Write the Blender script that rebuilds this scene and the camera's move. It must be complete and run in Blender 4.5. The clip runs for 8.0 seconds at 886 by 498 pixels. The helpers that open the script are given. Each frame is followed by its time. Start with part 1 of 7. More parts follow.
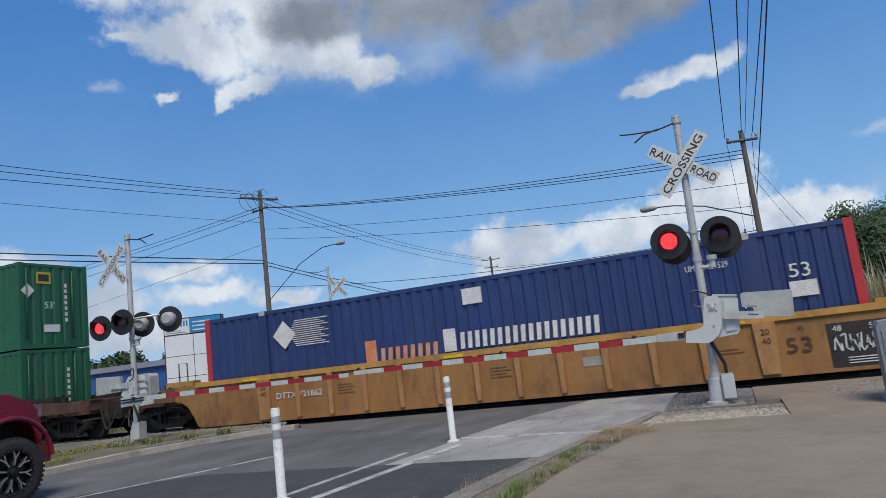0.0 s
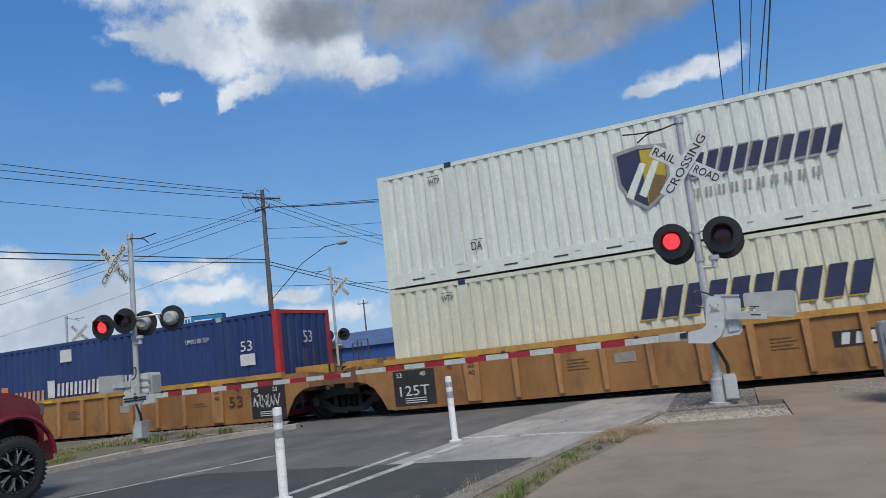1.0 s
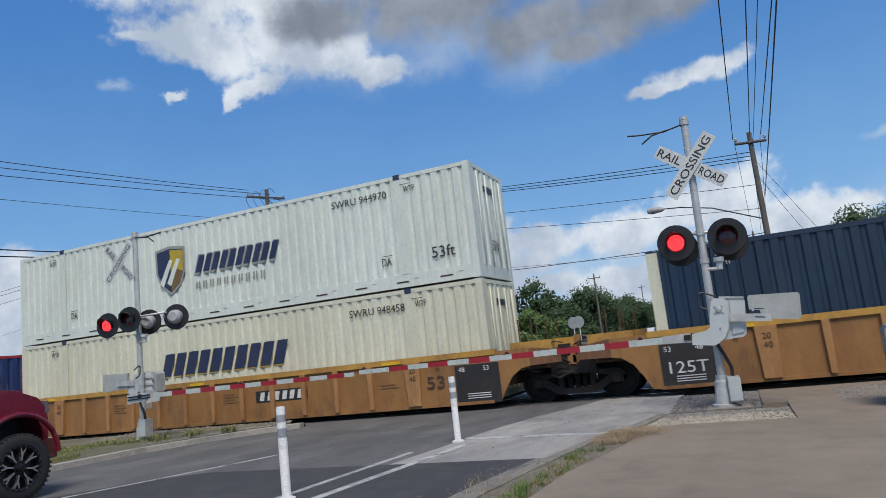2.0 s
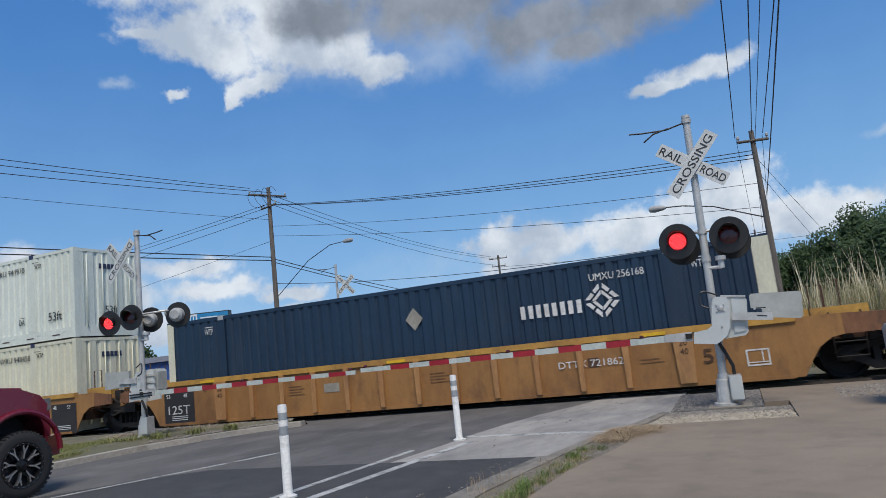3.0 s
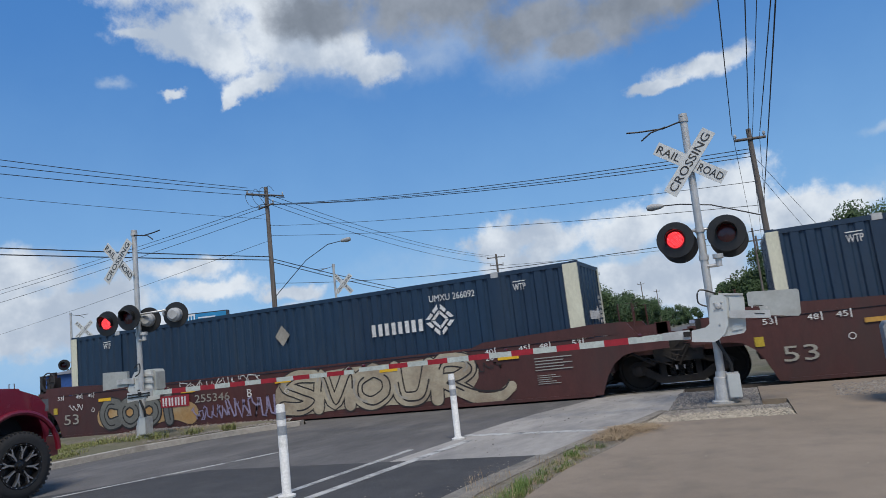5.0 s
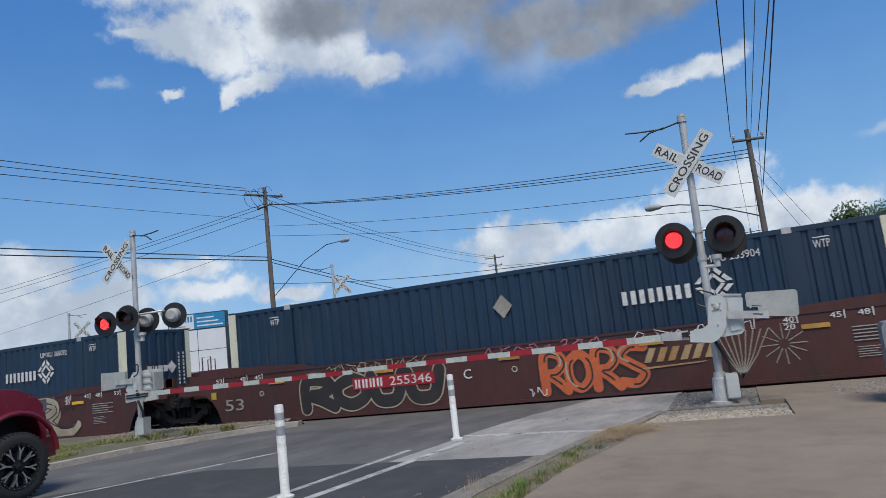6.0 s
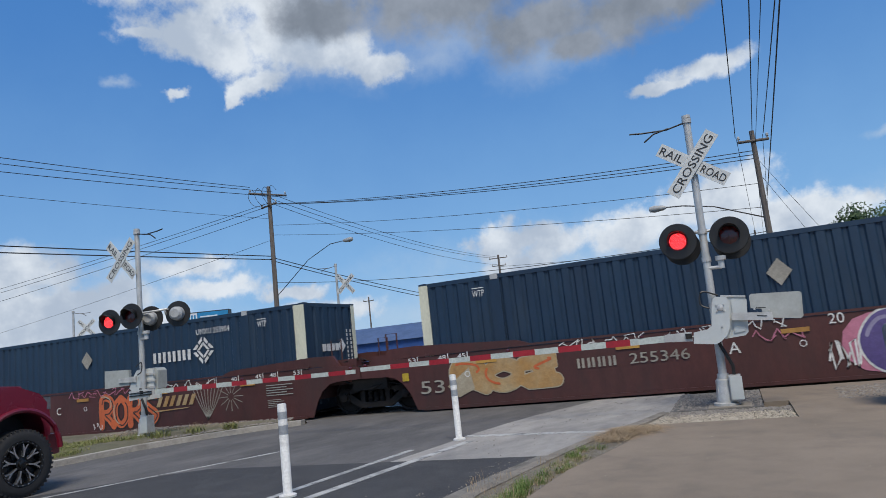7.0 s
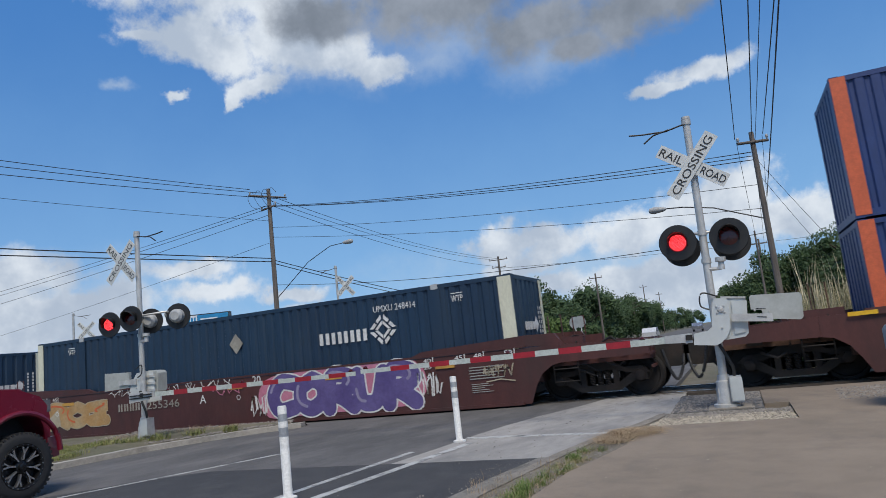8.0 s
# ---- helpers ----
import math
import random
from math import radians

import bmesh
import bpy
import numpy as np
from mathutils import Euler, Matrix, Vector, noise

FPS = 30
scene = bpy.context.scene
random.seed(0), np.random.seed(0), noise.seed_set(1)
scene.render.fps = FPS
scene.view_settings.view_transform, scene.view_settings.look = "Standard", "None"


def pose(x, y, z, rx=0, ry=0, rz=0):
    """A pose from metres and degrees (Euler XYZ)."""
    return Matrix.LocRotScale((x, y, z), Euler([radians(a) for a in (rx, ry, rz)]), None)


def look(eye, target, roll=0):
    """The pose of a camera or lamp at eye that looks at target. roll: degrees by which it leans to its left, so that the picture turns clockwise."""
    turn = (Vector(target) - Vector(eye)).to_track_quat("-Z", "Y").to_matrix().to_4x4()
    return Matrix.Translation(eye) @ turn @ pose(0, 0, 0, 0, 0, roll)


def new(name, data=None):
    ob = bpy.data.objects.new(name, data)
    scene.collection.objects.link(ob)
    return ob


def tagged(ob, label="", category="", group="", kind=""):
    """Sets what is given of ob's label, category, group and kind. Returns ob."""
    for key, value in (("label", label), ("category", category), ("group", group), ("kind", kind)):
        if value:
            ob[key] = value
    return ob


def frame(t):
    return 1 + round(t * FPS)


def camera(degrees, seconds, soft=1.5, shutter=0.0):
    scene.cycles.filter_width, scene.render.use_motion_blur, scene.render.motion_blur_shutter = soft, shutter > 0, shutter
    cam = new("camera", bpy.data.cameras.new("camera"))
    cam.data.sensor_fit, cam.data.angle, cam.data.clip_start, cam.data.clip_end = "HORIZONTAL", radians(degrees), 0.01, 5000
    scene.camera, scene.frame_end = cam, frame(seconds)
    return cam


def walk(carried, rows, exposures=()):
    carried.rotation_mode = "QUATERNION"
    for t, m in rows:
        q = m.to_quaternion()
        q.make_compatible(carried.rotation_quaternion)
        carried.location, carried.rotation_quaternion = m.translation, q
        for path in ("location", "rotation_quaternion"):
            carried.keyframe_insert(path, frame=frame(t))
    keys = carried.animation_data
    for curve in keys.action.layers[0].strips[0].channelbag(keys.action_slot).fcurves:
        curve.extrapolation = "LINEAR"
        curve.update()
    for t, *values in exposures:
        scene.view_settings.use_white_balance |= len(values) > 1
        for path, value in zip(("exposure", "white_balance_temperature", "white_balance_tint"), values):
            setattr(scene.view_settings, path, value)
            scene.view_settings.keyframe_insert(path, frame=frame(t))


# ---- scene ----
# The camera: hand-held on the pavement, it stays in one place and sways a little.
EYE = (0.0, -15.24, 1.436)


def aim(yaw, pitch, roll):
    return pose(*EYE, 0, 0, -yaw) @ pose(0, 0, 0, 90 + pitch) @ pose(0, 0, 0, 0, 0, roll)


cam = camera(66.32, 8.0, soft=0.8, shutter=0.06)
walk(cam, [(t, aim(*a)) for t, *a in (
    (0, -21.81, 8.446, -6.897), (0.5, -21.828, 8.424, -6.867), (1, -21.998, 8.442, -6.749), (1.5, -22.18, 8.548, -6.537),
    (3, -22.478, 8.383, -6.321), (3.5, -22.428, 8.317, -6.411), (4, -22.41, 8.283, -6.482), (4.5, -22.374, 8.274, -6.505),
    (6, -22.191, 8.307, -6.521), (6.5, -22.353, 8.285, -6.317), (7, -22.493, 8.338, -6.188), (7.5, -22.532, 8.45, -6.225),
    (8, -22.471, 8.49, -6.311))])

# ---- world and sun ----
SUN_EL, SUN_AZ = 56.0, 150.0  # degrees; the azimuth turns clockwise from +y
world = bpy.data.worlds.new("sky")
scene.world = world
world.use_nodes = True
scene.view_settings.exposure = 0.0


class Nodes:
    """A short way to chain shader nodes."""

    def __init__(self, tree):
        self.tree = tree
        tree.nodes.clear()

    def add(self, kind, *args, **props):
        n = self.tree.nodes.new("ShaderNode" + kind)
        for k, v in props.items():
            setattr(n, k, v)
        for i, a in enumerate(args):
            if a is None:
                continue
            if isinstance(a, bpy.types.NodeSocket):
                self.tree.links.new(a, n.inputs[i])
            else:
                n.inputs[i].default_value = a
        return n

    def math(self, op, *args, clamp=False):
        return self.add("Math", *args, operation=op, use_clamp=clamp).outputs[0]

    def mix(self, fac, a, b):
        n = self.tree.nodes.new("ShaderNodeMix")
        n.data_type = "RGBA"
        for i, v in ((0, fac), (6, a), (7, b)):
            if isinstance(v, bpy.types.NodeSocket):
                self.tree.links.new(v, n.inputs[i])
            else:
                n.inputs[i].default_value = v if i == 0 else (*v[:3], 1)
        return n.outputs[2]

    def noise(self, vec, scale, detail=4.0, rough=0.55):
        n = self.tree.nodes.new("ShaderNodeTexNoise")
        n.inputs["Scale"].default_value = scale
        n.inputs["Detail"].default_value = detail
        n.inputs["Roughness"].default_value = rough
        if vec is not None:
            self.tree.links.new(vec, n.inputs["Vector"])
        return n.outputs[0], n.outputs[1]

    def ramp(self, fac, lo, hi):
        n = self.tree.nodes.new("ShaderNodeMapRange")
        n.interpolation_type = "SMOOTHSTEP"
        self.tree.links.new(fac, n.inputs[0])
        n.inputs[1].default_value, n.inputs[2].default_value = lo, hi
        return n.outputs[0]


def make_sky():
    nd = Nodes(world.node_tree)
    geo = nd.add("TexCoord").outputs["Generated"]
    sky = nd.add("TexSky", sky_type="NISHITA", sun_disc=False, sun_elevation=radians(SUN_EL), sun_rotation=radians(SUN_AZ),
                 altitude=150, air_density=1.0, dust_density=0.6, ozone_density=2.2)
    sep = nd.add("SeparateXYZ", geo)
    warp, warp_c = nd.noise(geo, 7.0, 6.0, 0.6)
    fine, _ = nd.noise(geo, 13.0, 9.0, 0.62)
    wsep = nd.add("SeparateXYZ", warp_c)
    az = nd.math("ADD", nd.math("ARCTAN2", sep.outputs[0], sep.outputs[1]), nd.math("MULTIPLY", nd.math("SUBTRACT", wsep.outputs[0], 0.5), 0.13))
    el = nd.math("ADD", nd.math("ARCSINE", sep.outputs[2]), nd.math("MULTIPLY", nd.math("SUBTRACT", wsep.outputs[1], 0.5), 0.09))

    def blob(a, e, ra, re, turn=0):
        c, s = math.cos(radians(turn)), math.sin(radians(turn))
        da, de = nd.math("SUBTRACT", az, radians(a)), nd.math("SUBTRACT", el, radians(e))
        u = nd.math("ADD", nd.math("MULTIPLY", da, c / radians(ra)), nd.math("MULTIPLY", de, s / radians(ra)))
        v = nd.math("ADD", nd.math("MULTIPLY", da, -s / radians(re)), nd.math("MULTIPLY", de, c / radians(re)))
        r = nd.math("SQRT", nd.math("ADD", nd.math("MULTIPLY", u, u), nd.math("MULTIPLY", v, v)))
        return nd.math("SUBTRACT", 1.0, r)

    def union(blobs):
        out = blob(*blobs[0])
        for b in blobs[1:]:
            out = nd.add("Math", out, blob(*b), 0.3, operation="SMOOTH_MAX").outputs[0]
        return out

    def cover(blobs, lo, hi, grain):
        d = union(blobs)
        d = nd.math("ADD", d, nd.math("MULTIPLY", nd.math("SUBTRACT", fine, 0.5), grain))
        return nd.ramp(d, lo, hi)

    white = cover(CLOUDS, -0.14, 0.46, 2.1)
    dark = cover(SHADED, -0.25, 0.6, 1.5)
    veil = cover(VEILS, -0.1, 1.2, 1.3)
    shade, _ = nd.noise(geo, 9.0, 5.0, 0.6)
    lit = nd.mix(nd.ramp(shade, 0.35, 0.68), (4.3, 5.1, 6.3), (7.5, 8.1, 8.8))
    grey = nd.mix(nd.ramp(shade, 0.3, 0.7), (1.95, 2.3, 2.85), (3.1, 3.55, 4.3))
    low = nd.ramp(el, radians(-2), radians(30))
    clear = nd.mix(low, (2.4, 4.9, 8.2), (0.62, 2.25, 5.9))
    clear = nd.mix(0.15, clear, sky.outputs[0])
    col = nd.mix(nd.math("MULTIPLY", veil, 0.46), clear, (5.9, 6.7, 7.4))
    col = nd.mix(white, col, lit)
    col = nd.mix(dark, col, grey)
    back = nd.add("Background", col, SKY_STRENGTH)
    out = nd.add("OutputWorld")
    world.node_tree.links.new(back.outputs[0], out.inputs[0])


SKY_STRENGTH = 0.1
# cumulus heaps: azimuth, elevation, half width, half height in degrees, turn
CLOUDS = [(-42.8, 26.3, 4.5, 2.1, 0), (-39.5, 25.4, 4.2, 1.8, -8), (-35.5, 26.6, 5, 2.6, 0), (-30.5, 25.6, 4.2, 2.4, 0), (-26.8, 23.9, 3.8, 1.35, -4), (-37.2, 23.2, 2.2, 1.1, 25), (-39.0, 22.1, 1.1, 0.6, 45),
          (-45.6, 26.0, 1.8, 0.7, 0), (-38, 29.5, 11, 2.4, 0), (-44.1, 22.1, 1.3, 0.5, 0), (0.9, 19.5, 4.0, 1.35, 0), (-3.0, 18.9, 3.2, 0.6, 4),
          (1.4, 9.4, 3.2, 2.3, 0), (-2.4, 8.8, 3.6, 2.4, 10), (-7, 7.9, 4.6, 1.9, 10), (-12.5, 7.6, 4.4, 1.6, 8), (-18, 8.6, 3.6, 1.5, 0), (-14, 8.8, 3.2, 1.1, 0), (-16, 6.6, 4.4, 1.2, 0), (5.6, 7.3, 4.8, 1.6, -12), (-6, 4.2, 9, 1.7, 0),
          (-16, 4.6, 6, 1.1, 0), (-2, 2.5, 8, 2.0, 0), (-54.5, 8.6, 4.4, 2.5, 0), (-43, 8.7, 4.2, 1.0, 0), (-50, 6.4, 6, 1.7, 0), (-41.5, 6.8, 4.4, 1.1, 0), (-56, 5, 7, 3.0, 0),
          (-35.5, 6.2, 3.2, 0.8, 0), (-47, 4.2, 8, 1.5, 0), (-33, 4.0, 7, 1.2, 0), (16, 3, 6, 2, 0),
          (70, 30, 20, 8, 0), (120, 40, 22, 10, 15), (170, 25, 25, 9, 0), (-110, 30, 20, 9, 0), (-150, 45, 24, 10, 20)]
SHADED = [(-31.0, 28.5, 5.4, 2.1, 0), (-21, 27.8, 8, 2.8, 0), (-12.5, 25.4, 5.6, 3.0, 0), (-9.6, 22.9, 3.0, 1.5, 0), (-4.6, 25.0, 6, 2.5, 8), (0.5, 25.2, 4.2, 1.7, 10), (-14, 31, 20, 4.4, 0), (40, 55, 40, 16, 0), (-60, 60, 40, 14, 0)]
VEILS = [(-20, 25, 8, 3, 0), (12.6, 11.4, 2.0, 0.5, 0), (-10, 6, 24, 4.4, 0), (-50, 6, 18, 5, 0), (-30, 25.5, 12, 4, 0), (-12, 22.5, 6, 2.6, 0), (-20, 2.5, 60, 4, 0), (-22, 24, 6, 2, 0), (-47.6, 22.2, 1.2, 0.5, 0)]
make_sky()

sun = new("sun", bpy.data.lights.new("sun", "SUN"))
sun.data.energy, sun.data.angle, sun.data.color = 3.2, radians(24), (1.0, 0.91, 0.78)
sun.matrix_world = look((0, 0, 0), (-math.sin(radians(SUN_AZ)) * math.cos(radians(SUN_EL)), -math.cos(radians(SUN_AZ)) * math.cos(radians(SUN_EL)), -math.sin(radians(SUN_EL))))


# ---- materials ----
def surface(name, c1, c2=None, scale=3.0, rough=0.6, metal=0.0, bump=0.1, grain=40.0, stretch=(1, 1, 1), stain=None, stain_scale=1.2,
            stain_amount=0.5, piece=0.0, coat=0.0, glow=0.0, mottle=0.7, speck=0.6):
    """A painted, stony or metal surface: two tones at a broad scale, fine grain, patches of stain and relief."""
    m = bpy.data.materials.new(name)
    m.use_nodes = True
    nd = Nodes(m.node_tree)
    c2 = c2 or tuple(v * 0.8 for v in c1)
    co = nd.add("TexCoord").outputs["Object"]
    vec = nd.add("Mapping", co)
    vec.inputs["Scale"].default_value = stretch
    vec = vec.outputs[0]
    broad, _ = nd.noise(vec, scale, 5.0)
    fine, _ = nd.noise(vec, grain, 3.0, 0.7)
    mid, _ = nd.noise(vec, scale * 7.3, 6.0, 0.65)
    col = nd.mix(nd.ramp(broad, 0.3, 0.7), c1, c2)
    tone = nd.mix(nd.ramp(mid, 0.3, 0.72), (1.1, 1.1, 1.1), (0.8, 0.8, 0.8))
    mot = nd.tree.nodes.new("ShaderNodeMix")
    mot.data_type, mot.blend_type = "RGBA", "MULTIPLY"
    mot.inputs[0].default_value = mottle
    nd.tree.links.new(col, mot.inputs[6])
    nd.tree.links.new(tone, mot.inputs[7])
    col = mot.outputs[2]
    dim = nd.mix(nd.ramp(fine, 0.3, 0.75), (0.82, 0.82, 0.82), (1.12, 1.12, 1.12))
    mul = nd.tree.nodes.new("ShaderNodeMix")
    mul.data_type, mul.blend_type = "RGBA", "MULTIPLY"
    mul.inputs[0].default_value = speck
    nd.tree.links.new(col, mul.inputs[6])
    nd.tree.links.new(dim, mul.inputs[7])
    col = mul.outputs[2]
    if stain:
        s, _ = nd.noise(vec, stain_scale, 8.0, 0.68)
        col = nd.mix(nd.math("MULTIPLY", nd.ramp(s, 0.47, 0.72), stain_amount), col, stain)
    if piece:
        rnd = nd.add("ObjectInfo").outputs["Random"]
        tone = nd.math("ADD", nd.math("MULTIPLY", rnd, piece), 1 - piece / 2)
        hsv = nd.tree.nodes.new("ShaderNodeHueSaturation")
        nd.tree.links.new(tone, hsv.inputs["Value"])
        nd.tree.links.new(col, hsv.inputs["Color"])
        col = hsv.outputs[0]
    p = nd.add("BsdfPrincipled")
    nd.tree.links.new(col, p.inputs["Base Color"])
    rr = nd.math("ADD", nd.math("MULTIPLY", nd.math("SUBTRACT", broad, 0.5), 0.3), rough, clamp=True)
    nd.tree.links.new(rr, p.inputs["Roughness"])
    p.inputs["Metallic"].default_value = metal
    p.inputs["Coat Weight"].default_value = coat
    if glow:
        p.inputs["Emission Color"].default_value = (*c1, 1)
        p.inputs["Emission Strength"].default_value = glow
    if bump:
        b = nd.tree.nodes.new("ShaderNodeBump")
        b.inputs["Strength"].default_value = bump
        b.inputs["Distance"].default_value = 0.02
        nd.tree.links.new(nd.math("ADD", fine, broad), b.inputs["Height"])
        nd.tree.links.new(b.outputs[0], p.inputs["Normal"])
    out = nd.add("OutputMaterial")
    nd.tree.links.new(p.outputs[0], out.inputs[0])
    return m


M = {}
M["asphalt"] = surface("asphalt", (0.043, 0.043, 0.045), (0.06, 0.06, 0.062), 0.5, 0.85, bump=0.35, grain=90, stain=(0.10, 0.10, 0.10), stain_scale=1.6, stain_amount=0.35)
M["worn_asphalt"] = surface("worn_asphalt", (0.125, 0.12, 0.116), (0.085, 0.083, 0.082), 0.6, 0.85, bump=0.35, grain=80, stretch=(1, 0.45, 1), stain=(0.215, 0.205, 0.195), stain_scale=0.9, stain_amount=0.55)
M["apron"] = surface("apron", (0.37, 0.352, 0.325), (0.255, 0.245, 0.23), 0.7, 0.85, bump=0.25, grain=70, stretch=(1, 0.4, 1), stain=(0.17, 0.165, 0.16), stain_scale=1.3, stain_amount=0.75)
M["pavement"] = surface("pavement", (0.262, 0.21, 0.157), (0.213, 0.172, 0.13), 0.35, 0.85, bump=0.2, grain=140, stain=(0.125, 0.105, 0.085), stain_scale=1.1, stain_amount=0.5, mottle=0.5)
M["rusty_tan"] = surface("rusty_tan", (0.235, 0.105, 0.045), (0.13, 0.06, 0.034), 1.4, 0.75, 0.0, bump=0.2, grain=25, stretch=(1, 1, 0.4), stain=(0.06, 0.035, 0.026), stain_scale=2.2, stain_amount=0.9)
M["kerb_dirty"] = surface("kerb_dirty", (0.27, 0.24, 0.20), (0.19, 0.172, 0.145), 1.8, 0.9, bump=0.4, grain=50, stain=(0.10, 0.09, 0.07), stain_scale=2.2, stain_amount=0.7)
# paler copy of well_tan: light on the proud ribs is put into the colour
M["well_rib_lit"] = surface("well_rib_lit", (0.43, 0.225, 0.085), (0.35, 0.17, 0.062), 1.2, 0.6, bump=0.08, grain=30, stretch=(1, 1, 0.3), stain=(0.14, 0.07, 0.04), stain_scale=2.0, stain_amount=0.55)
M["kerb"] = surface("kerb", (0.42, 0.39, 0.345), (0.31, 0.285, 0.25), 1.5, 0.9, bump=0.3, grain=60, stain=(0.12, 0.11, 0.09), stain_amount=0.6)
M["gutter"] = surface("gutter", (0.25, 0.235, 0.205), (0.17, 0.16, 0.14), 2.2, 0.9, bump=0.35, grain=60, stain=(0.09, 0.085, 0.07), stain_scale=2.0, stain_amount=0.8)
M["road_paint"] = surface("road_paint", (0.50, 0.50, 0.485), (0.36, 0.36, 0.35), 4, 0.7, bump=0.2, grain=60, stain=(0.12, 0.12, 0.12), stain_scale=4, stain_amount=1.0)
M["soil"] = surface("soil", (0.16, 0.135, 0.10), (0.10, 0.105, 0.06), 0.25, 0.95, bump=0.5, grain=20, stain=(0.22, 0.19, 0.14), stain_amount=0.5)
M["ballast"] = surface("ballast", (0.19, 0.175, 0.16), (0.12, 0.11, 0.10), 2.0, 0.95, bump=0.8, grain=25)
M["stone"] = surface("stone", (0.42, 0.38, 0.32), (0.26, 0.24, 0.21), 6.0, 0.9, bump=0.4, grain=50)
M["rail_steel"] = surface("rail_steel", (0.16, 0.11, 0.085), (0.10, 0.07, 0.055), 3.0, 0.6, 0.5)
M["rail_top"] = surface("rail_top", (0.55, 0.55, 0.56), (0.45, 0.45, 0.46), 3.0, 0.25, 1.0, bump=0.02)
M["tie"] = surface("tie", (0.09, 0.07, 0.055), (0.06, 0.05, 0.04), 2.0, 0.9, bump=0.4)
M["galvanised"] = surface("galvanised", (0.60, 0.59, 0.565), (0.47, 0.465, 0.445), 5.0, 0.4, 0.3, bump=0.02, grain=60, stain=(0.31, 0.30, 0.28), stain_amount=0.4, mottle=0.4, speck=0.2)
M["silver_paint"] = surface("silver_paint", (0.56, 0.585, 0.575), (0.50, 0.525, 0.515), 1.5, 0.4, 0.1, bump=0.0, stain=(0.36, 0.37, 0.36), stain_amount=0.3, mottle=0.15, speck=0.12)
M["weight_grey"] = surface("weight_grey", (0.44, 0.455, 0.43), (0.36, 0.375, 0.355), 2.0, 0.5, 0.1, bump=0.02, stain=(0.26, 0.25, 0.22), stain_scale=2.5, stain_amount=0.5, mottle=0.4, speck=0.2)
M["signal_black"] = surface("signal_black", (0.012, 0.012, 0.013), (0.02, 0.02, 0.02), 4, 0.5, bump=0.03)
M["signal_back"] = surface("signal_back", (0.42, 0.43, 0.43), (0.33, 0.34, 0.34), 4, 0.5, bump=0.03)
M["lens_lit"] = surface("lens_lit", (0.26, 0.004, 0.01), (0.26, 0.004, 0.01), 4, 0.3, bump=0, glow=0.3)
M["lens_dark"] = surface("lens_dark", (0.10, 0.008, 0.008), (0.07, 0.006, 0.006), 4, 0.25, bump=0, coat=0.4)
M["sign_white"] = surface("sign_white", (0.62, 0.64, 0.63), (0.55, 0.57, 0.56), 2, 0.5, bump=0.02, mottle=0.4, speck=0.3)
M["sign_black"] = surface("sign_black", (0.02, 0.02, 0.02), (0.03, 0.03, 0.03), 2, 0.5, bump=0.02)
M["gate_white"] = surface("gate_white", (0.53, 0.575, 0.53), (0.44, 0.48, 0.445), 3, 0.45, bump=0.02)
M["gate_red"] = surface("gate_red", (0.36, 0.02, 0.03), (0.29, 0.016, 0.025), 3, 0.4, bump=0.02)
M["post_white"] = surface("post_white", (0.76, 0.76, 0.74), (0.68, 0.68, 0.66), 3, 0.5, bump=0.05, stain=(0.3, 0.3, 0.29), stain_scale=4, stain_amount=0.5)
M["post_band"] = surface("post_band", (0.36, 0.38, 0.40), (0.30, 0.32, 0.34), 3, 0.4, bump=0.02)
M["pole_wood"] = surface("pole_wood", (0.175, 0.152, 0.135), (0.115, 0.10, 0.09), 2.0, 0.9, bump=0.5, grain=30, stretch=(6, 6, 0.5))
M["cable"] = surface("cable", (0.015, 0.015, 0.017), (0.02, 0.02, 0.02), 2, 0.6, bump=0)
M["well_tan"] = surface("well_tan", (0.335, 0.168, 0.052), (0.262, 0.125, 0.04), 1.0, 0.62, bump=0.08, grain=30, stretch=(1, 1, 0.45), stain=(0.12, 0.058, 0.03), stain_scale=1.9, stain_amount=0.7, mottle=0.45, speck=0.4)
M["well_yellow"] = surface("well_yellow", (0.52, 0.29, 0.055), (0.42, 0.22, 0.05), 1.0, 0.6, bump=0.1, grain=30, stain=(0.16, 0.075, 0.04), stain_scale=1.4, stain_amount=0.6)
M["well_brown"] = surface("well_brown", (0.084, 0.0265, 0.0225), (0.06, 0.0215, 0.019), 0.8, 0.55, bump=0.1, grain=30, stretch=(1, 1, 0.3), stain=(0.045, 0.026, 0.023), stain_scale=1.1, stain_amount=0.7)
M["rusty"] = surface("rusty", (0.12, 0.06, 0.038), (0.07, 0.038, 0.026), 1.6, 0.8, 0.1, bump=0.25, grain=25, stain=(0.05, 0.032, 0.025), stain_scale=1.8, stain_amount=0.7)
M["grime"] = surface("grime", (0.022, 0.018, 0.016), (0.013, 0.012, 0.011), 2.0, 0.8, 0.1, bump=0.3, grain=25, stain=(0.06, 0.035, 0.025), stain_amount=0.45)
M["wheel_steel"] = surface("wheel_steel", (0.024, 0.019, 0.017), (0.015, 0.013, 0.012), 3.0, 0.75, 0.1, bump=0.15)
M["stencil_black"] = surface("stencil_black", (0.022, 0.02, 0.02), (0.035, 0.03, 0.028), 2.0, 0.6, bump=0.05)
M["mark_white"] = surface("mark_white", (0.72, 0.72, 0.70), (0.6, 0.6, 0.58), 2.5, 0.6, bump=0.02, stain=(0.4, 0.36, 0.32), stain_scale=3, stain_amount=0.5)
M["mark_brown"] = surface("mark_brown", (0.07, 0.035, 0.02), (0.09, 0.045, 0.025), 2.5, 0.6, bump=0.02)
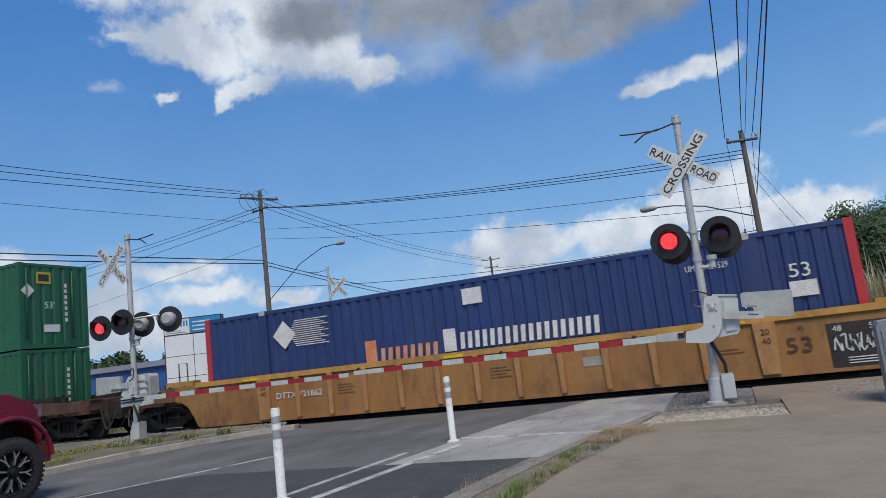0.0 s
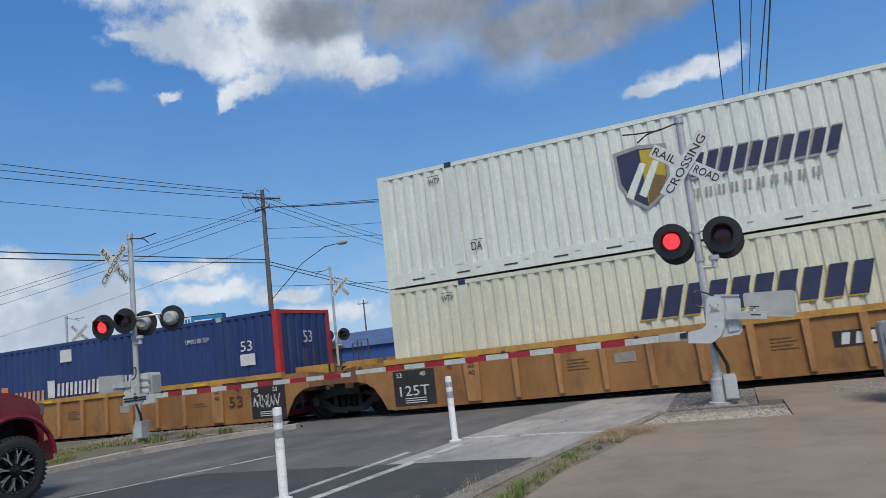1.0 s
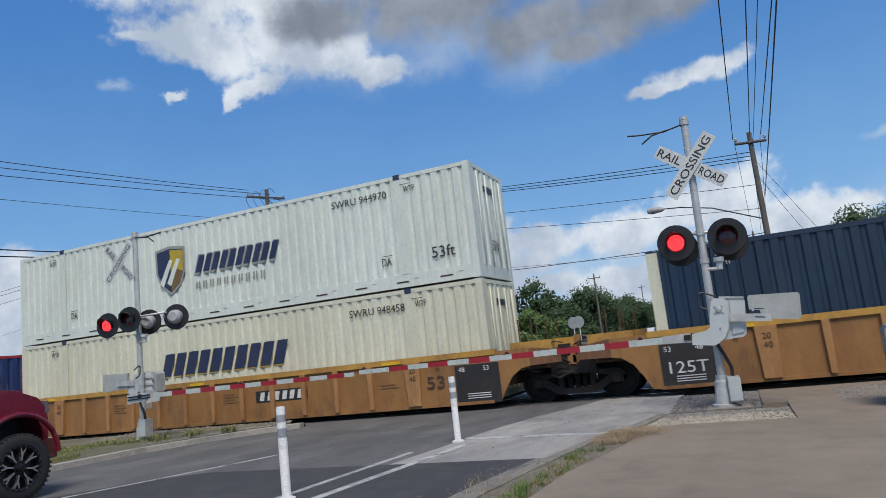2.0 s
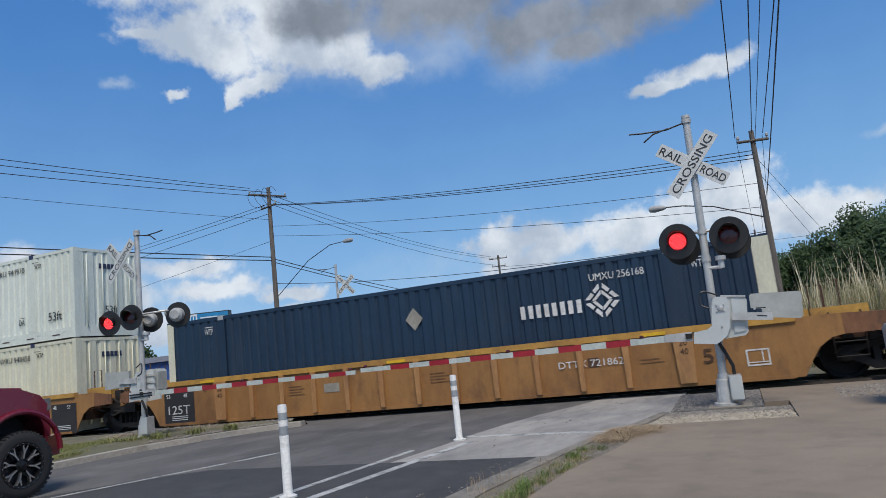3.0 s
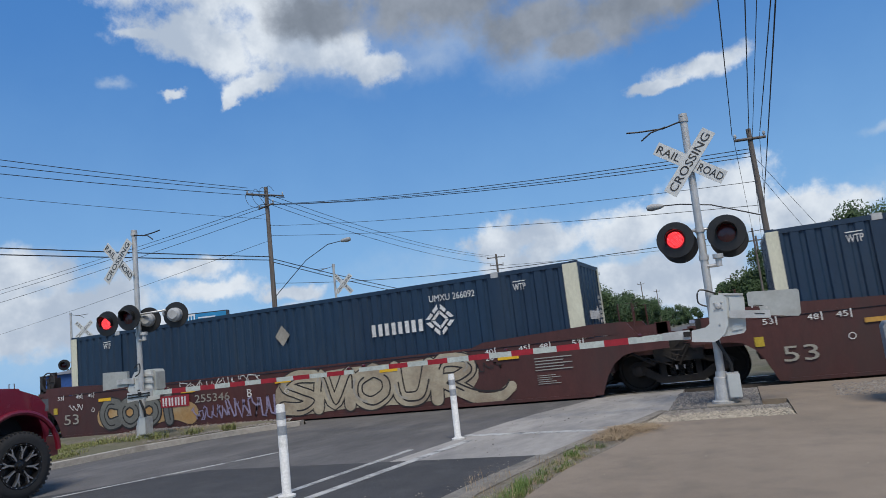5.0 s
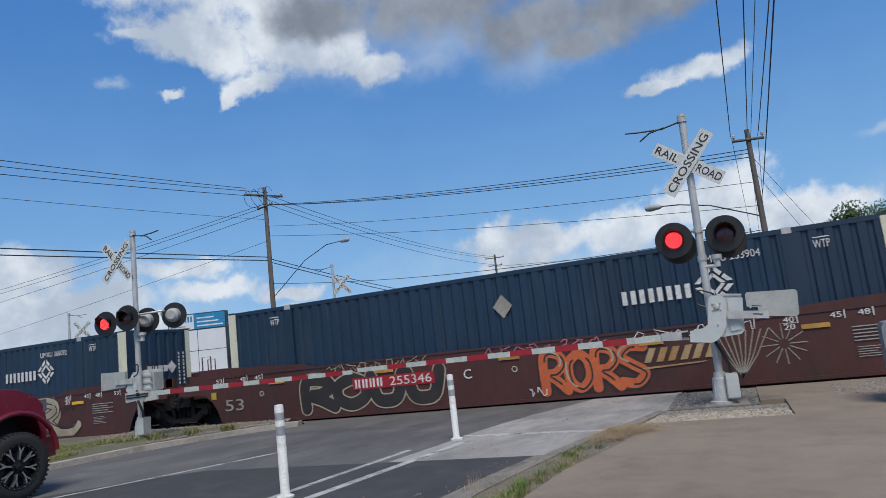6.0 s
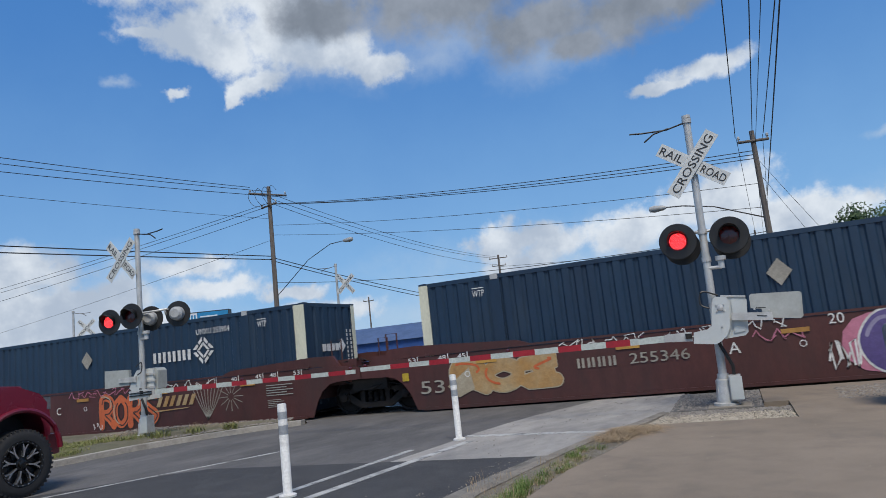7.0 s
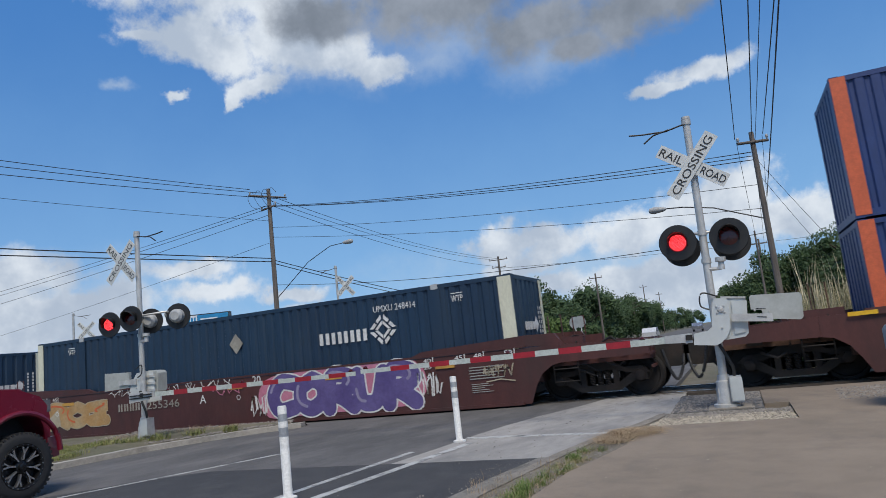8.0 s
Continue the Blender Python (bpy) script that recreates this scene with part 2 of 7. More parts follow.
M["mark_faint"] = surface("mark_faint", (0.15, 0.07, 0.028), (0.18, 0.085, 0.034), 2.5, 0.6, bump=0.02)
M["safety_yellow"] = surface("safety_yellow", (0.78, 0.46, 0.02), (0.68, 0.4, 0.02), 2.5, 0.45, bump=0.02)
M["box_white"] = surface("box_white", (0.70, 0.745, 0.675), (0.645, 0.69, 0.62), 0.8, 0.5, bump=0.04, stretch=(1, 1, 0.25), stain=(0.45, 0.42, 0.34), stain_scale=1.2, stain_amount=0.2, mottle=0.4)
M["box_cream"] = surface("box_cream", (0.68, 0.675, 0.53), (0.62, 0.61, 0.475), 0.8, 0.5, bump=0.04, stretch=(1, 1, 0.25), stain=(0.42, 0.36, 0.26), stain_scale=1.2, stain_amount=0.2, mottle=0.4)
M["box_navy"] = surface("box_navy", (0.014, 0.036, 0.072), (0.011, 0.029, 0.06), 0.8, 0.45, bump=0.04, stretch=(1, 1, 0.25), stain=(0.028, 0.046, 0.07), stain_scale=1.3, stain_amount=0.5)
M["box_blue"] = surface("box_blue", (0.026, 0.050, 0.165), (0.02, 0.04, 0.135), 0.8, 0.45, bump=0.04, stretch=(1, 1, 0.25), stain=(0.045, 0.06, 0.13), stain_scale=1.3, stain_amount=0.5)
M["box_green"] = surface("box_green", (0.018, 0.12, 0.05), (0.014, 0.095, 0.04), 0.8, 0.45, bump=0.04, stretch=(1, 1, 0.25), stain=(0.03, 0.08, 0.05), stain_scale=1.3, stain_amount=0.5)
M["box_red"] = surface("box_red", (0.50, 0.035, 0.04), (0.42, 0.03, 0.035), 1.5, 0.45, bump=0.03)
M["box_orange"] = surface("box_orange", (0.62, 0.13, 0.05), (0.52, 0.11, 0.045), 1.5, 0.45, bump=0.03)
M["logo_navy"] = surface("logo_navy", (0.022, 0.03, 0.075), (0.03, 0.04, 0.09), 1.5, 0.5, bump=0.02)
M["logo_gold"] = surface("logo_gold", (0.52, 0.38, 0.03), (0.42, 0.30, 0.03), 1.5, 0.5, bump=0.02)
M["logo_bronze"] = surface("logo_bronze", (0.16, 0.10, 0.035), (0.20, 0.13, 0.05), 1.5, 0.5, bump=0.02)
M["logo_orange"] = surface("logo_orange", (0.62, 0.20, 0.07), (0.55, 0.3, 0.2), 1.5, 0.5, bump=0.02, stain=(0.6, 0.55, 0.5), stain_scale=2, stain_amount=0.5)
M["logo_grey"] = surface("logo_grey", (0.33, 0.33, 0.30), (0.28, 0.28, 0.26), 1.5, 0.5, bump=0.02)
M["placard"] = surface("placard", (0.36, 0.34, 0.29), (0.28, 0.26, 0.22), 1.5, 0.5, bump=0.02)
M["paint_cream"] = surface("paint_cream", (0.42, 0.37, 0.27), (0.33, 0.28, 0.2), 1.5, 0.5, bump=0.02, stain=(0.2, 0.14, 0.1), stain_scale=1.5, stain_amount=0.5)
M["paint_ochre"] = surface("paint_ochre", (0.40, 0.22, 0.07), (0.44, 0.34, 0.19), 1.5, 0.5, bump=0.02, stain=(0.2, 0.12, 0.06), stain_scale=2, stain_amount=0.5)
M["paint_orange"] = surface("paint_orange", (0.58, 0.13, 0.04), (0.48, 0.11, 0.04), 1.5, 0.5, bump=0.02)
M["paint_purple"] = surface("paint_purple", (0.085, 0.06, 0.19), (0.13, 0.10, 0.26), 1.5, 0.5, bump=0.02)
M["paint_lilac"] = surface("paint_lilac", (0.30, 0.27, 0.40), (0.24, 0.21, 0.33), 1.5, 0.5, bump=0.02)
M["paint_pink"] = surface("paint_pink", (0.52, 0.20, 0.28), (0.45, 0.15, 0.22), 1.5, 0.5, bump=0.02)
M["paint_grey"] = surface("paint_grey", (0.16, 0.16, 0.14), (0.12, 0.12, 0.11), 1.5, 0.5, bump=0.02)


# ---- mesh helpers ----
def box(bm, x0, x1, y0, y1, z0, z1):
    v = [bm.verts.new((x, y, z)) for z in (z0, z1) for x, y in ((x0, y0), (x1, y0), (x1, y1), (x0, y1))]
    for f in ((3, 2, 1, 0), (4, 5, 6, 7), (0, 1, 5, 4), (1, 2, 6, 5), (2, 3, 7, 6), (3, 0, 4, 7)):
        bm.faces.new([v[i] for i in f])
    return v


def tube(bm, pts, r, seg=8, r_end=None):
    """A round bar along points, closed at both ends."""
    pts = [Vector(p) for p in pts]
    rings = []
    for i, p in enumerate(pts):
        d = (pts[min(i + 1, len(pts) - 1)] - pts[max(i - 1, 0)]).normalized()
        u = d.cross(Vector((0, 0, 1)) if abs(d.z) < 0.9 else Vector((1, 0, 0))).normalized()
        w = d.cross(u)
        k = r if r_end is None else r + (r_end - r) * i / max(1, len(pts) - 1)
        rings.append([bm.verts.new(p + k * (math.cos(2 * math.pi * j / seg) * u + math.sin(2 * math.pi * j / seg) * w)) for j in range(seg)])
    for a, b in zip(rings, rings[1:]):
        for j in range(seg):
            bm.faces.new((a[j], a[(j + 1) % seg], b[(j + 1) % seg], b[j])).smooth = True
    bm.faces.new(rings[0][::-1])
    bm.faces.new(rings[-1])


def prism(bm, outline, y0, y1):
    """An outline in x and z, pushed from y0 to y1."""
    a = [bm.verts.new((x, y0, z)) for x, z in outline]
    b = [bm.verts.new((x, y1, z)) for x, z in outline]
    n = len(outline)
    for i in range(n):
        bm.faces.new((a[i], a[(i + 1) % n], b[(i + 1) % n], b[i]))
    bm.faces.new(a[::-1])
    bm.faces.new(b)


def slab(bm, outline, z0, z1):
    """An outline in x and y, raised from z0 to z1."""
    a = [bm.verts.new((x, y, z0)) for x, y in outline]
    b = [bm.verts.new((x, y, z1)) for x, y in outline]
    n = len(outline)
    for i in range(n):
        bm.faces.new((a[i], a[(i + 1) % n], b[(i + 1) % n], b[i]))
    bm.faces.new(a[::-1])
    bm.faces.new(b)


def lathe(bm, profile, axis_from, axis_dir, seg=24, caps=True):
    """A turned body: profile of (distance along, radius)."""
    d = Vector(axis_dir).normalized()
    u = d.cross(Vector((0, 0, 1)) if abs(d.z) < 0.9 else Vector((1, 0, 0))).normalized()
    w = d.cross(u)
    rings = []
    for s, r in profile:
        c = Vector(axis_from) + d * s
        rings.append([bm.verts.new(c + max(r, 1e-4) * (math.cos(2 * math.pi * j / seg) * u + math.sin(2 * math.pi * j / seg) * w)) for j in range(seg)])
    for a, b in zip(rings, rings[1:]):
        for j in range(seg):
            bm.faces.new((a[j], a[(j + 1) % seg], b[(j + 1) % seg], b[j])).smooth = True
    if caps:
        bm.faces.new(rings[0][::-1])
        bm.faces.new(rings[-1])


def mesh_of(name, bm, material, bevel=0.0):
    if bevel:
        for f in bm.faces:
            f.smooth = True
        bmesh.ops.bevel(bm, geom=[e for e in bm.edges if e.calc_face_angle(0) > 0.5], offset=bevel, segments=4 if bevel > 0.06 else 2, affect="EDGES", clamp_overlap=True)
    bmesh.ops.recalc_face_normals(bm, faces=bm.faces)
    for e in bm.edges:
        if len(e.link_faces) == 2 and e.calc_face_angle(0) > 0.65:
            e.smooth = False
    me = bpy.data.meshes.new(name)
    bm.to_mesh(me)
    bm.free()
    for m in material if isinstance(material, (list, tuple)) else (material,):
        me.materials.append(m)
    return me


def part(name, bm, material, parent, label="", bevel=0.0):
    ob = new(name, mesh_of(name, bm, material, bevel))
    ob.parent = parent
    return tagged(ob, label)


def thing(name, label, category, group="", m=None):
    ob = new(name)
    ob.empty_display_size = 0.2
    if m is not None:
        ob.matrix_world = m
    return tagged(ob, label, category, group)


def structure(name, bm, material, label="", category="", bevel=0.0):
    return tagged(new(name, mesh_of(name, bm, material, bevel)), label, category or name, kind="structure")


def box_part(name, dims, material, parent, label="", bevel=0.0):
    bm = bmesh.new()
    box(bm, *dims)
    return part(name, bm, material, parent, label, bevel)


def lettering(body, x, y, z, height, material, parent, width=None, turn=None, name="lettering", shear=0.0, label=""):
    """Letters in the built-in font, upright in the x-z plane, seen from -y; x, z is the lower left corner, and width stretches the line."""
    cu = bpy.data.curves.new(name, "FONT")
    cu.body, cu.size, cu.shear, cu.extrude = body, 1.0, shear, 0.0015
    cu.resolution_u = 3
    tmp = bpy.data.objects.new(name, cu)
    me = bpy.data.meshes.new_from_object(tmp)
    bpy.data.objects.remove(tmp)
    n = len(me.vertices)
    co = np.empty(n * 3)
    me.vertices.foreach_get("co", co)
    co = co.reshape(-1, 3)
    lo, hi = co.min(0), co.max(0)
    k = height / (hi[1] - lo[1])
    kx = width / (hi[0] - lo[0]) if width else k
    out = np.stack([(co[:, 0] - lo[0]) * kx, -co[:, 2], (co[:, 1] - lo[1]) * k], 1)
    me.vertices.foreach_set("co", out.astype(np.float32).ravel())
    me.materials.clear()
    me.materials.append(material)
    ob = new(name, me)
    ob.parent = parent
    ob.matrix_local = Matrix.Translation((x, y, z)) @ (turn or Matrix())
    return tagged(ob, label)


# ---- ground, road and track ----
def ground_and_road():
    bm = bmesh.new()
    box(bm, -900, 900, -300, 1500, -1.0, -0.12)
    structure("ground", bm, M["soil"], "patchy soil and dry grass ground", "ground")
    # near road, dark asphalt towards the viewer, worn grey at the crossing
    bm = bmesh.new()
    slab(bm, [(-12.2, -60), (-2.3, -60), (-2.3, -6.84), (-7.8, -6.80), (-8.7, -7.55), (-9.6, -8.6), (-10.6, -10.2), (-12.2, -14)], -0.3, 0.0)
    structure("road", bm, M["asphalt"], "dark grey asphalt street with debris", "road")
    bm = bmesh.new()
    slab(bm, [(-12.9, -60), (-12.2, -60), (-12.2, -14), (-10.6, -10.2), (-9.6, -8.6), (-8.7, -7.55), (-7.8, -6.80), (-4.6, -6.83), (-4.4, -5.6), (-4.25, -4.4), (-4.05, -3.4), (-3.75, -2.3), (-3.25, -1.0), (-2.85, 0.35), (-11.0, 0.35), (-12.9, -5)], -0.3, -0.002)
    structure("road_worn", bm, M["worn_asphalt"], "worn grey asphalt in front of the rails", "road")
    bm = bmesh.new()
    slab(bm, [(-4.6, -6.83), (-2.25, -6.84), (-1.55, -5.1), (-1.2, -3.3), (-1.2, 0.35), (-2.85, 0.35), (-3.25, -1.0), (-3.75, -2.3), (-4.05, -3.4), (-4.25, -4.4), (-4.4, -5.6)], -0.3, 0.0)
    structure("apron", bm, M["apron"], "pale worn concrete apron beside the rails", "road")
    bm = bmesh.new()
    box(bm, -13.4, 2.2, 0.72, 1.88, -0.3, -0.004)
    structure("crossing_panel", bm, M["worn_asphalt"], "grey crossing panel between the rails", "road")
    bm = bmesh.new()
    box(bm, -13.6, -1.6, 2.2, 400, -0.3, -0.004)
    structure("road_far", bm, M["worn_asphalt"], "grey street that goes on beyond the rails", "road")
    # pavement on the near side
    bm = bmesh.new()
    slab(bm, [(-2.0, -40), (14, -40), (14, -3.6), (0.56, -3.6), (0.56, -5.02), (-1.36, -5.02), (-1.40, -5.6), (-1.47, -6.5), (-1.62, -7.2), (-1.84, -8.1), (-1.95, -9.4)], -0.3, 0.06)
    slab(bm, [(0.2, -3.1), (14, -3.1), (14, -0.9), (0.2, -0.9)], -0.3, 0.058)
    slab(bm, [(0.56, -3.6), (14, -3.6), (14, -3.108), (0.56, -3.108)], -0.3, 0.059)
    structure("pavement", bm, M["pavement"], "brownish concrete pavement, stained and littered with chips", "pavement")
    bm = bmesh.new()
    slab(bm, [(-1.2, -3.56), (0.19, -3.56), (0.19, -0.9), (-1.2, -0.9)], -0.3, 0.045)
    structure("pavement_grey", bm, M["worn_asphalt"], "broken grey slab beside the signal mast", "pavement")
    bm = bmesh.new()
    slab(bm, [(-2.72, -40), (-2.55, -40), (-2.48, -9.0), (-2.32, -8.0), (-2.1, -6.8), (-1.84, -5.6), (-1.42, -4.6), (-1.22, -3.6), (-1.36, -3.55), (-1.6, -4.56), (-2.0, -5.64), (-2.27, -6.83), (-2.48, -8.08), (-2.63, -9.0)], -0.3, 0.05)
    structure("kerb", bm, M["kerb_dirty"], "chipped pale concrete kerb", "kerb", 0.02)
    bm = bmesh.new()
    slab(bm, [(-3.0, -40), (-2.7, -40), (-2.62, -9.0), (-2.47, -8.08), (-2.26, -6.86), (-2.5, -6.86), (-2.75, -8.1), (-2.92, -9.2)], -0.3, 0.008)
    structure("gutter", bm, M["gutter"], "worn concrete gutter with weeds", "kerb")
    bm = bmesh.new()
    slab(bm, [(-2.56, -40), (-1.99, -40), (-1.94, -9.4), (-1.83, -8.1), (-1.61, -7.2), (-1.46, -6.5), (-1.39, -5.6), (-1.35, -5.02), (-1.3, -4.4), (-1.43, -4.6), (-1.85, -5.6), (-2.11, -6.8), (-2.33, -8.0), (-2.49, -9.0)], -0.3, 0.035)
    structure("dirt_strip", bm, M["soil"], "strip of dry soil between kerb and pavement", "ground")
    # the far left kerb bends round the corner
    bm = bmesh.new()
    pts = [(-12.5, -60), (-12.4, -6.2), (-12.05, -4.2), (-11.4, -3.0), (-10.65, -2.0), (-9.9, -1.35)]
    back = [(-9.95, -1.1), (-10.85, -1.85), (-11.6, -2.9), (-12.27, -4.15), (-12.62, -6.2), (-12.72, -60)]
    slab(bm, pts + back, -0.3, 0.11)
    structure("kerb_left", bm, M["kerb"], "long grey concrete kerb that bends at the corner", "kerb", 0.055)
    bm = bmesh.new()
    edge = [(-12.72, -60), (-12.62, -6.2), (-12.27, -4.15), (-11.6, -2.9), (-10.85, -1.85), (-9.95, -1.1)]
    inner = [(-13.6, -60), (-13.5, -6.0), (-13.0, -3.9), (-12.6, -2.9), (-12.0, -2.0), (-11.2, -1.2)]
    lo = [bm.verts.new((x, y, 0.085)) for x, y in edge]
    hi = [bm.verts.new((x, y, 0.17)) for x, y in inner]
    top = [bm.verts.new((x - 3.5, min(y + 0.1, -1.0), 0.13)) for x, y in inner]
    far = [bm.verts.new((-60, y, 0.02)) for x, y in inner]
    down = [bm.verts.new((x - 0.3, -0.5, -0.15)) for x in (-60, -14.7, -11.2, -9.9)]
    for a, b in ((lo, hi), (hi, top), (top, far)):
        for i in range(len(a) - 1):
            bm.faces.new((a[i], a[i + 1], b[i + 1], b[i]))
    bm.faces.new((far[-1], top[-1], down[1], down[0]))
    bm.faces.new((top[-1], hi[-1], down[2], down[1]))
    bm.faces.new((hi[-1], lo[-1], down[3], down[2]))
    structure("verge", bm, M["soil"], "grassy verge with bare soil", "ground")
    # track
    for y in (0.58, 2.02):
        bm = bmesh.new()
        for a, b, z0, z1 in ((-0.075, 0.075, -0.172, -0.155), (-0.01, 0.01, -0.155, -0.035), (-0.037, 0.037, -0.035, 0.0)):
            box(bm, -250, 250, y + a, y + b, z0, z1)
        structure("rail", bm, M["rail_steel"], "long steel rail with a worn top", "rail")
    for y in (0.58, 2.02):
        bm = bmesh.new()
        box(bm, -250, 250, y - 0.032, y + 0.032, -0.02, 0.005)
        structure("rail_head", bm, M["rail_top"], "bright worn running surface of the rail", "rail")
    # dark strips put in for the shaded flangeway gap along the rails
    for y0, y1, z in ((0.36, 0.535, 0.003), (0.63, 0.76, 0.0), (0.13, 0.2, 0.002)):
        bm = bmesh.new()
        box(bm, -13.4, 2.2, y0, y1, -0.2, z)
        structure("flangeway", bm, M["tie"], "dark rubber and timber strip standing in for the shaded gap beside the rail", "crossing strip")
    for x0, x1 in ((-200, -13.5), (2.3, 160)):
        bm = bmesh.new()
        slab(bm, [(x0, -0.75), (x1, -0.75), (x1, 3.4), (x0, 3.4)], -0.5, -0.11)
        structure("ballast_bed", bm, M["ballast"], "grey-brown bed of crushed stone", "ballast")


ground_and_road()


# ---- the train ----
V = 13.75  # metres a second, towards -x
BOX_L, BOX_H, BOX_W = 16.15, 2.896, 2.59
movers = []   # (thing, x at the start, y, z)
spinners = []  # wheelsets


def corrugated(bm, x0, x1, z0, z1, y, out, pitch=0.29, depth=0.036):
    """A folded steel wall from x0 to x1; out is -1 or 1, the side that it faces."""
    n = max(1, round((x1 - x0) / pitch))
    p = (x1 - x0) / n
    xs = []
    for i in range(n):
        a = x0 + i * p
        xs += [(a, 0), (a + 0.52 * p, 0), (a + 0.64 * p, 1), (a + 0.88 * p, 1)]
    xs.append((x1, 0))
    lo = [bm.verts.new((x, y - out * depth * k, z0)) for x, k in xs]
    hi = [bm.verts.new((x, y - out * depth * k, z1)) for x, k in xs]
    for i in range(len(xs) - 1):
        bm.faces.new((lo[i], lo[i + 1], hi[i + 1], hi[i]))


def corrugated_end(bm, y0, y1, z0, z1, x, out, pitch=0.36, depth=0.04):
    n = max(1, round((y1 - y0) / pitch))
    p = (y1 - y0) / n
    ys = []
    for i in range(n):
        a = y0 + i * p
        ys += [(a, 0), (a + 0.55 * p, 0), (a + 0.68 * p, 1), (a + 0.87 * p, 1)]
    ys.append((y1, 0))
    lo = [bm.verts.new((x - out * depth * k, y, z0)) for y, k in ys]
    hi = [bm.verts.new((x - out * depth * k, y, z1)) for y, k in ys]
    for i in range(len(ys) - 1):
        bm.faces.new((lo[i], lo[i + 1], hi[i + 1], hi[i]))


def container(label, start, z, body, post=None, post_material_left=None, rail=0.11, base_rail=0.16, length=BOX_L):
    """A long corrugated steel box; its near side stands at y = 0 and its left end at x = 0."""
    c = thing("shipping_container", label, "container", "containers on the train")
    post = post or body
    L, H, W = length, BOX_H, BOX_W
    for name, y, out in (("side_wall", 0.012, -1), ("side_wall", W - 0.012, 1)):
        bm = bmesh.new()
        corrugated(bm, 0.16, L - 0.16, base_rail, H - rail, y, out)
        part(name, bm, body, c)
    for x, out in ((0.012, -1), (L - 0.012, 1)):
        bm = bmesh.new()
        corrugated_end(bm, 0.16, W - 0.16, base_rail, H - rail, x, out)
        part("end_wall", bm, body, c)
    box_part("roof", (0.1, L - 0.1, 0.05, W - 0.05, H - 0.06, H - 0.02), body, c)
    box_part("floor", (0.1, L - 0.1, 0.05, W - 0.05, 0.05, 0.15), body, c)
    for x0, x1 in ((0, 0.17), (L - 0.17, L)):
        for y0, y1 in ((0, 0.17), (W - 0.17, W)):
            box_part("corner_post", (x0, x1, y0, y1, 0.0, H), post, c, bevel=0.012)
    for y0, y1 in ((0.004, 0.08), (W - 0.08, W - 0.004)):
        box_part("top_rail", (0.17, L - 0.17, y0, y1, H - rail, H - 0.012), body, c)
        box_part("bottom_rail", (0.17, L - 0.17, y0, y1, 0.012, base_rail), body, c)
    for x0, x1 in ((0.004, 0.1), (L - 0.1, L - 0.004)):
        box_part("end_sill", (x0, x1, 0.17, W - 0.17, 0.012, base_rail), post, c)
        box_part("end_header", (x0, x1, 0.17, W - 0.17, H - rail, H - 0.012), post, c)
    # posts and castings at the forty foot points
    for x in (1.98, L - 1.98):
        box_part("lift_post", (x - 0.13, x + 0.13, -0.004, 0.1, base_rail, H - rail), body, c)
        bm = bmesh.new()
        box(bm, x - 0.09, x + 0.09, -0.012, 0.16, H - 0.125, H + 0.004)
        part("corner_casting", bm, M["galvanised"] if body in (M["box_navy"], M["box_blue"]) else M["logo_navy"], c, bevel=0.01)
    movers.append((c, start, 0.0, z))
    return c


def plate(outline, y, material, parent, name="marking", label="", thick=0.002):
    bm = bmesh.new()
    prism(bm, outline, y, y + thick)
    return part(name, bm, material, parent, label)


def rect(x0, x1, z0, z1, lean=0.0):
    return [(x0, z0), (x1, z0), (x1 + lean, z1), (x0 + lean, z1)]


def diamond(x, z, r, k=1.0):
    return [(x - r * k, z), (x, z - r), (x + r * k, z), (x, z + r)]


def word_bars(x0, x1, z0, z1, count, material, parent, y=-0.02, lean=0.0, label="", gap=0.16, weight=0.36):
    """A brand word drawn as plain upright bars, two for each letter."""
    w = (x1 - x0) / count
    bar = (1 - gap) * w * weight
    for i in range(count):
        a, b = x0 + i * w, x0 + (i + 1 - gap) * w
        plate(rect(a, a + bar, z0, z1, lean), y, material, parent, "brand_block", label)
        plate(rect(b - bar, b, z0, z1, lean), y, material, parent, "brand_block", label)


def smooth(pts, n=6):
    """Points along a soft curve through the given ones."""
    out = []
    for i in range(len(pts) - 1):
        p0, p1, p2, p3 = pts[max(i - 1, 0)], pts[i], pts[i + 1], pts[min(i + 2, len(pts) - 1)]
        for k in range(n):
            t = k / n
            out.append(tuple(0.5 * (2 * b + (c - a) * t + (2 * a - 5 * b + 4 * c - d) * t * t + (3 * b - a - 3 * c + d) * t ** 3) for a, b, c, d in zip(p0, p1, p2, p3)))
    out.append(tuple(pts[-1]))
    return out


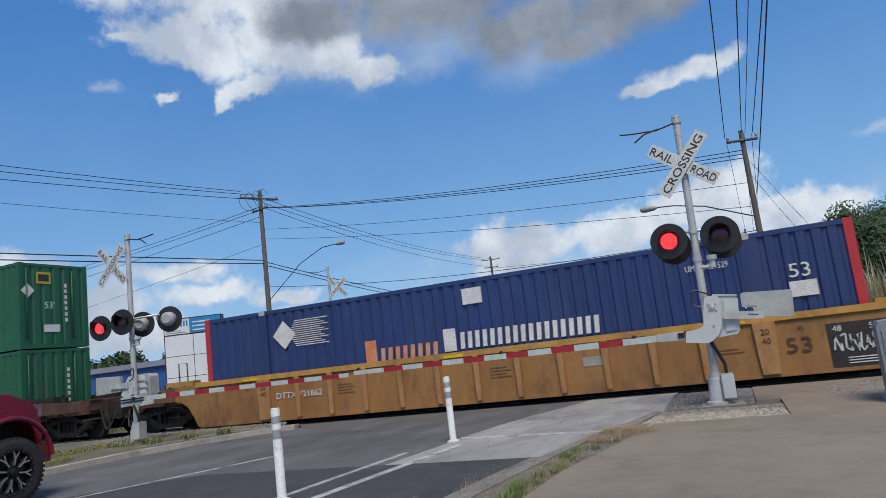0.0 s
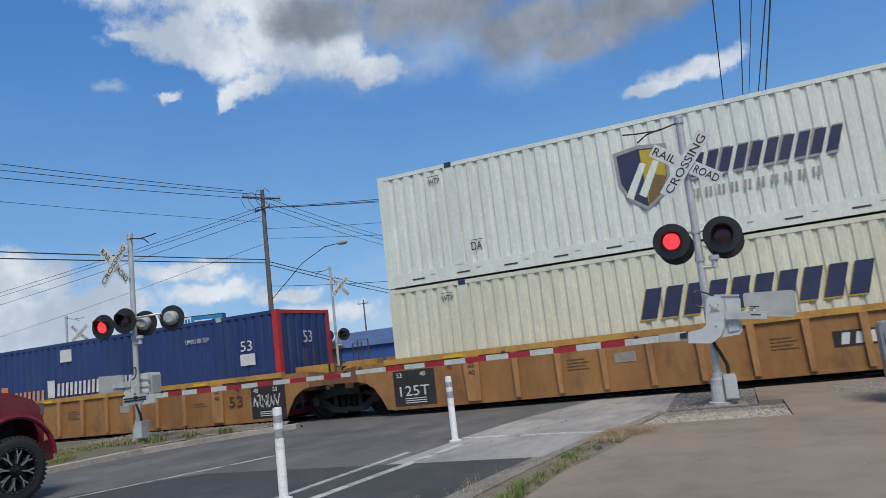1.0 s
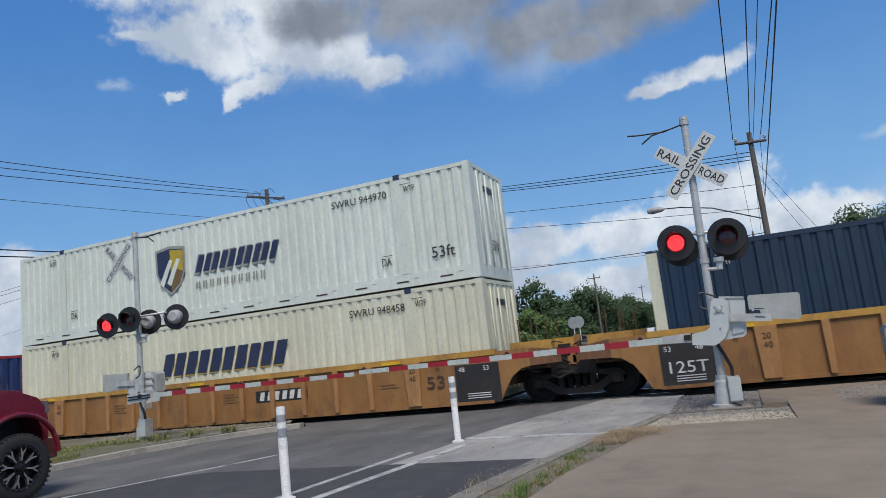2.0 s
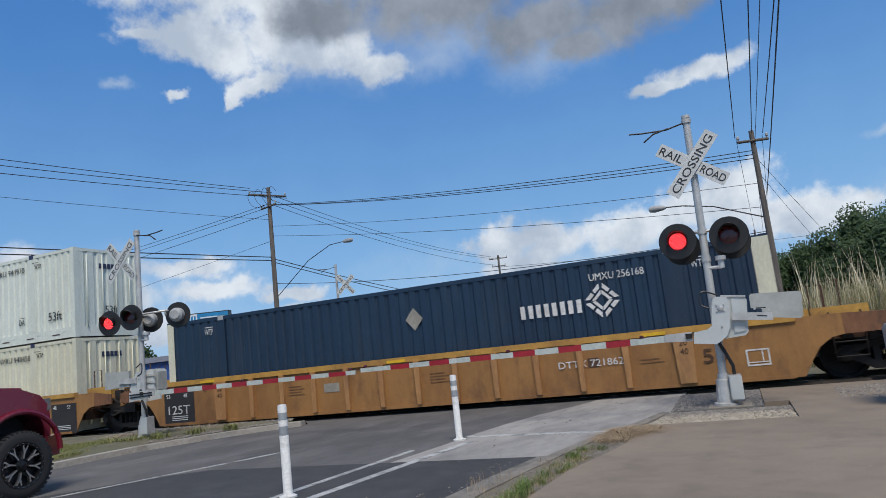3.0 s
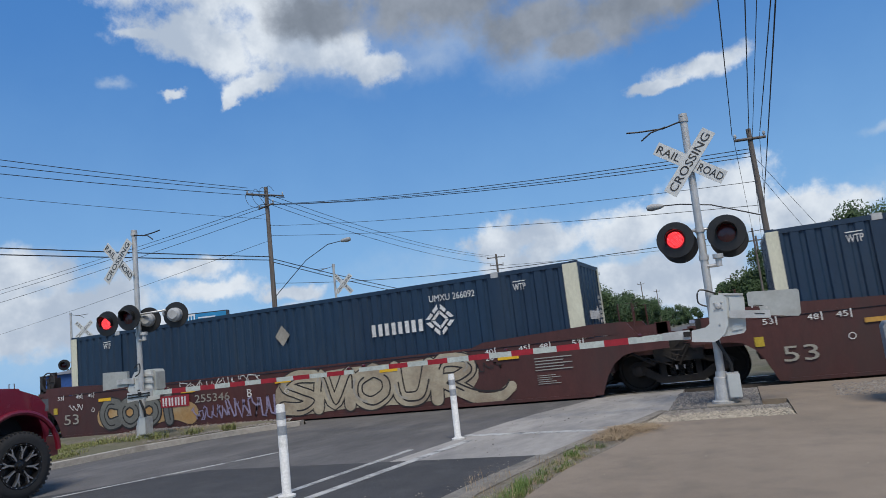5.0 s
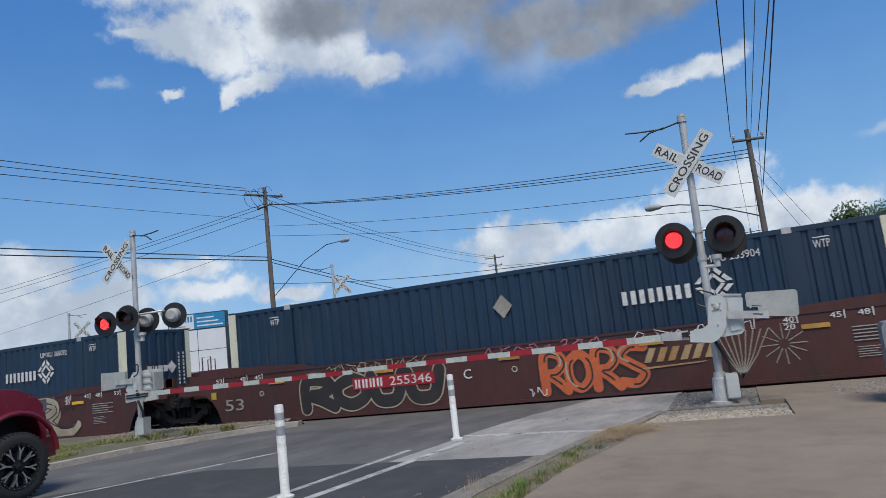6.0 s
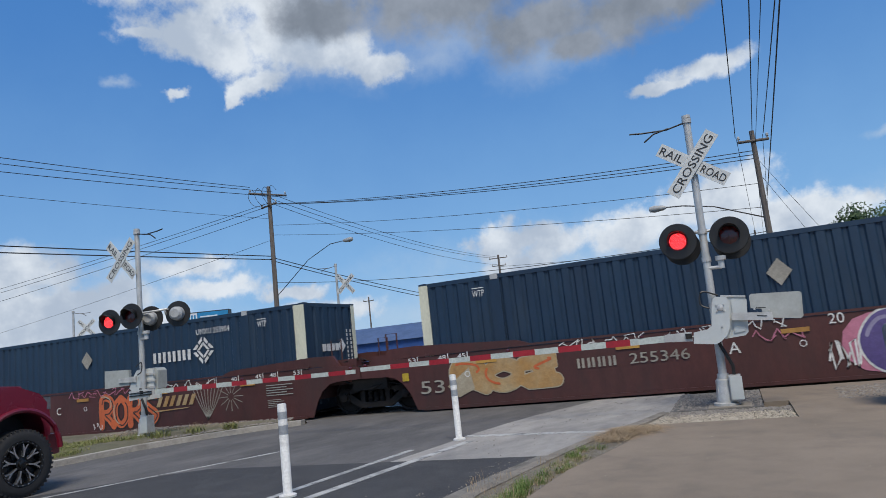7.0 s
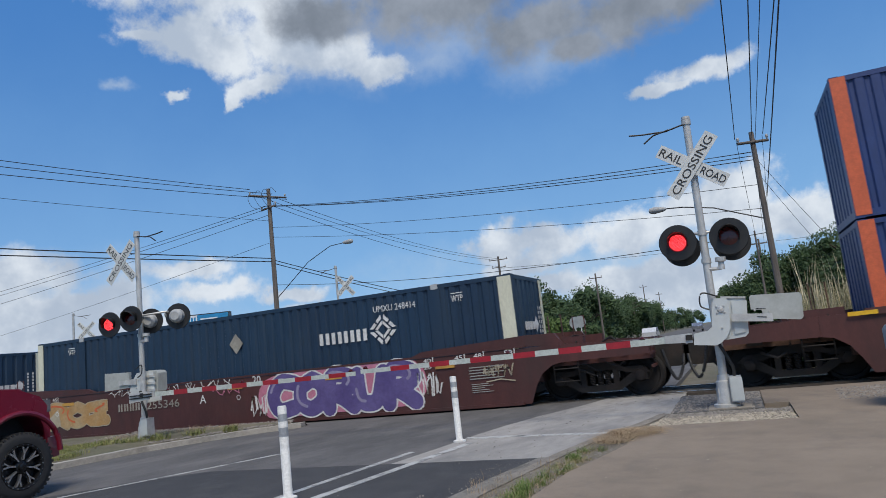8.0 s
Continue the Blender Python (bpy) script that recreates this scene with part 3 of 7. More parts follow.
def ribbon(pts, r, material, parent, y, name="graffiti"):
    """A broad sprayed stroke with round ends; it rises a hair along its way, so that it may cross itself."""
    bm = bmesh.new()
    d0 = math.atan2(pts[0][1] - pts[1][1], pts[0][0] - pts[1][0])
    d1 = math.atan2(pts[-1][1] - pts[-2][1], pts[-1][0] - pts[-2][0])
    n = len(pts)
    step = 0.0022 / n
    left, right = [], []
    for i, (x, z) in enumerate(pts):
        a, b = pts[max(i - 1, 0)], pts[min(i + 1, n - 1)]
        dx, dz = b[0] - a[0], b[1] - a[1]
        d = math.hypot(dx, dz) or 1
        left.append(bm.verts.new((x - dz / d * r, y - i * step, z + dx / d * r)))
        right.append(bm.verts.new((x + dz / d * r, y - i * step, z - dx / d * r)))
    for i in range(n - 1):
        bm.faces.new((left[i], left[i + 1], right[i + 1], right[i]))
    for (x, z), d, l, q, k in ((pts[0], d0, right[0], left[0], 0), (pts[-1], d1, left[-1], right[-1], n - 1)):
        arc = [bm.verts.new((x + r * math.cos(d + u), y - k * step, z + r * math.sin(d + u))) for u in (1.05, 0.52, 0.0, -0.52, -1.05)]
        bm.faces.new([l] + arc + [q])
    ob = new(name, mesh_of(name, bm, material))
    ob.parent = parent
    return ob


# sweeping shapes of spray paint, each in a unit square
SWEEPS = {
    "hook": ((0.95, 0.95), (0.4, 0.98), (0.08, 0.75), (0.5, 0.52), (0.92, 0.3), (0.6, 0.05), (0.05, 0.1)),
    "peak": ((0.05, 0.02), (0.12, 0.95), (0.5, 0.12), (0.9, 0.95), (0.95, 0.05)),
    "ring": ((0.5, 0.95), (0.1, 0.7), (0.12, 0.25), (0.5, 0.03), (0.9, 0.28), (0.88, 0.72), (0.52, 0.96)),
    "bend": ((0.9, 0.88), (0.35, 0.95), (0.08, 0.5), (0.35, 0.05), (0.92, 0.12)),
    "flag": ((0.12, 0.0), (0.15, 0.95), (0.75, 0.95), (0.9, 0.7), (0.6, 0.48), (0.3, 0.45), (0.65, 0.25), (1.0, 0.0)),
    "fork": ((0.05, 0.95), (0.2, 0.2), (0.5, 0.05), (0.8, 0.2), (0.95, 0.95)),
    "step": ((0.05, 0.85), (0.95, 0.92), (0.45, 0.6), (0.85, 0.4), (0.1, 0.1), (0.95, 0.1)),
    "pole": ((0.5, 0.98), (0.45, 0.5), (0.52, 0.02)),
}


def mural(x0, x1, z0, z1, sweeps, fill, line, parent, y, fat, halo=None, lean=0.0, edge=0.045, shine=None, core=None):
    """Painted sweeps side by side, each with a dark or pale edge, over a common halo."""
    w = (x1 - x0) / len(sweeps)
    for i, kind in enumerate(sweeps):
        m = fat + edge
        raw = [(x0 + (i + 0.02 + 0.96 * u) * w, z0 + m + (z1 - z0 - 2 * m) * v) for u, v in SWEEPS[kind]]
        pts = smooth([(x + lean * (z - z0), z) for x, z in raw])
        lift = 0.0003 * (i % 2)
        if halo:
            ribbon(pts, fat + edge + 0.07, halo, parent, y - lift)
        ribbon(pts, fat + edge, line, parent, y - 0.0032 - lift)
        ribbon(pts, fat, fill, parent, y - 0.0064 - lift)
        if core:
            k = len(pts)
            ribbon([(px + fat * 0.3, pz - fat * 0.25) for px, pz in pts[k // 8:k - k // 8]], 0.02, core, parent, y - 0.0096 - lift)
        if shine:
            k = len(pts)
            ribbon([(px - fat * 0.4, pz + fat * 0.3) for px, pz in pts[k // 6:k // 2]], fat * 0.18, shine, parent, y - 0.0095 - lift)


def stroke(pts, r, material, parent, y, name="graffiti"):
    """A thin sprayed line."""
    bm = bmesh.new()
    left, right = [], []
    for i, (x, z) in enumerate(pts):
        a, b = pts[max(i - 1, 0)], pts[min(i + 1, len(pts) - 1)]
        dx, dz = b[0] - a[0], b[1] - a[1]
        d = math.hypot(dx, dz) or 1
        left.append(bm.verts.new((x - dz / d * r, y, z + dx / d * r)))
        right.append(bm.verts.new((x + dz / d * r, y, z - dx / d * r)))
    for i in range(len(pts) - 1):
        bm.faces.new((left[i], left[i + 1], right[i + 1], right[i]))
    me = mesh_of(name, bm, material)
    ob = new(name, me)
    ob.parent = parent
    return ob


def scribble(x0, x1, z0, z1, material, parent, y, seed, n=6, r=0.014):
    rng = random.Random(seed)
    w = (x1 - x0) / n
    for i in range(n):
        pts = []
        for k in range(7):
            t = k / 6
            pts.append((x0 + (i + t) * w + rng.uniform(-0.3, 0.3) * w, z0 + (z1 - z0) * (0.5 + 0.5 * math.sin(t * 7 + rng.uniform(-1, 1)))))
        stroke(pts, r, material, parent, y)


WHEEL_R = 0.46


def bogie(parent, x):
    """A two-axle truck: cast side frames, springs, bolster and two turning wheelsets."""
    b = new("bogie")
    b.parent = parent
    b.matrix_local = pose(x, 1.295, 0)
    for side in (-1, 1):
        y = side * 1.0
        frame_o = [(-1.12, 0.52), (-0.95, 0.66), (-0.55, 0.66), (-0.32, 0.80), (0.32, 0.80), (0.55, 0.66), (0.95, 0.66), (1.12, 0.52)]
        bm = bmesh.new()
        prism(bm, frame_o + [(1.02, 0.50), (0.62, 0.54), (0.34, 0.62), (-0.34, 0.62), (-0.62, 0.54), (-1.02, 0.50)], y - 0.08, y + 0.08)
        prism(bm, [(-1.0, 0.50), (-0.7, 0.52), (-0.36, 0.30), (0.36, 0.30), (0.7, 0.52), (1.0, 0.50), (0.44, 0.17), (-0.44, 0.17)], y - 0.075, y + 0.075)
        for px in (-0.36, 0.36):
            box(bm, px - 0.06, px + 0.06, y - 0.07, y + 0.07, 0.25, 0.70)
        part("side_frame", bm, M["grime"], b, bevel=0.012)
        for k in range(3):
            bm = bmesh.new()
            prof = []
            for j in range(9):
                prof += [(j * 0.036, 0.055), (j * 0.036 + 0.018, 0.07)]
            lathe(bm, prof, ((k - 1) * 0.17, y, 0.30), (0, 0, 1), 10)
            part("spring", bm, M["wheel_steel"], b)
        for ax in (-0.89, 0.89):
            bm = bmesh.new()
            box(bm, ax - 0.15, ax + 0.15, y - 0.1, y + 0.1, 0.36, 0.60)
            lathe(bm, [(0, 0.11), (0.08, 0.11), (0.10, 0.07)], (ax, y + side * 0.08, WHEEL_R), (0, side, 0), 12)
            part("axle_box", bm, M["grime"], b, bevel=0.01)
    box_part("bolster", (-0.25, 0.25, -0.95, 0.95, 0.52, 0.72), M["grime"], b, bevel=0.02)
    for ax in (-0.89, 0.89):
        bm = bmesh.new()
        lathe(bm, [(-1.1, 0.07), (1.1, 0.07)], (0, 0, 0), (0, 1, 0), 10)
        for s in (-1, 1):
            lathe(bm, [(0.66, 0.0), (0.66, 0.50), (0.69, 0.49), (0.70, WHEEL_R), (0.80, WHEEL_R - 0.008), (0.80, WHEEL_R - 0.06), (0.755, WHEEL_R - 0.08), (0.74, 0.17), (0.79, 0.14), (0.79, 0.0)],
                  (0, 0, 0), (0, s, 0), 32)
            for k in range(6):  # chalk dabs and casting marks on the plate
                a = k * math.pi / 3
                box(bm, math.cos(a) * 0.28 - 0.025, math.cos(a) * 0.28 + 0.025, s * 0.742, s * 0.754, math.sin(a) * 0.28 - 0.025, math.sin(a) * 0.28 + 0.025)
        ws = part("wheelset", bm, M["wheel_steel"], b)
        spinners.append((ws, ax))
    return b


def smooth_points(pts):
    return smooth(pts, 4)


def well_car(label, start, paint, chord, ribbed, left_bogie, right_bogie, left_end=False, right_end=False):
    """One unit of a container well wagon. x = 0 is the left end of its container."""
    c = thing("well_car", label, "rail wagon", "well wagons of the train")
    L = BOX_L
    zt, zb = 1.36, (0.16 if ribbed else 0.06)
    el, er = (2.9 if left_end else 1.72), (2.9 if right_end else 1.72)
    for side, y in ((-1, -0.24), (1, BOX_W + 0.24)):
        # side sheet with arches cut out above the wheels
        rise = [(1.0, 0.90), (0.78, 0.86), (0.55, 0.70), (0.38, 0.45), (0.22, zb)]
        out = [(-u, w) for u, w in rise] + [(L + u, w) for u, w in rise[::-1]] + [(L + 1.0, zt - 0.06), (-1.0, zt - 0.06)]
        for s, x, e in ((-1, 0.0, el), (1, L, er)):
            bm = bmesh.new()
            prism(bm, [(x + s * 1.003, 0.90), (x + s * e, 0.92), (x + s * e, zt - 0.16), (x + s * 1.003, zt - 0.06)], y, y - side * 0.03)
            part("end_sheet", bm, M["rusty_tan"] if ribbed and paint is M["well_tan"] else paint, c, "rusty end sheet")
        bm = bmesh.new()
        prism(bm, out, y, y - side * 0.03)
        sw = part("side_sheet", bm, paint, c)
        bm = bmesh.new()
        if ribbed:
            box(bm, -0.2, L + 0.2, min(y + side * 0.05, y - side * 0.12), max(y + side * 0.05, y - side * 0.12), zt - 0.13, zt)
        else:
            box(bm, -0.2, L + 0.2, min(y + side * 0.02, y - side * 0.12), max(y + side * 0.02, y - side * 0.12), zt - 0.05, zt)
        part("top_chord", bm, chord, c, bevel=0.008)
        bm = bmesh.new()
        box(bm, -0.05, L + 0.05, min(y + side * 0.03, y - side * 0.1), max(y + side * 0.03, y - side * 0.1), zb - 0.02, zb + 0.05)
        part("bottom_sill", bm, paint, c, bevel=0.006)
        if ribbed:
            xs = [2.08] + [3.14 + i * 0.99 for i in range(11)] + [14.22]
            for x in xs:
                w = 0.16 if x in (xs[0], xs[-1]) else 0.055
                bm = bmesh.new()
                o = [(x - w, zb + 0.05), (x + w, zb + 0.05), (x + w * 1.3, zt - 0.13), (x - w * 1.3, zt - 0.13)]
                prism(bm, o, y + side * 0.085, y)
                part("rib", bm, M["well_rib_lit"] if paint is M["well_tan"] else paint, c, "steel rib", bevel=0.008)
    box_part("well_floor", (0.0, L, -0.1, BOX_W + 0.1, 0.12, 0.15), M["grime"], c)
    # end platforms above the bogies
    for s, x in ((-1, 0.0), (1, L)):
        bm = bmesh.new()
        a, b = sorted((x + s * 0.15, x + s * ((el if s < 0 else er) + 0.02)))
        box(bm, a, b, 0.1, BOX_W - 0.1, 0.80, 1.2)
        a, b = sorted((x + s * 0.12, x + s * 0.5))
        box(bm, a, b, -0.1, BOX_W + 0.1, 0.5, 1.14)
        part("end_platform", bm, M["rusty"] if ribbed else paint, c, bevel=0.015)
        for yy in (-0.05, BOX_W - 0.25):
            a, b = sorted((x + s * 0.5, x + s * 1.5))
            box_part("walkway", (a, b, yy, yy + 0.3, 1.205, 1.44), chord, c, bevel=0.015)
        if not ribbed:
            for yy in (-0.2, BOX_W + 0.12):
                bm = bmesh.new()
                prism(bm, [(x - s * 2.7, zt), (x - s * 2.4, zt + 0.10), (x + s * 0.2, zt + 0.22), (x + s * 0.9, zt + 0.20), (x + s * 1.1, zt - 0.08), (x - s * 0.2, zt - 0.02)], yy, yy + 0.08)
                part("end_bulkhead", bm, paint, c, bevel=0.012)
        if (left_end if s < 0 else right_end):
            bm = bmesh.new()
            for k in range(2):
                xx = x + s * (0.8 + 0.55 * k)
                tube(bm, [(xx, -0.18, 0.45), (xx, -0.2, 1.25), (xx, -0.05, 1.32)], 0.016, 6)
            tube(bm, [(x + s * 0.8, -0.19, 0.47), (x + s * 1.35, -0.19, 0.47)], 0.016, 6)
            tube(bm, [(x + s * 0.8, -0.19, 0.75), (x + s * 1.35, -0.19, 0.75)], 0.016, 6)
            part("ladder", bm, M["grime"], c)
        # brake pipes, levers and brackets on the platform
        rng = random.Random(int(start * 7) + s)
        for k in range(7):
            bm = bmesh.new()
            xx, zz = x + s * rng.uniform(0.5, 1.9), rng.uniform(0.62, 1.4)
            q = [(xx, 0.02, zz), (xx + s * rng.uniform(0.1, 0.4), -0.06, zz + rng.uniform(-0.15, 0.15)), (xx + s * rng.uniform(0.3, 0.6), 0.02, zz + rng.uniform(-0.25, 0.2))]
            tube(bm, q, rng.uniform(0.012, 0.03), 7)
            part("brake_pipe", bm, M["grime"], c)
        for k in range(7):
            xx, zz, w = x + s * rng.uniform(0.6, 2.4), rng.uniform(0.75, 1.25), rng.uniform(0.06, 0.16)
            box_part("bracket", (xx - w, xx + w, -0.02, 0.12, zz, zz + rng.uniform(0.1, 0.3)), M["grime"] if k % 2 else paint, c, bevel=0.01)
    # sill, slack gear and hanging hoses at the free ends
    for s, x in ((-1, 0.0), (1, L)):
        for yy in (0.02, BOX_W - 0.02):
            bm = bmesh.new()
            tube(bm, [(x + s * 0.75, yy, 1.2), (x + s * 0.75, yy, 1.95), (x + s * 1.05, yy, 1.95), (x + s * 1.05, yy, 1.2)], 0.018, 6)
            part("hand_rail", bm, M["rusty"] if ribbed else paint, c)
    for s, x, e in ((-1, 0.0, left_end), (1, L, right_end)):
        if not e:
            continue
        a, b = sorted((x + s * 1.2, x + s * 3.5))
        box_part("draft_sill", (a, b, 0.7, BOX_W - 0.7, 0.55, 1.12), M["grime"], c, bevel=0.03)
        for k, (dx, h) in enumerate(((3.1, 0.3),)):
            bm = bmesh.new()
            tube(bm, smooth_points([(x + s * dx, 0.3 + 0.2 * k, 0.95), (x + s * (dx + 0.12), 0.28 + 0.2 * k, h + 0.2), (x + s * (dx + 0.25), 0.3 + 0.2 * k, h), (x + s * (dx + 0.38), 0.4 + 0.2 * k, h + 0.25), (x + s * (dx + 0.42), 0.5 + 0.2 * k, 0.8)]), 0.034, 8)
            part("brake_hose", bm, M["signal_black"], c)
        for zz in (0.62, 0.9, 1.2):
            a, b = sorted((x + s * 2.9, x + s * 2.96))
            box_part("end_step", (a, b, -0.2, 0.5, zz, zz + 0.05), M["rusty"] if ribbed else paint, c, bevel=0.006)
    if left_bogie is not None:
        bogie(c, left_bogie)
    if right_bogie is not None and not right_end:
        box_part("articulation", (right_bogie - 0.5, right_bogie + 0.5, 0.0, 0.5, 0.62, 1.2), M["grime"], c, bevel=0.03)
    if right_bogie is not None:
        bogie(c, right_bogie)
    movers.append((c, start, 0.0, 0.0))
    return c


def coupler(c, x, s):
    """The drawbar and air hose at a wagon's end."""
    bm = bmesh.new()
    a, b = sorted((x, x + s * 1.9))
    box(bm, a, b, 1.05, 1.54, 0.62, 0.98)
    a, b = sorted((x + s * 1.7, x + s * 2.25))
    box(bm, a, b, 1.12, 1.47, 0.66, 0.94)
    part("coupler", bm, M["rusty"], c, bevel=0.03)
    bm = bmesh.new()
    tube(bm, [(x + s * 1.5, 0.9, 0.8), (x + s * 1.75, 0.85, 0.5), (x + s * 2.0, 0.9, 0.3), (x + s * 2.2, 1.0, 0.42), (x + s * 2.25, 1.1, 0.65)], 0.03, 8)
    part("air_hose", bm, M["signal_black"], c)


def end_marks(c, x, flip, numbers, dark=True):
    """Small stencil figures beside a wagon's end."""
    y = -0.262
    if dark:
        plate(rect(x, x + 1.1, 0.16, 1.06), -0.248, M["stencil_black"], c, "stencil_panel", "black stencil panel")
    for i, n in enumerate(numbers):
        lettering(n, x + 0.1 + i * 0.62, y, 0.90, 0.11, M["mark_white"], c)
    for k in range(3):
        plate(rect(x + 0.28, x + 0.85, 0.28 + k * 0.05, 0.30 + k * 0.05), y, M["mark_white"], c, "small_print")


def train():
    Z0 = 0.17
    tan = "weathered tan steel well wagon unit with ribbed sides"
    brown = "dark brown steel well wagon unit covered with graffiti"
    # green boxes on a rusty wagon ahead
    x = -21.2 - BOX_L
    c = well_car("rusty brown well wagon unit under green containers", x, M["rusty"], M["grime"], True, None, 17.85, right_end=True)
    coupler(c, BOX_L + 2.4, 1)
    for z, nm in ((Z0, "lower"), (Z0 + BOX_H + 0.03, "upper")):
        g = container("green corrugated steel container, %s of a stacked pair" % nm, x, z, M["box_green"])
        y = BOX_L + 0.004
        turn = pose(0, 0, 0, 0, 0, 90)
        if nm == "upper":
            bm = bmesh.new()
            box(bm, BOX_L - 0.002, BOX_L + 0.004, 0.62, 1.15, 2.2, 2.6)
            part("brand_block", bm, M["logo_gold"], g, "yellow and black brand plate")
            bm = bmesh.new()
            box(bm, BOX_L + 0.004, BOX_L + 0.008, 0.69, 1.08, 2.28, 2.52)
            part("brand_block", bm, M["stencil_black"], g)
            lettering("53'", BOX_L + 0.006, 0.9, 1.35, 0.24, M["mark_white"], g, turn=turn)
            bm = bmesh.new()
            prism(bm, diamond(0, 0, 0.24), 0, 0.003)
            o = part("placard", bm, M["mark_white"], g)
            o.matrix_local = pose(BOX_L + 0.006, 0.3, 1.95, 0, 0, 90)
            bm = bmesh.new()
            box(bm, BOX_L, BOX_L + 0.006, 0.85, 1.45, 0.55, 0.8)
            part("label_plate", bm, M["mark_white"], g)
        for yy in (0.24, 1.95):
            bm = bmesh.new()
            tube(bm, [(BOX_L + 0.03, yy, 0.3), (BOX_L + 0.03, yy, 2.7)], 0.022, 8)
            part("lock_rod", bm, M["box_green"], g)
        for k in range(7):
            bm = bmesh.new()
            box(bm, BOX_L, BOX_L + 0.006, 1.66, 1.76, 0.9 + k * 0.2, 1.03 + k * 0.2)
            part("small_print", bm, M["mark_white"], g)
    # the tan three-unit wagon
    s1, s2, s3 = -13.6, 5.99, 25.95
    c1 = well_car(tan, s1, M["well_tan"], M["well_yellow"], True, -1.75, 17.98, left_end=True)
    coupler(c1, -2.4, -1)
    def tan_marks(c, left, right):
        if left:
            end_marks(c, 0.0, True, ("53", "48"))
            lettering("125T", 0.16, -0.262, 0.45, 0.24, M["mark_white"], c, width=0.78)
        if right:
            end_marks(c, 15.3, False, ("48", "53"))
        for z, text in ((0.98, "20"), (0.80, "40")):
            for x in (2.0, 14.14):
                lettering(text, x, -0.334, z, 0.12, M["mark_brown"], c)
        lettering("45", 1.45, -0.262, 1.0, 0.09, M["mark_brown"], c)
        lettering("45", 14.8, -0.262, 1.0, 0.09, M["mark_brown"], c)
        lettering("53", 14.56, -0.262, 0.58, 0.29, M["mark_brown"], c, width=0.46)
        for x0 in (4.3, 8.4, 13.3):
            for k in range(2 if x0 > 13 else 4):
                plate(rect(x0, x0 + 0.5 - 0.1 * (k % 2), 0.68 + k * 0.07, 0.70 + k * 0.07), -0.25, M["mark_faint"], c, "small_print")
        for x in (1.4, 7.3, 13.4):
            plate(rect(x, x + 0.5, 1.24, 1.31), -0.302, M["safety_yellow"], c, "reflector")
    lettering("DTTX 721862", 2.45, -0.262, 0.70, 0.15, M["mark_white"], c1, width=1.4)
    tan_marks(c1, False, True)
    scribble(15.4, 16.2, 0.5, 0.85, M["mark_white"], c1, -0.262, 4, 6, 0.014)
    plate(rect(10.55, 11.02, 0.72, 0.92), -0.25, M["placard"], c1, "label_plate")
    c2 = well_car(tan, s2, M["well_tan"], M["well_yellow"], True, None, 18.05)
    tan_marks(c2, True, True)
    plate(rect(5.35, 5.8, 0.74, 0.95), -0.25, M["placard"], c2, "label_plate")
    plate(rect(9.5, 11.15, 0.62, 0.92), -0.248, M["stencil_black"], c2)
    word_bars(9.62, 11.05, 0.66, 0.88, 3, M["mark_white"], c2, -0.252, 0.05, gap=0.2)
    c3 = well_car(tan, s3, M["well_tan"], M["well_yellow"], True, None, 18.05, right_end=True)
    coupler(c3, BOX_L + 2.4, 1)
    tan_marks(c3, True, False)
    lettering("DTTX 721862", 11.55, -0.262, 0.72, 0.15, M["mark_white"], c3, width=1.42)
    plate(rect(12.2, 12.45, 0.70, 0.90), -0.25, M["mark_brown"], c3)
    plate(rect(5.4, 5.85, 0.68, 0.9), -0.25, M["placard"], c3, "label_plate")
    for r in (rect(15.37, 15.8, 0.44, 0.47), rect(15.37, 15.8, 0.74, 0.77), rect(15.37, 15.4, 0.47, 0.74), rect(15.77, 15.8, 0.47, 0.74), rect(15.66, 15.68, 0.53, 0.74), rect(15.4, 15.77, 0.50, 0.52)):
        plate(r, -0.25, M["mark_white"], c3)
    # blue box with red posts
    p = container("blue corrugated container with red corner posts", s1, Z0, M["box_blue"], M["box_red"])
    plate(diamond(2.66, 2.17, 0.38, 0.95), -0.012, M["mark_white"], p, "placard", "white diamond placard")
    for k in range(13):
        z = 1.84 + k * 0.055
        plate(rect(2.8 + abs(k - 6) * 0.035, 4.05 - (k % 3) * 0.12, z, z + 0.022), -0.010, M["mark_white"], p, "stripe")
    plate(rect(7.84, 8.34, 2.28, 2.66), -0.012, M["mark_white"], p, "placard", "white square placard")
    word_bars(5.5, 7.14, 1.16, 1.50, 4, M["logo_orange"], p, -0.012, 0.03, gap=0.22)
    plate(rect(5.08, 5.4, 1.14, 1.72), -0.014, M["logo_orange"], p, "brand_block")
    word_bars(7.66, 11.05, 1.25, 1.64, 9, M["mark_white"], p, -0.012, 0.03, gap=0.22)
    plate(rect(7.24, 7.56, 1.22, 1.76), -0.014, M["mark_white"], p, "brand_block")
    lettering("53", 14.88, -0.014, 1.87, 0.28, M["mark_white"], p, width=0.38)
    plate(rect(14.84, 15.34, 1.48, 1.79), -0.012, M["mark_white"], p, "placard")
    lettering("UMXU 881529", 12.94, -0.014, 2.27, 0.13, M["mark_white"], p, width=0.84)
    lettering("53", BOX_L + 0.006, 1.15, 1.95, 0.34, M["mark_white"], p, turn=pose(0, 0, 0, 0, 0, 90))
    # white stacked pair
    lo = container("cream corrugated container, lower of a stacked pair", s2, Z0, M["box_cream"])
    up = container("off-white corrugated container on top of another", s2, Z0 + BOX_H + 0.03, M["box_white"], base_rail=0.34)
    zu = 3.1
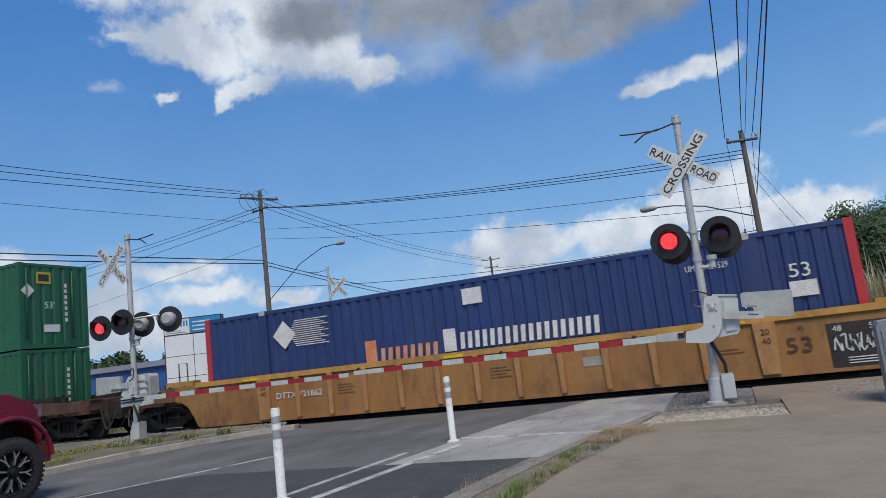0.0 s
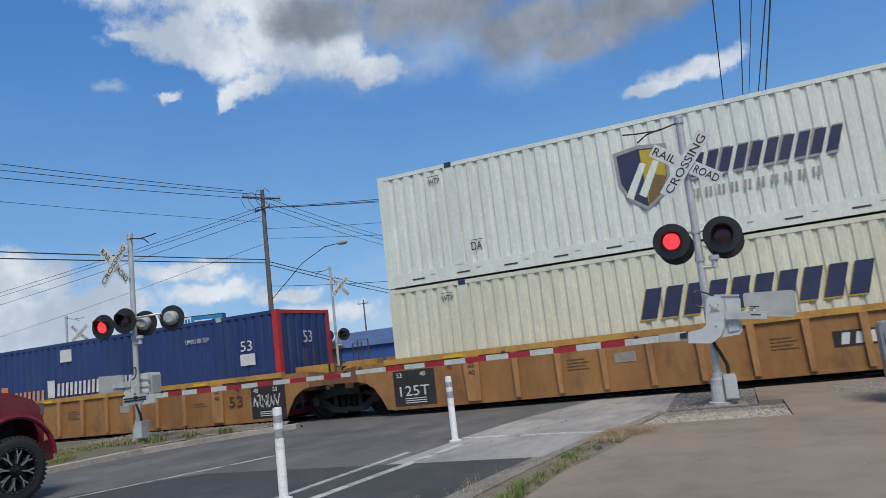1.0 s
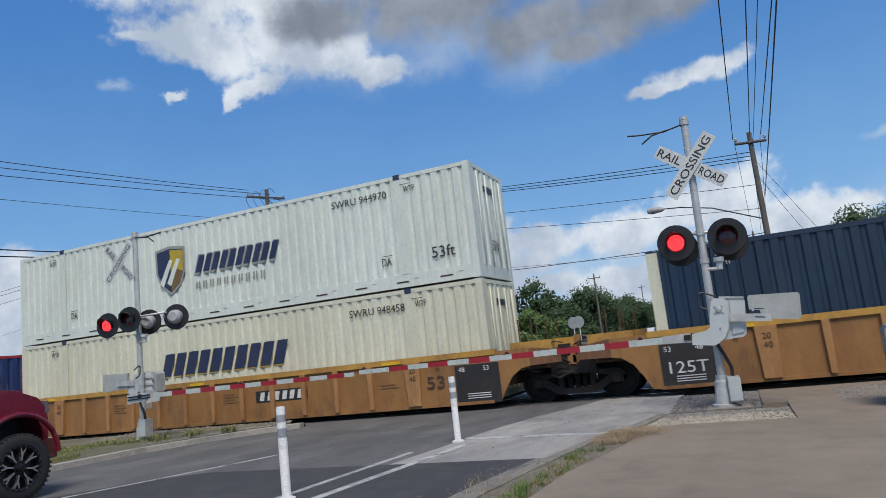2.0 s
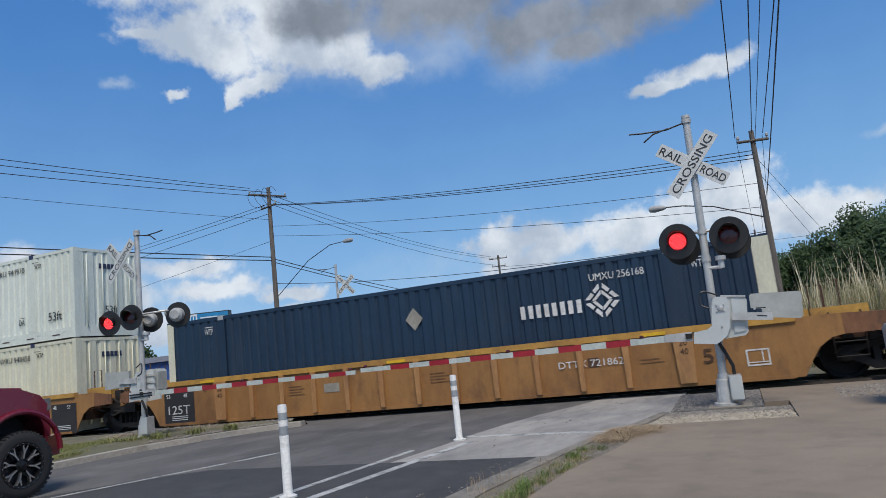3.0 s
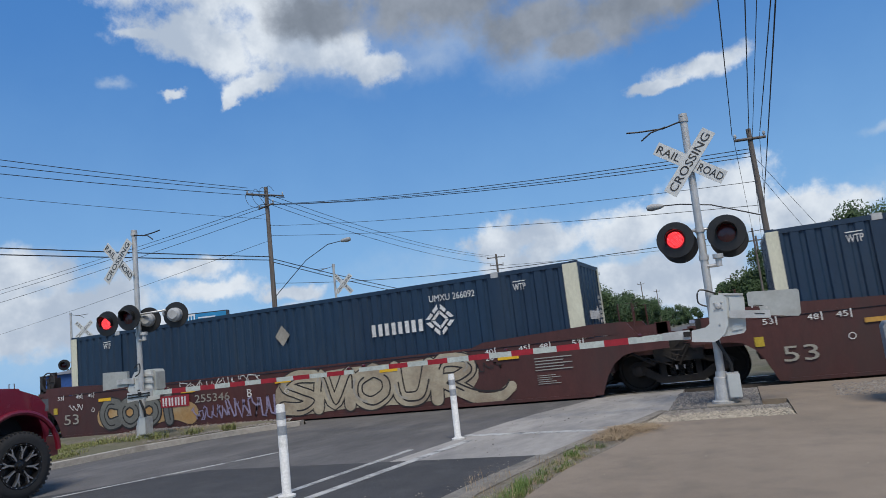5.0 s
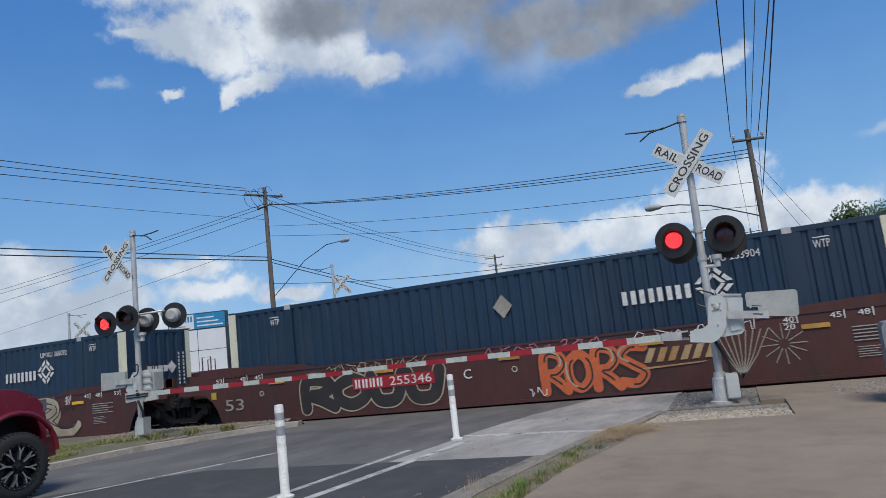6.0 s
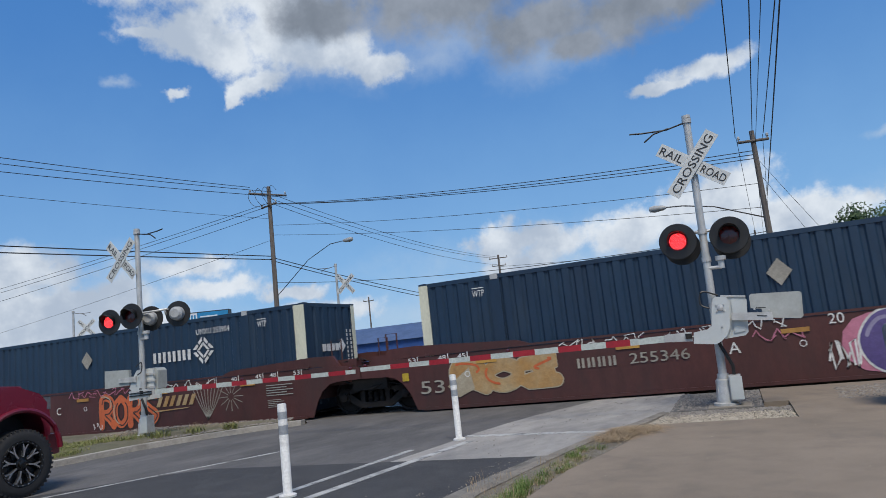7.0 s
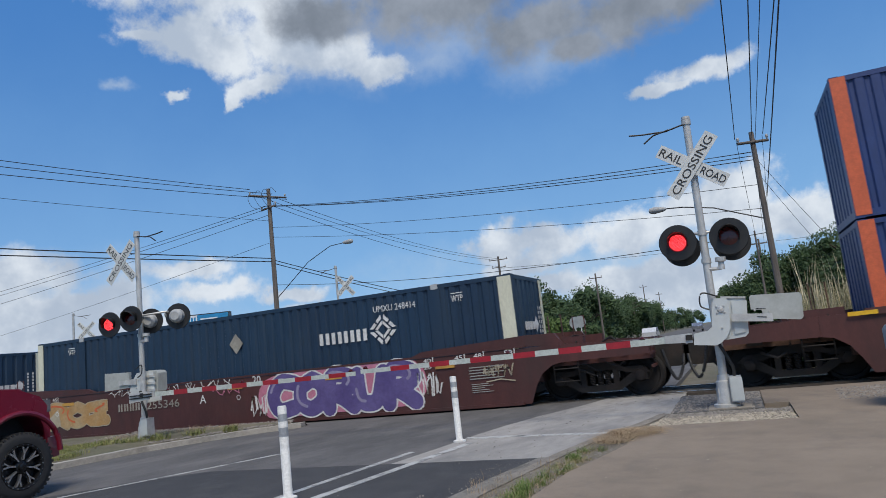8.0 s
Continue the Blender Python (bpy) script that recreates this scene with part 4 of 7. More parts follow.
    word_bars(5.97, 10.37, 1.55 - Z0, 2.19 - Z0, 5, M["logo_gold"], lo, -0.008, 0.2, gap=0.12, weight=0.43)
    word_bars(6.0, 10.4, 1.58 - Z0, 2.22 - Z0, 5, M["logo_navy"], lo, -0.011, 0.2, "dark blue slanted brand block", gap=0.12, weight=0.43)
    word_bars(7.4, 10.3, 4.40 - zu, 4.98 - zu, 5, M["logo_grey"], up, -0.008, 0.18, gap=0.05)
    word_bars(7.45, 10.35, 4.46 - zu, 4.95 - zu, 5, M["logo_navy"], up, -0.011, 0.18, gap=0.14, weight=0.42)
    word_bars(7.45, 10.0, 4.0 - zu, 4.2 - zu, 10, M["logo_grey"], up, -0.009, 0.02, gap=0.45)
    sh = [(5.95, 5.32 - zu), (6.5, 5.40 - zu), (7.1, 5.32 - zu), (7.08, 4.6 - zu), (6.9, 4.2 - zu), (6.52, 3.92 - zu), (6.15, 4.2 - zu), (5.97, 4.6 - zu)]
    plate(sh, -0.008, M["logo_grey"], up, "brand_shield", "grey-edged shield emblem")
    inner = [(6.52 + (x - 6.52) * 0.88, 4.7 - zu + (z - 4.7 + zu) * 0.88) for x, z in sh]
    plate(inner, -0.010, M["logo_navy"], up, "brand_shield")
    plate([(6.52, 5.28 - zu), (7.02, 5.22 - zu), (7.0, 4.62 - zu), (6.86, 4.28 - zu), (6.55, 4.04 - zu)], -0.012, M["logo_gold"], up, "brand_shield")
    plate([(6.55, 4.04 - zu), (6.86, 4.28 - zu), (6.99, 4.6 - zu), (6.62, 4.75 - zu)], -0.014, M["logo_bronze"], up, "brand_shield")
    for dx in (0.0, 0.28):
        plate([(6.1 + dx, 4.3 - zu), (6.24 + dx, 4.2 - zu), (6.62 + dx, 4.95 - zu), (6.5 + dx, 5.0 - zu)], -0.016, M["box_white"], up, "brand_shield")
    for b, dz in ((lo, 0.0), (up, 0.0)):
        lettering("WTP", 1.42, -0.014, 2.42, 0.15, M["sign_black"], b, width=0.3)
        plate(rect(1.42, 1.72, 2.62, 2.635), -0.014, M["sign_black"], b)
        lettering("WTP", 14.35, -0.014, 2.42, 0.15, M["sign_black"], b, width=0.3)
        plate(rect(14.25, 14.55, 2.62, 2.635), -0.014, M["sign_black"], b)
    lettering("DA", 2.35, -0.014, 0.62, 0.2, M["sign_black"], up, width=0.27)
    plate(rect(2.35, 2.65, 0.86, 0.875), -0.014, M["sign_black"], up)
    lettering("DA", 13.55, -0.014, 0.62, 0.2, M["sign_black"], up, width=0.27)
    plate(rect(13.55, 13.85, 0.86, 0.875), -0.014, M["sign_black"], up)
    lettering("53ft", 14.95, -0.014, 0.62, 0.28, M["sign_black"], up, width=0.62)
    lettering("SWRU 944970", 12.2, -0.014, 2.36, 0.19, M["sign_black"], up, width=1.65)
    lettering("SWRU 948458", 12.45, -0.014, 2.36, 0.19, M["sign_black"], lo, width=1.6)
    turn = pose(0, 0, 0, 0, 0, 90)
    for b in (lo, up):
        for k in range(5):
            bm = bmesh.new()
            box(bm, BOX_L - 0.002, BOX_L + 0.004, 0.95 + k * 0.16, 1.08 + k * 0.16, 2.25, 2.42)
            part("brand_block", bm, M["logo_navy"], b)
        for yy in (0.45, 1.05, 1.6, 2.15):
            bm = bmesh.new()
            tube(bm, [(BOX_L + 0.03, yy, 0.3), (BOX_L + 0.03, yy, 2.7)], 0.018, 8)
            part("lock_rod", bm, M["box_white"] if b is up else M["box_cream"], b)
    lettering("53ft", BOX_L + 0.006, 1.15, 0.75, 0.26, M["sign_black"], up, width=0.5, turn=turn)
    for k in range(13):
        xx = 0.7 + k * 1.2
        plate(rect(xx, xx + 0.34, 0.13, 0.165), -0.004, M["mark_brown"], up, "slot")
        plate(rect(xx + 0.5, xx + 0.62, 0.2, 0.215), -0.004, M["logo_grey"], up, "slot")
    # dark blue boxes
    def navy(number, start, mirrored=False):
        b = container("dark navy corrugated container with pale end posts", start, Z0, M["box_navy"])
        plate(rect(-0.002, 0.24, 0.1, BOX_H - 0.05), -0.008, M["box_cream"], b, "post_panel", "pale grey end panel")
        plate(rect(BOX_L - 0.34, BOX_L + 0.0, 0.1, BOX_H - 0.05), -0.008, M["box_cream"], b, "post_panel", "pale grey end panel")
        for yy in (BOX_W - 0.2,):
            bm = bmesh.new()
            box(bm, BOX_L, BOX_L + 0.006, yy, yy + 0.19, 0.1, BOX_H - 0.05)
            part("post_panel", bm, M["box_cream"], b)
        word_bars(10.76, 12.26, 1.74, 2.04, 4, M["mark_white"], b, -0.012, 0.0, gap=0.2)
        # broken double ring in the form of a diamond
        for r0, r1, cut in ((0.30, 0.42, 0.10), (0.15, 0.24, 0.0)):
            for k in range(4):
                a0, a1 = math.pi / 2 * k, math.pi / 2 * (k + 1)
                for u0, u1 in (((cut, 0.5 - cut / 2), (0.5 + cut / 2, 1 - cut)) if cut else ((0.04, 0.96),)):
                    quad = []
                    for r, u in ((r0, u0), (r1, u0), (r1, u1), (r0, u1)):
                        quad.append((12.66 + r * ((1 - u) * math.cos(a0) + u * math.cos(a1)), 1.96 + r * ((1 - u) * math.sin(a0) + u * math.sin(a1))))
                    plate(quad, -0.012, M["mark_white"], b, "brand_block")
        plate(diamond(8.02, 2.08, 0.28, 0.85), -0.014, M["placard"], b, "placard", "dull diamond placard")
        lettering("UMXU " + number, 12.43, -0.014, 2.41, 0.16, M["mark_white"], b, width=1.2)
        for xx in (1.4, 14.6):
            lettering("WTP", xx, -0.014, 2.40, 0.16, M["mark_white"], b, width=0.3)
            plate(rect(xx, xx + 0.3, 2.6, 2.62), -0.014, M["mark_white"], b)
        bm = bmesh.new()
        for k in range(4):
            box(bm, BOX_L, BOX_L + 0.008, 0.75 + k * 0.22, 0.92 + k * 0.22, 1.55, 1.75)
        part("brand_block", bm, M["mark_white"], b)
        bm = bmesh.new()
        prism(bm, diamond(0, 0, 0.2), 0, 0.003)
        o = part("brand_block", bm, M["mark_white"], b)
        o.matrix_local = pose(BOX_L + 0.006, 1.75, 1.68, 0, 0, 90)
        for k in range(9):
            for yy in (2.02, 2.22):
                bm = bmesh.new()
                box(bm, BOX_L, BOX_L + 0.006, yy + 0.02, yy + 0.08, 1.1 + k * 0.12, 1.18 + k * 0.12)
                part("small_print", bm, M["mark_white"], b)
        return b
    navy("256168", s3)
    # the brown three-unit wagon
    b1, b2, b3 = 49.55, 69.6, 89.17
    k1 = well_car(brown, b1, M["well_brown"], M["well_brown"], False, -1.60, 18.0, left_end=True)
    k2 = well_car(brown, b2, M["well_brown"], M["well_brown"], False, None, 17.95)
    k3 = well_car(brown, b3, M["well_brown"], M["well_brown"], False, None, 17.85, right_end=True)
    coupler(k1, -2.4, -1)
    coupler(k3, BOX_L + 2.4, 1)
    navy("266092", b1), navy("253904", b2), navy("248414", b3)
    Y = -0.249
    W, G = M["mark_white"], M["placard"]
    for c in (k1, k2, k3):
        lettering("53", -0.08, Y - 0.016, 0.42, 0.30, G, c, width=0.62)
        for xx, t in ((-0.35, "53"), (0.45, "48"), (0.95, "45"), (13.8, "40"), (14.62, "45"), (15.1, "48"), (15.85, "53")):
            lettering(t, xx, Y - 0.012, 1.18, 0.11, W, c, width=0.2)
            plate(rect(xx + 0.24, xx + 0.262, 1.15, 1.32), Y - 0.012, W, c)
        lettering("20", 13.8, Y - 0.012, 1.04, 0.11, W, c, width=0.2)
        plate(rect(13.78, 14.02, 1.16, 1.172), Y - 0.012, W, c)
        for k in range(5):
            plate(rect(14.95, 15.8 - (k % 2) * 0.2, 0.70 + k * 0.065, 0.722 + k * 0.065), Y - 0.012, M["logo_grey"], c, "small_print")
            plate(rect(14.98, 15.5 - (k % 3) * 0.1, 0.40 + k * 0.045, 0.415 + k * 0.045), Y - 0.012, M["logo_grey"], c, "small_print")
        for xx in (1.4, 4.62, 7.85, 11.0, 14.1):
            plate(rect(xx, xx + 0.5, 1.02, 1.11), Y - 0.02, M["safety_yellow"] if c is k1 else M["well_yellow"], c, "reflector")
        plate(rect(-0.55, -0.38, 0.76, 0.95), Y - 0.012, M["logo_gold"], c, "label_plate", "small yellow plate")
        for xx in (1.15, 8.2):
            for r0 in (0.075, 0.06):
                ring = [(xx + r0 * math.cos(a * 0.524), 0.8 + r0 * math.sin(a * 0.524)) for a in range(13)]
            stroke(ring, 0.008, W, c, Y - 0.012)

    def dust(c, x0, x1, material, seed):
        """Loose outline marks along the top of the side."""
        scribble(x0, x1, 1.12, 1.33, material, c, Y - 0.013, seed, max(3, int((x1 - x0) / 0.35)), 0.011)
    # the first: grey block shapes on ochre, then large pale ones with dark edges
    ribbon(smooth([(1.6, 0.55), (2.2, 0.7), (3.2, 0.5), (4.2, 0.62), (4.9, 0.45)]), 0.3, M["paint_ochre"], k1, Y - 0.001)
    mural(1.5, 4.5, 0.12, 1.16, ("bend", "ring", "ring", "pole"), M["paint_grey"], M["stencil_black"], k1, Y - 0.004, 0.14, core=M["stencil_black"])
    plate(rect(3.85, 4.9, 0.66, 0.98), Y - 0.017, M["gate_red"], k1)
    word_bars(3.92, 4.85, 0.70, 0.93, 4, W, k1, Y - 0.021, gap=0.3)
    lettering("255346", 5.1, Y - 0.012, 0.72, 0.21, G, k1, width=1.22)
    lettering("B", 6.92, Y - 0.012, 0.74, 0.21, W, k1)
    scribble(5.0, 6.3, 0.24, 0.62, M["paint_lilac"], k1, Y - 0.011, 21, 6, 0.022)
    scribble(6.2, 7.8, 0.22, 0.75, M["paint_lilac"], k1, Y - 0.011, 22, 6, 0.026)
    ribbon(smooth([(8.3, 0.62), (10.0, 0.72), (12.0, 0.72), (13.1, 0.85)]), 0.5, M["paint_cream"], k1, Y - 0.001)
    mural(7.95, 13.4, 0.08, 1.34, ("hook", "peak", "ring", "fork", "flag"), M["paint_cream"], M["stencil_black"], k1, Y - 0.004, 0.155, lean=0.12, edge=0.035, shine=M["placard"], core=M["stencil_black"])
    ribbon(smooth([(12.9, 0.5), (13.4, 0.25), (14.0, 0.2), (14.35, 0.42)]), 0.12, M["paint_cream"], k1, Y - 0.012)
    stroke(smooth([(13.0, 0.62), (13.5, 0.4), (14.1, 0.36), (14.32, 0.58)]), 0.02, M["stencil_black"], k1, Y - 0.016)
    dust(k1, 2.6, 4.2, M["paint_cream"], 8)
    dust(k1, 4.6, 7.4, W, 9)
    scribble(13.55, 14.2, 0.8, 1.0, M["stencil_black"], k1, Y - 0.013, 12, 3, 0.014)
    scribble(0.15, 0.7, 0.82, 1.02, W, k1, Y - 0.013, 13, 3, 0.012)
    # the second
    mural(2.4, 6.4, 0.12, 1.18, ("flag", "ring", "fork", "fork"), M["stencil_black"], M["paint_cream"], k2, Y - 0.001, 0.15, edge=0.035)
    plate(rect(3.95, 6.2, 0.66, 0.95), Y - 0.014, M["gate_red"], k2)
    word_bars(4.02, 4.85, 0.70, 0.91, 4, W, k2, Y - 0.018, gap=0.3)
    lettering("255346", 5.0, Y - 0.018, 0.70, 0.21, W, k2, width=1.12)
    lettering("C", 6.95, Y - 0.012, 0.68, 0.22, W, k2)
    mural(8.8, 11.1, 0.08, 1.2, ("flag", "ring", "flag", "hook"), M["paint_orange"], M["stencil_black"], k2, Y - 0.001, 0.105, edge=0.045, shine=M["paint_cream"], core=M["stencil_black"])
    scribble(8.45, 8.85, 0.15, 0.35, W, k2, Y - 0.012, 23, 2, 0.012)
    word_bars(11.05, 12.5, 0.66, 0.95, 3, M["paint_ochre"], k2, Y - 0.012, 0.14, gap=0.2)
    plate([(10.9, 0.56), (12.3, 0.6), (12.2, 0.57), (10.92, 0.52)], Y - 0.012, M["paint_ochre"], k2, "brand_block")
    for k in range(9):
        a = -0.5 + k * 0.14
        stroke([(12.92, 0.2), (12.92 + a * 0.5, 0.6), (12.9 + a * 1.0, 1.12)], 0.011, G, k2, Y - 0.006)
    for k in range(12):
        a = k * 0.53
        stroke([(13.75 + 0.1 * math.cos(a), 0.78 + 0.1 * math.sin(a)), (13.75 + 0.42 * math.cos(a), 0.78 + 0.4 * math.sin(a))], 0.009, G, k2, Y - 0.006)
    dust(k2, 7.6, 10.4, M["paint_pink"], 31)
    dust(k2, 11.0, 13.4, W, 32)
    dust(k2, 3.2, 6.0, M["paint_cream"], 33)
    # the third
    mural(0.75, 3.3, 0.28, 1.16, ("flag", "ring", "step"), M["paint_ochre"], M["paint_cream"], k3, Y - 0.001, 0.15, edge=0.025, shine=M["paint_orange"])
    plate([(0.62, 0.55), (1.2, 0.95), (1.3, 0.45), (0.9, 0.28)], Y - 0.0115, M["paint_cream"], k3, "graffiti")
    word_bars(3.75, 4.66, 0.70, 0.91, 4, G, k3, Y - 0.012, gap=0.3)
    lettering("255346", 4.88, Y - 0.012, 0.70, 0.22, G, k3, width=1.22)
    lettering("A", 6.85, Y - 0.012, 0.72, 0.23, W, k3)
    dust(k3, 3.4, 5.2, W, 61)
    dust(k3, 5.6, 8.0, W, 62)
    scribble(7.4, 8.3, 0.9, 1.15, M["paint_pink"], k3, Y - 0.012, 66, 3, 0.012)
    lettering("20", 8.7, Y - 0.012, 1.12, 0.2, W, k3)
    ribbon(smooth([(9.4, 0.7), (10.6, 0.76), (12.0, 0.76), (13.3, 0.78)]), 0.56, M["paint_pink"], k3, Y - 0.001)
    mural(9.2, 13.5, 0.08, 1.36, ("bend", "ring", "flag", "fork", "flag"), M["paint_purple"], W, k3, Y - 0.004, 0.2, lean=0.1, edge=0.04, shine=M["paint_lilac"])
    scribble(8.6, 9.15, 0.25, 0.8, W, k3, Y - 0.012, 63, 3, 0.018)
    scribble(13.6, 14.2, 0.4, 1.0, W, k3, Y - 0.012, 64, 4, 0.018)
    scribble(15.3, 16.0, 0.72, 1.0, M["paint_cream"], k3, Y - 0.014, 65, 5, 0.016)
    stroke([(15.35, 0.62), (15.7, 0.66), (16.05, 0.6)], 0.014, M["paint_cream"], k3, Y - 0.014)
    # hand brake wheel on the brown wagon's platform
    bm = bmesh.new()
    n = 24
    ring = [(-0.95 + 0.29 * math.cos(2 * math.pi * i / n), -0.1, 1.78 + 0.29 * math.sin(2 * math.pi * i / n)) for i in range(n + 1)]
    tube(bm, ring, 0.02, 6)
    for i in range(5):
        a = 2 * math.pi * i / 5
        tube(bm, [(-0.95, -0.1, 1.78), (-0.95 + 0.29 * math.cos(a), -0.1, 1.78 + 0.29 * math.sin(a))], 0.012, 6)
    box(bm, -1.05, -0.72, -0.08, 0.15, 1.2, 1.9)
    box(bm, -1.62, -1.48, 0.1, 0.2, 1.2, 2.0)
    box(bm, -1.4, -1.2, 0.3, 0.4, 1.2, 2.08)
    box(bm, -1.6, -1.0, 0.1, 0.2, 1.5, 1.58)
    part("brake_wheel", bm, M["stencil_black"], k1, "black hand brake wheel on its housing")
    # last wagon with blue and orange boxes
    e = 112.45
    c = well_car("dark brown well wagon unit under blue and orange containers", e, M["well_brown"], M["well_brown"], True, -1.45, None, left_end=True)
    coupler(c, -2.4, -1)
    for xx in (-0.5, 0.9):
        plate(rect(xx, xx + 0.5, 1.24, 1.32), -0.262 - 0.04, M["safety_yellow"], c, "reflector")
    for z, nm in ((Z0, "lower"), (Z0 + BOX_H + 0.03, "upper")):
        o = container("blue container with orange ends, %s of a stacked pair" % nm, e, z, M["box_blue"])
        plate(rect(0.01, 0.29, 0.05, BOX_H - 0.02), -0.008, M["box_orange"], o, "post_panel", "orange end panel")


train()


# ---- crossing signals ----
def crossbuck(parent, x, y, z, turn, size=1.22, angles=(-36, 51)):
    for k, (ang, word) in enumerate(((angles[0], None), (angles[1], "CROSSING"))):
        m = pose(x, y, z, 0, 0, turn) @ pose(0, -0.02 * k - 0.09, 0, 0, -ang, 0)
        bm = bmesh.new()
        box(bm, -size / 2, size / 2, -0.004, 0.004, -0.115, 0.115)
        blade = part("blade", bm, M["sign_white"], parent, "white reflective crossbuck blade", bevel=0.003)
        blade.matrix_local = m
        words = [("CROSSING", -size * 0.45, size * 0.9)] if word else [("RAIL", -size * 0.47, size * 0.33), ("ROAD", size * 0.135, size * 0.345)]
        for w, x0, width in words:
            lettering(w, x0, -0.008, -0.066, 0.132, M["sign_black"], blade, width=width)


def signal_head(parent, x, y, z, facing, lit, back=False):
    """A round black backing disc with hood and red lens; facing is the turn about z, 0 looks to -y."""
    h = new("signal_head")
    h.parent = parent
    h.matrix_local = pose(x, y, z, 0, 0, facing)
    bm = bmesh.new()
    lathe(bm, [(0, 0.295), (0.012, 0.305), (0.02, 0.30), (0.022, 0.0)], (0, 0, 0), (0, 1, 0), 36)
    part("backing_disc", bm, M["signal_black"], h)
    bm = bmesh.new()
    lathe(bm, [(0.02, 0.17), (0.14, 0.16), (0.2, 0.10), (0.2, 0)], (0, 0, 0), (0, 1, 0), 24)
    part("housing", bm, M["signal_back"] if back else M["signal_black"], h)
    bm = bmesh.new()
    lathe(bm, [(-0.015, 0.0), (-0.013, 0.07), (-0.004, 0.13), (0.0, 0.15)], (0, 0, 0), (0, 1, 0), 28)
    part("lens", bm, M["lens_lit"] if lit else M["lens_dark"], h, "glowing red lens" if lit else "unlit dark red lens")
    if lit:
        # the diodes stand as small bright beads on the lens
        bm = bmesh.new()
        for ring in range(1, 7):
            for k in range(ring * 6):
                a = 2 * math.pi * k / (ring * 6)
                r = ring * 0.021
                lathe(bm, [(0, 0.008), (0.004, 0.006)], (r * math.cos(a), -0.018, r * math.sin(a)), (0, -1, 0), 5)
        part("diodes", bm, M["diode"], h, "ring pattern of red diodes")
    bm = bmesh.new()
    n = 20
    inner, outer = [], []
    for i in range(n + 1):
        a = math.radians(-25 + 230 * i / n)
        inner.append((0.165 * math.cos(a), 0.165 * math.sin(a)))
    d = 0.26
    a_v = [bm.verts.new((x1, 0, z1)) for x1, z1 in inner]
    b_v = [bm.verts.new((x1 * 1.02, -d * (0.35 + 0.65 * max(0, math.sin(math.radians(-25 + 230 * i / n)))), z1 * 1.02)) for i, (x1, z1) in enumerate(inner)]
    for i in range(n):
        bm.faces.new((a_v[i], a_v[i + 1], b_v[i + 1], b_v[i])).smooth = True
    ob = part("hood", bm, M["signal_black"], h)
    mod = ob.modifiers.new("thick", "SOLIDIFY")
    mod.thickness = 0.006
    return h


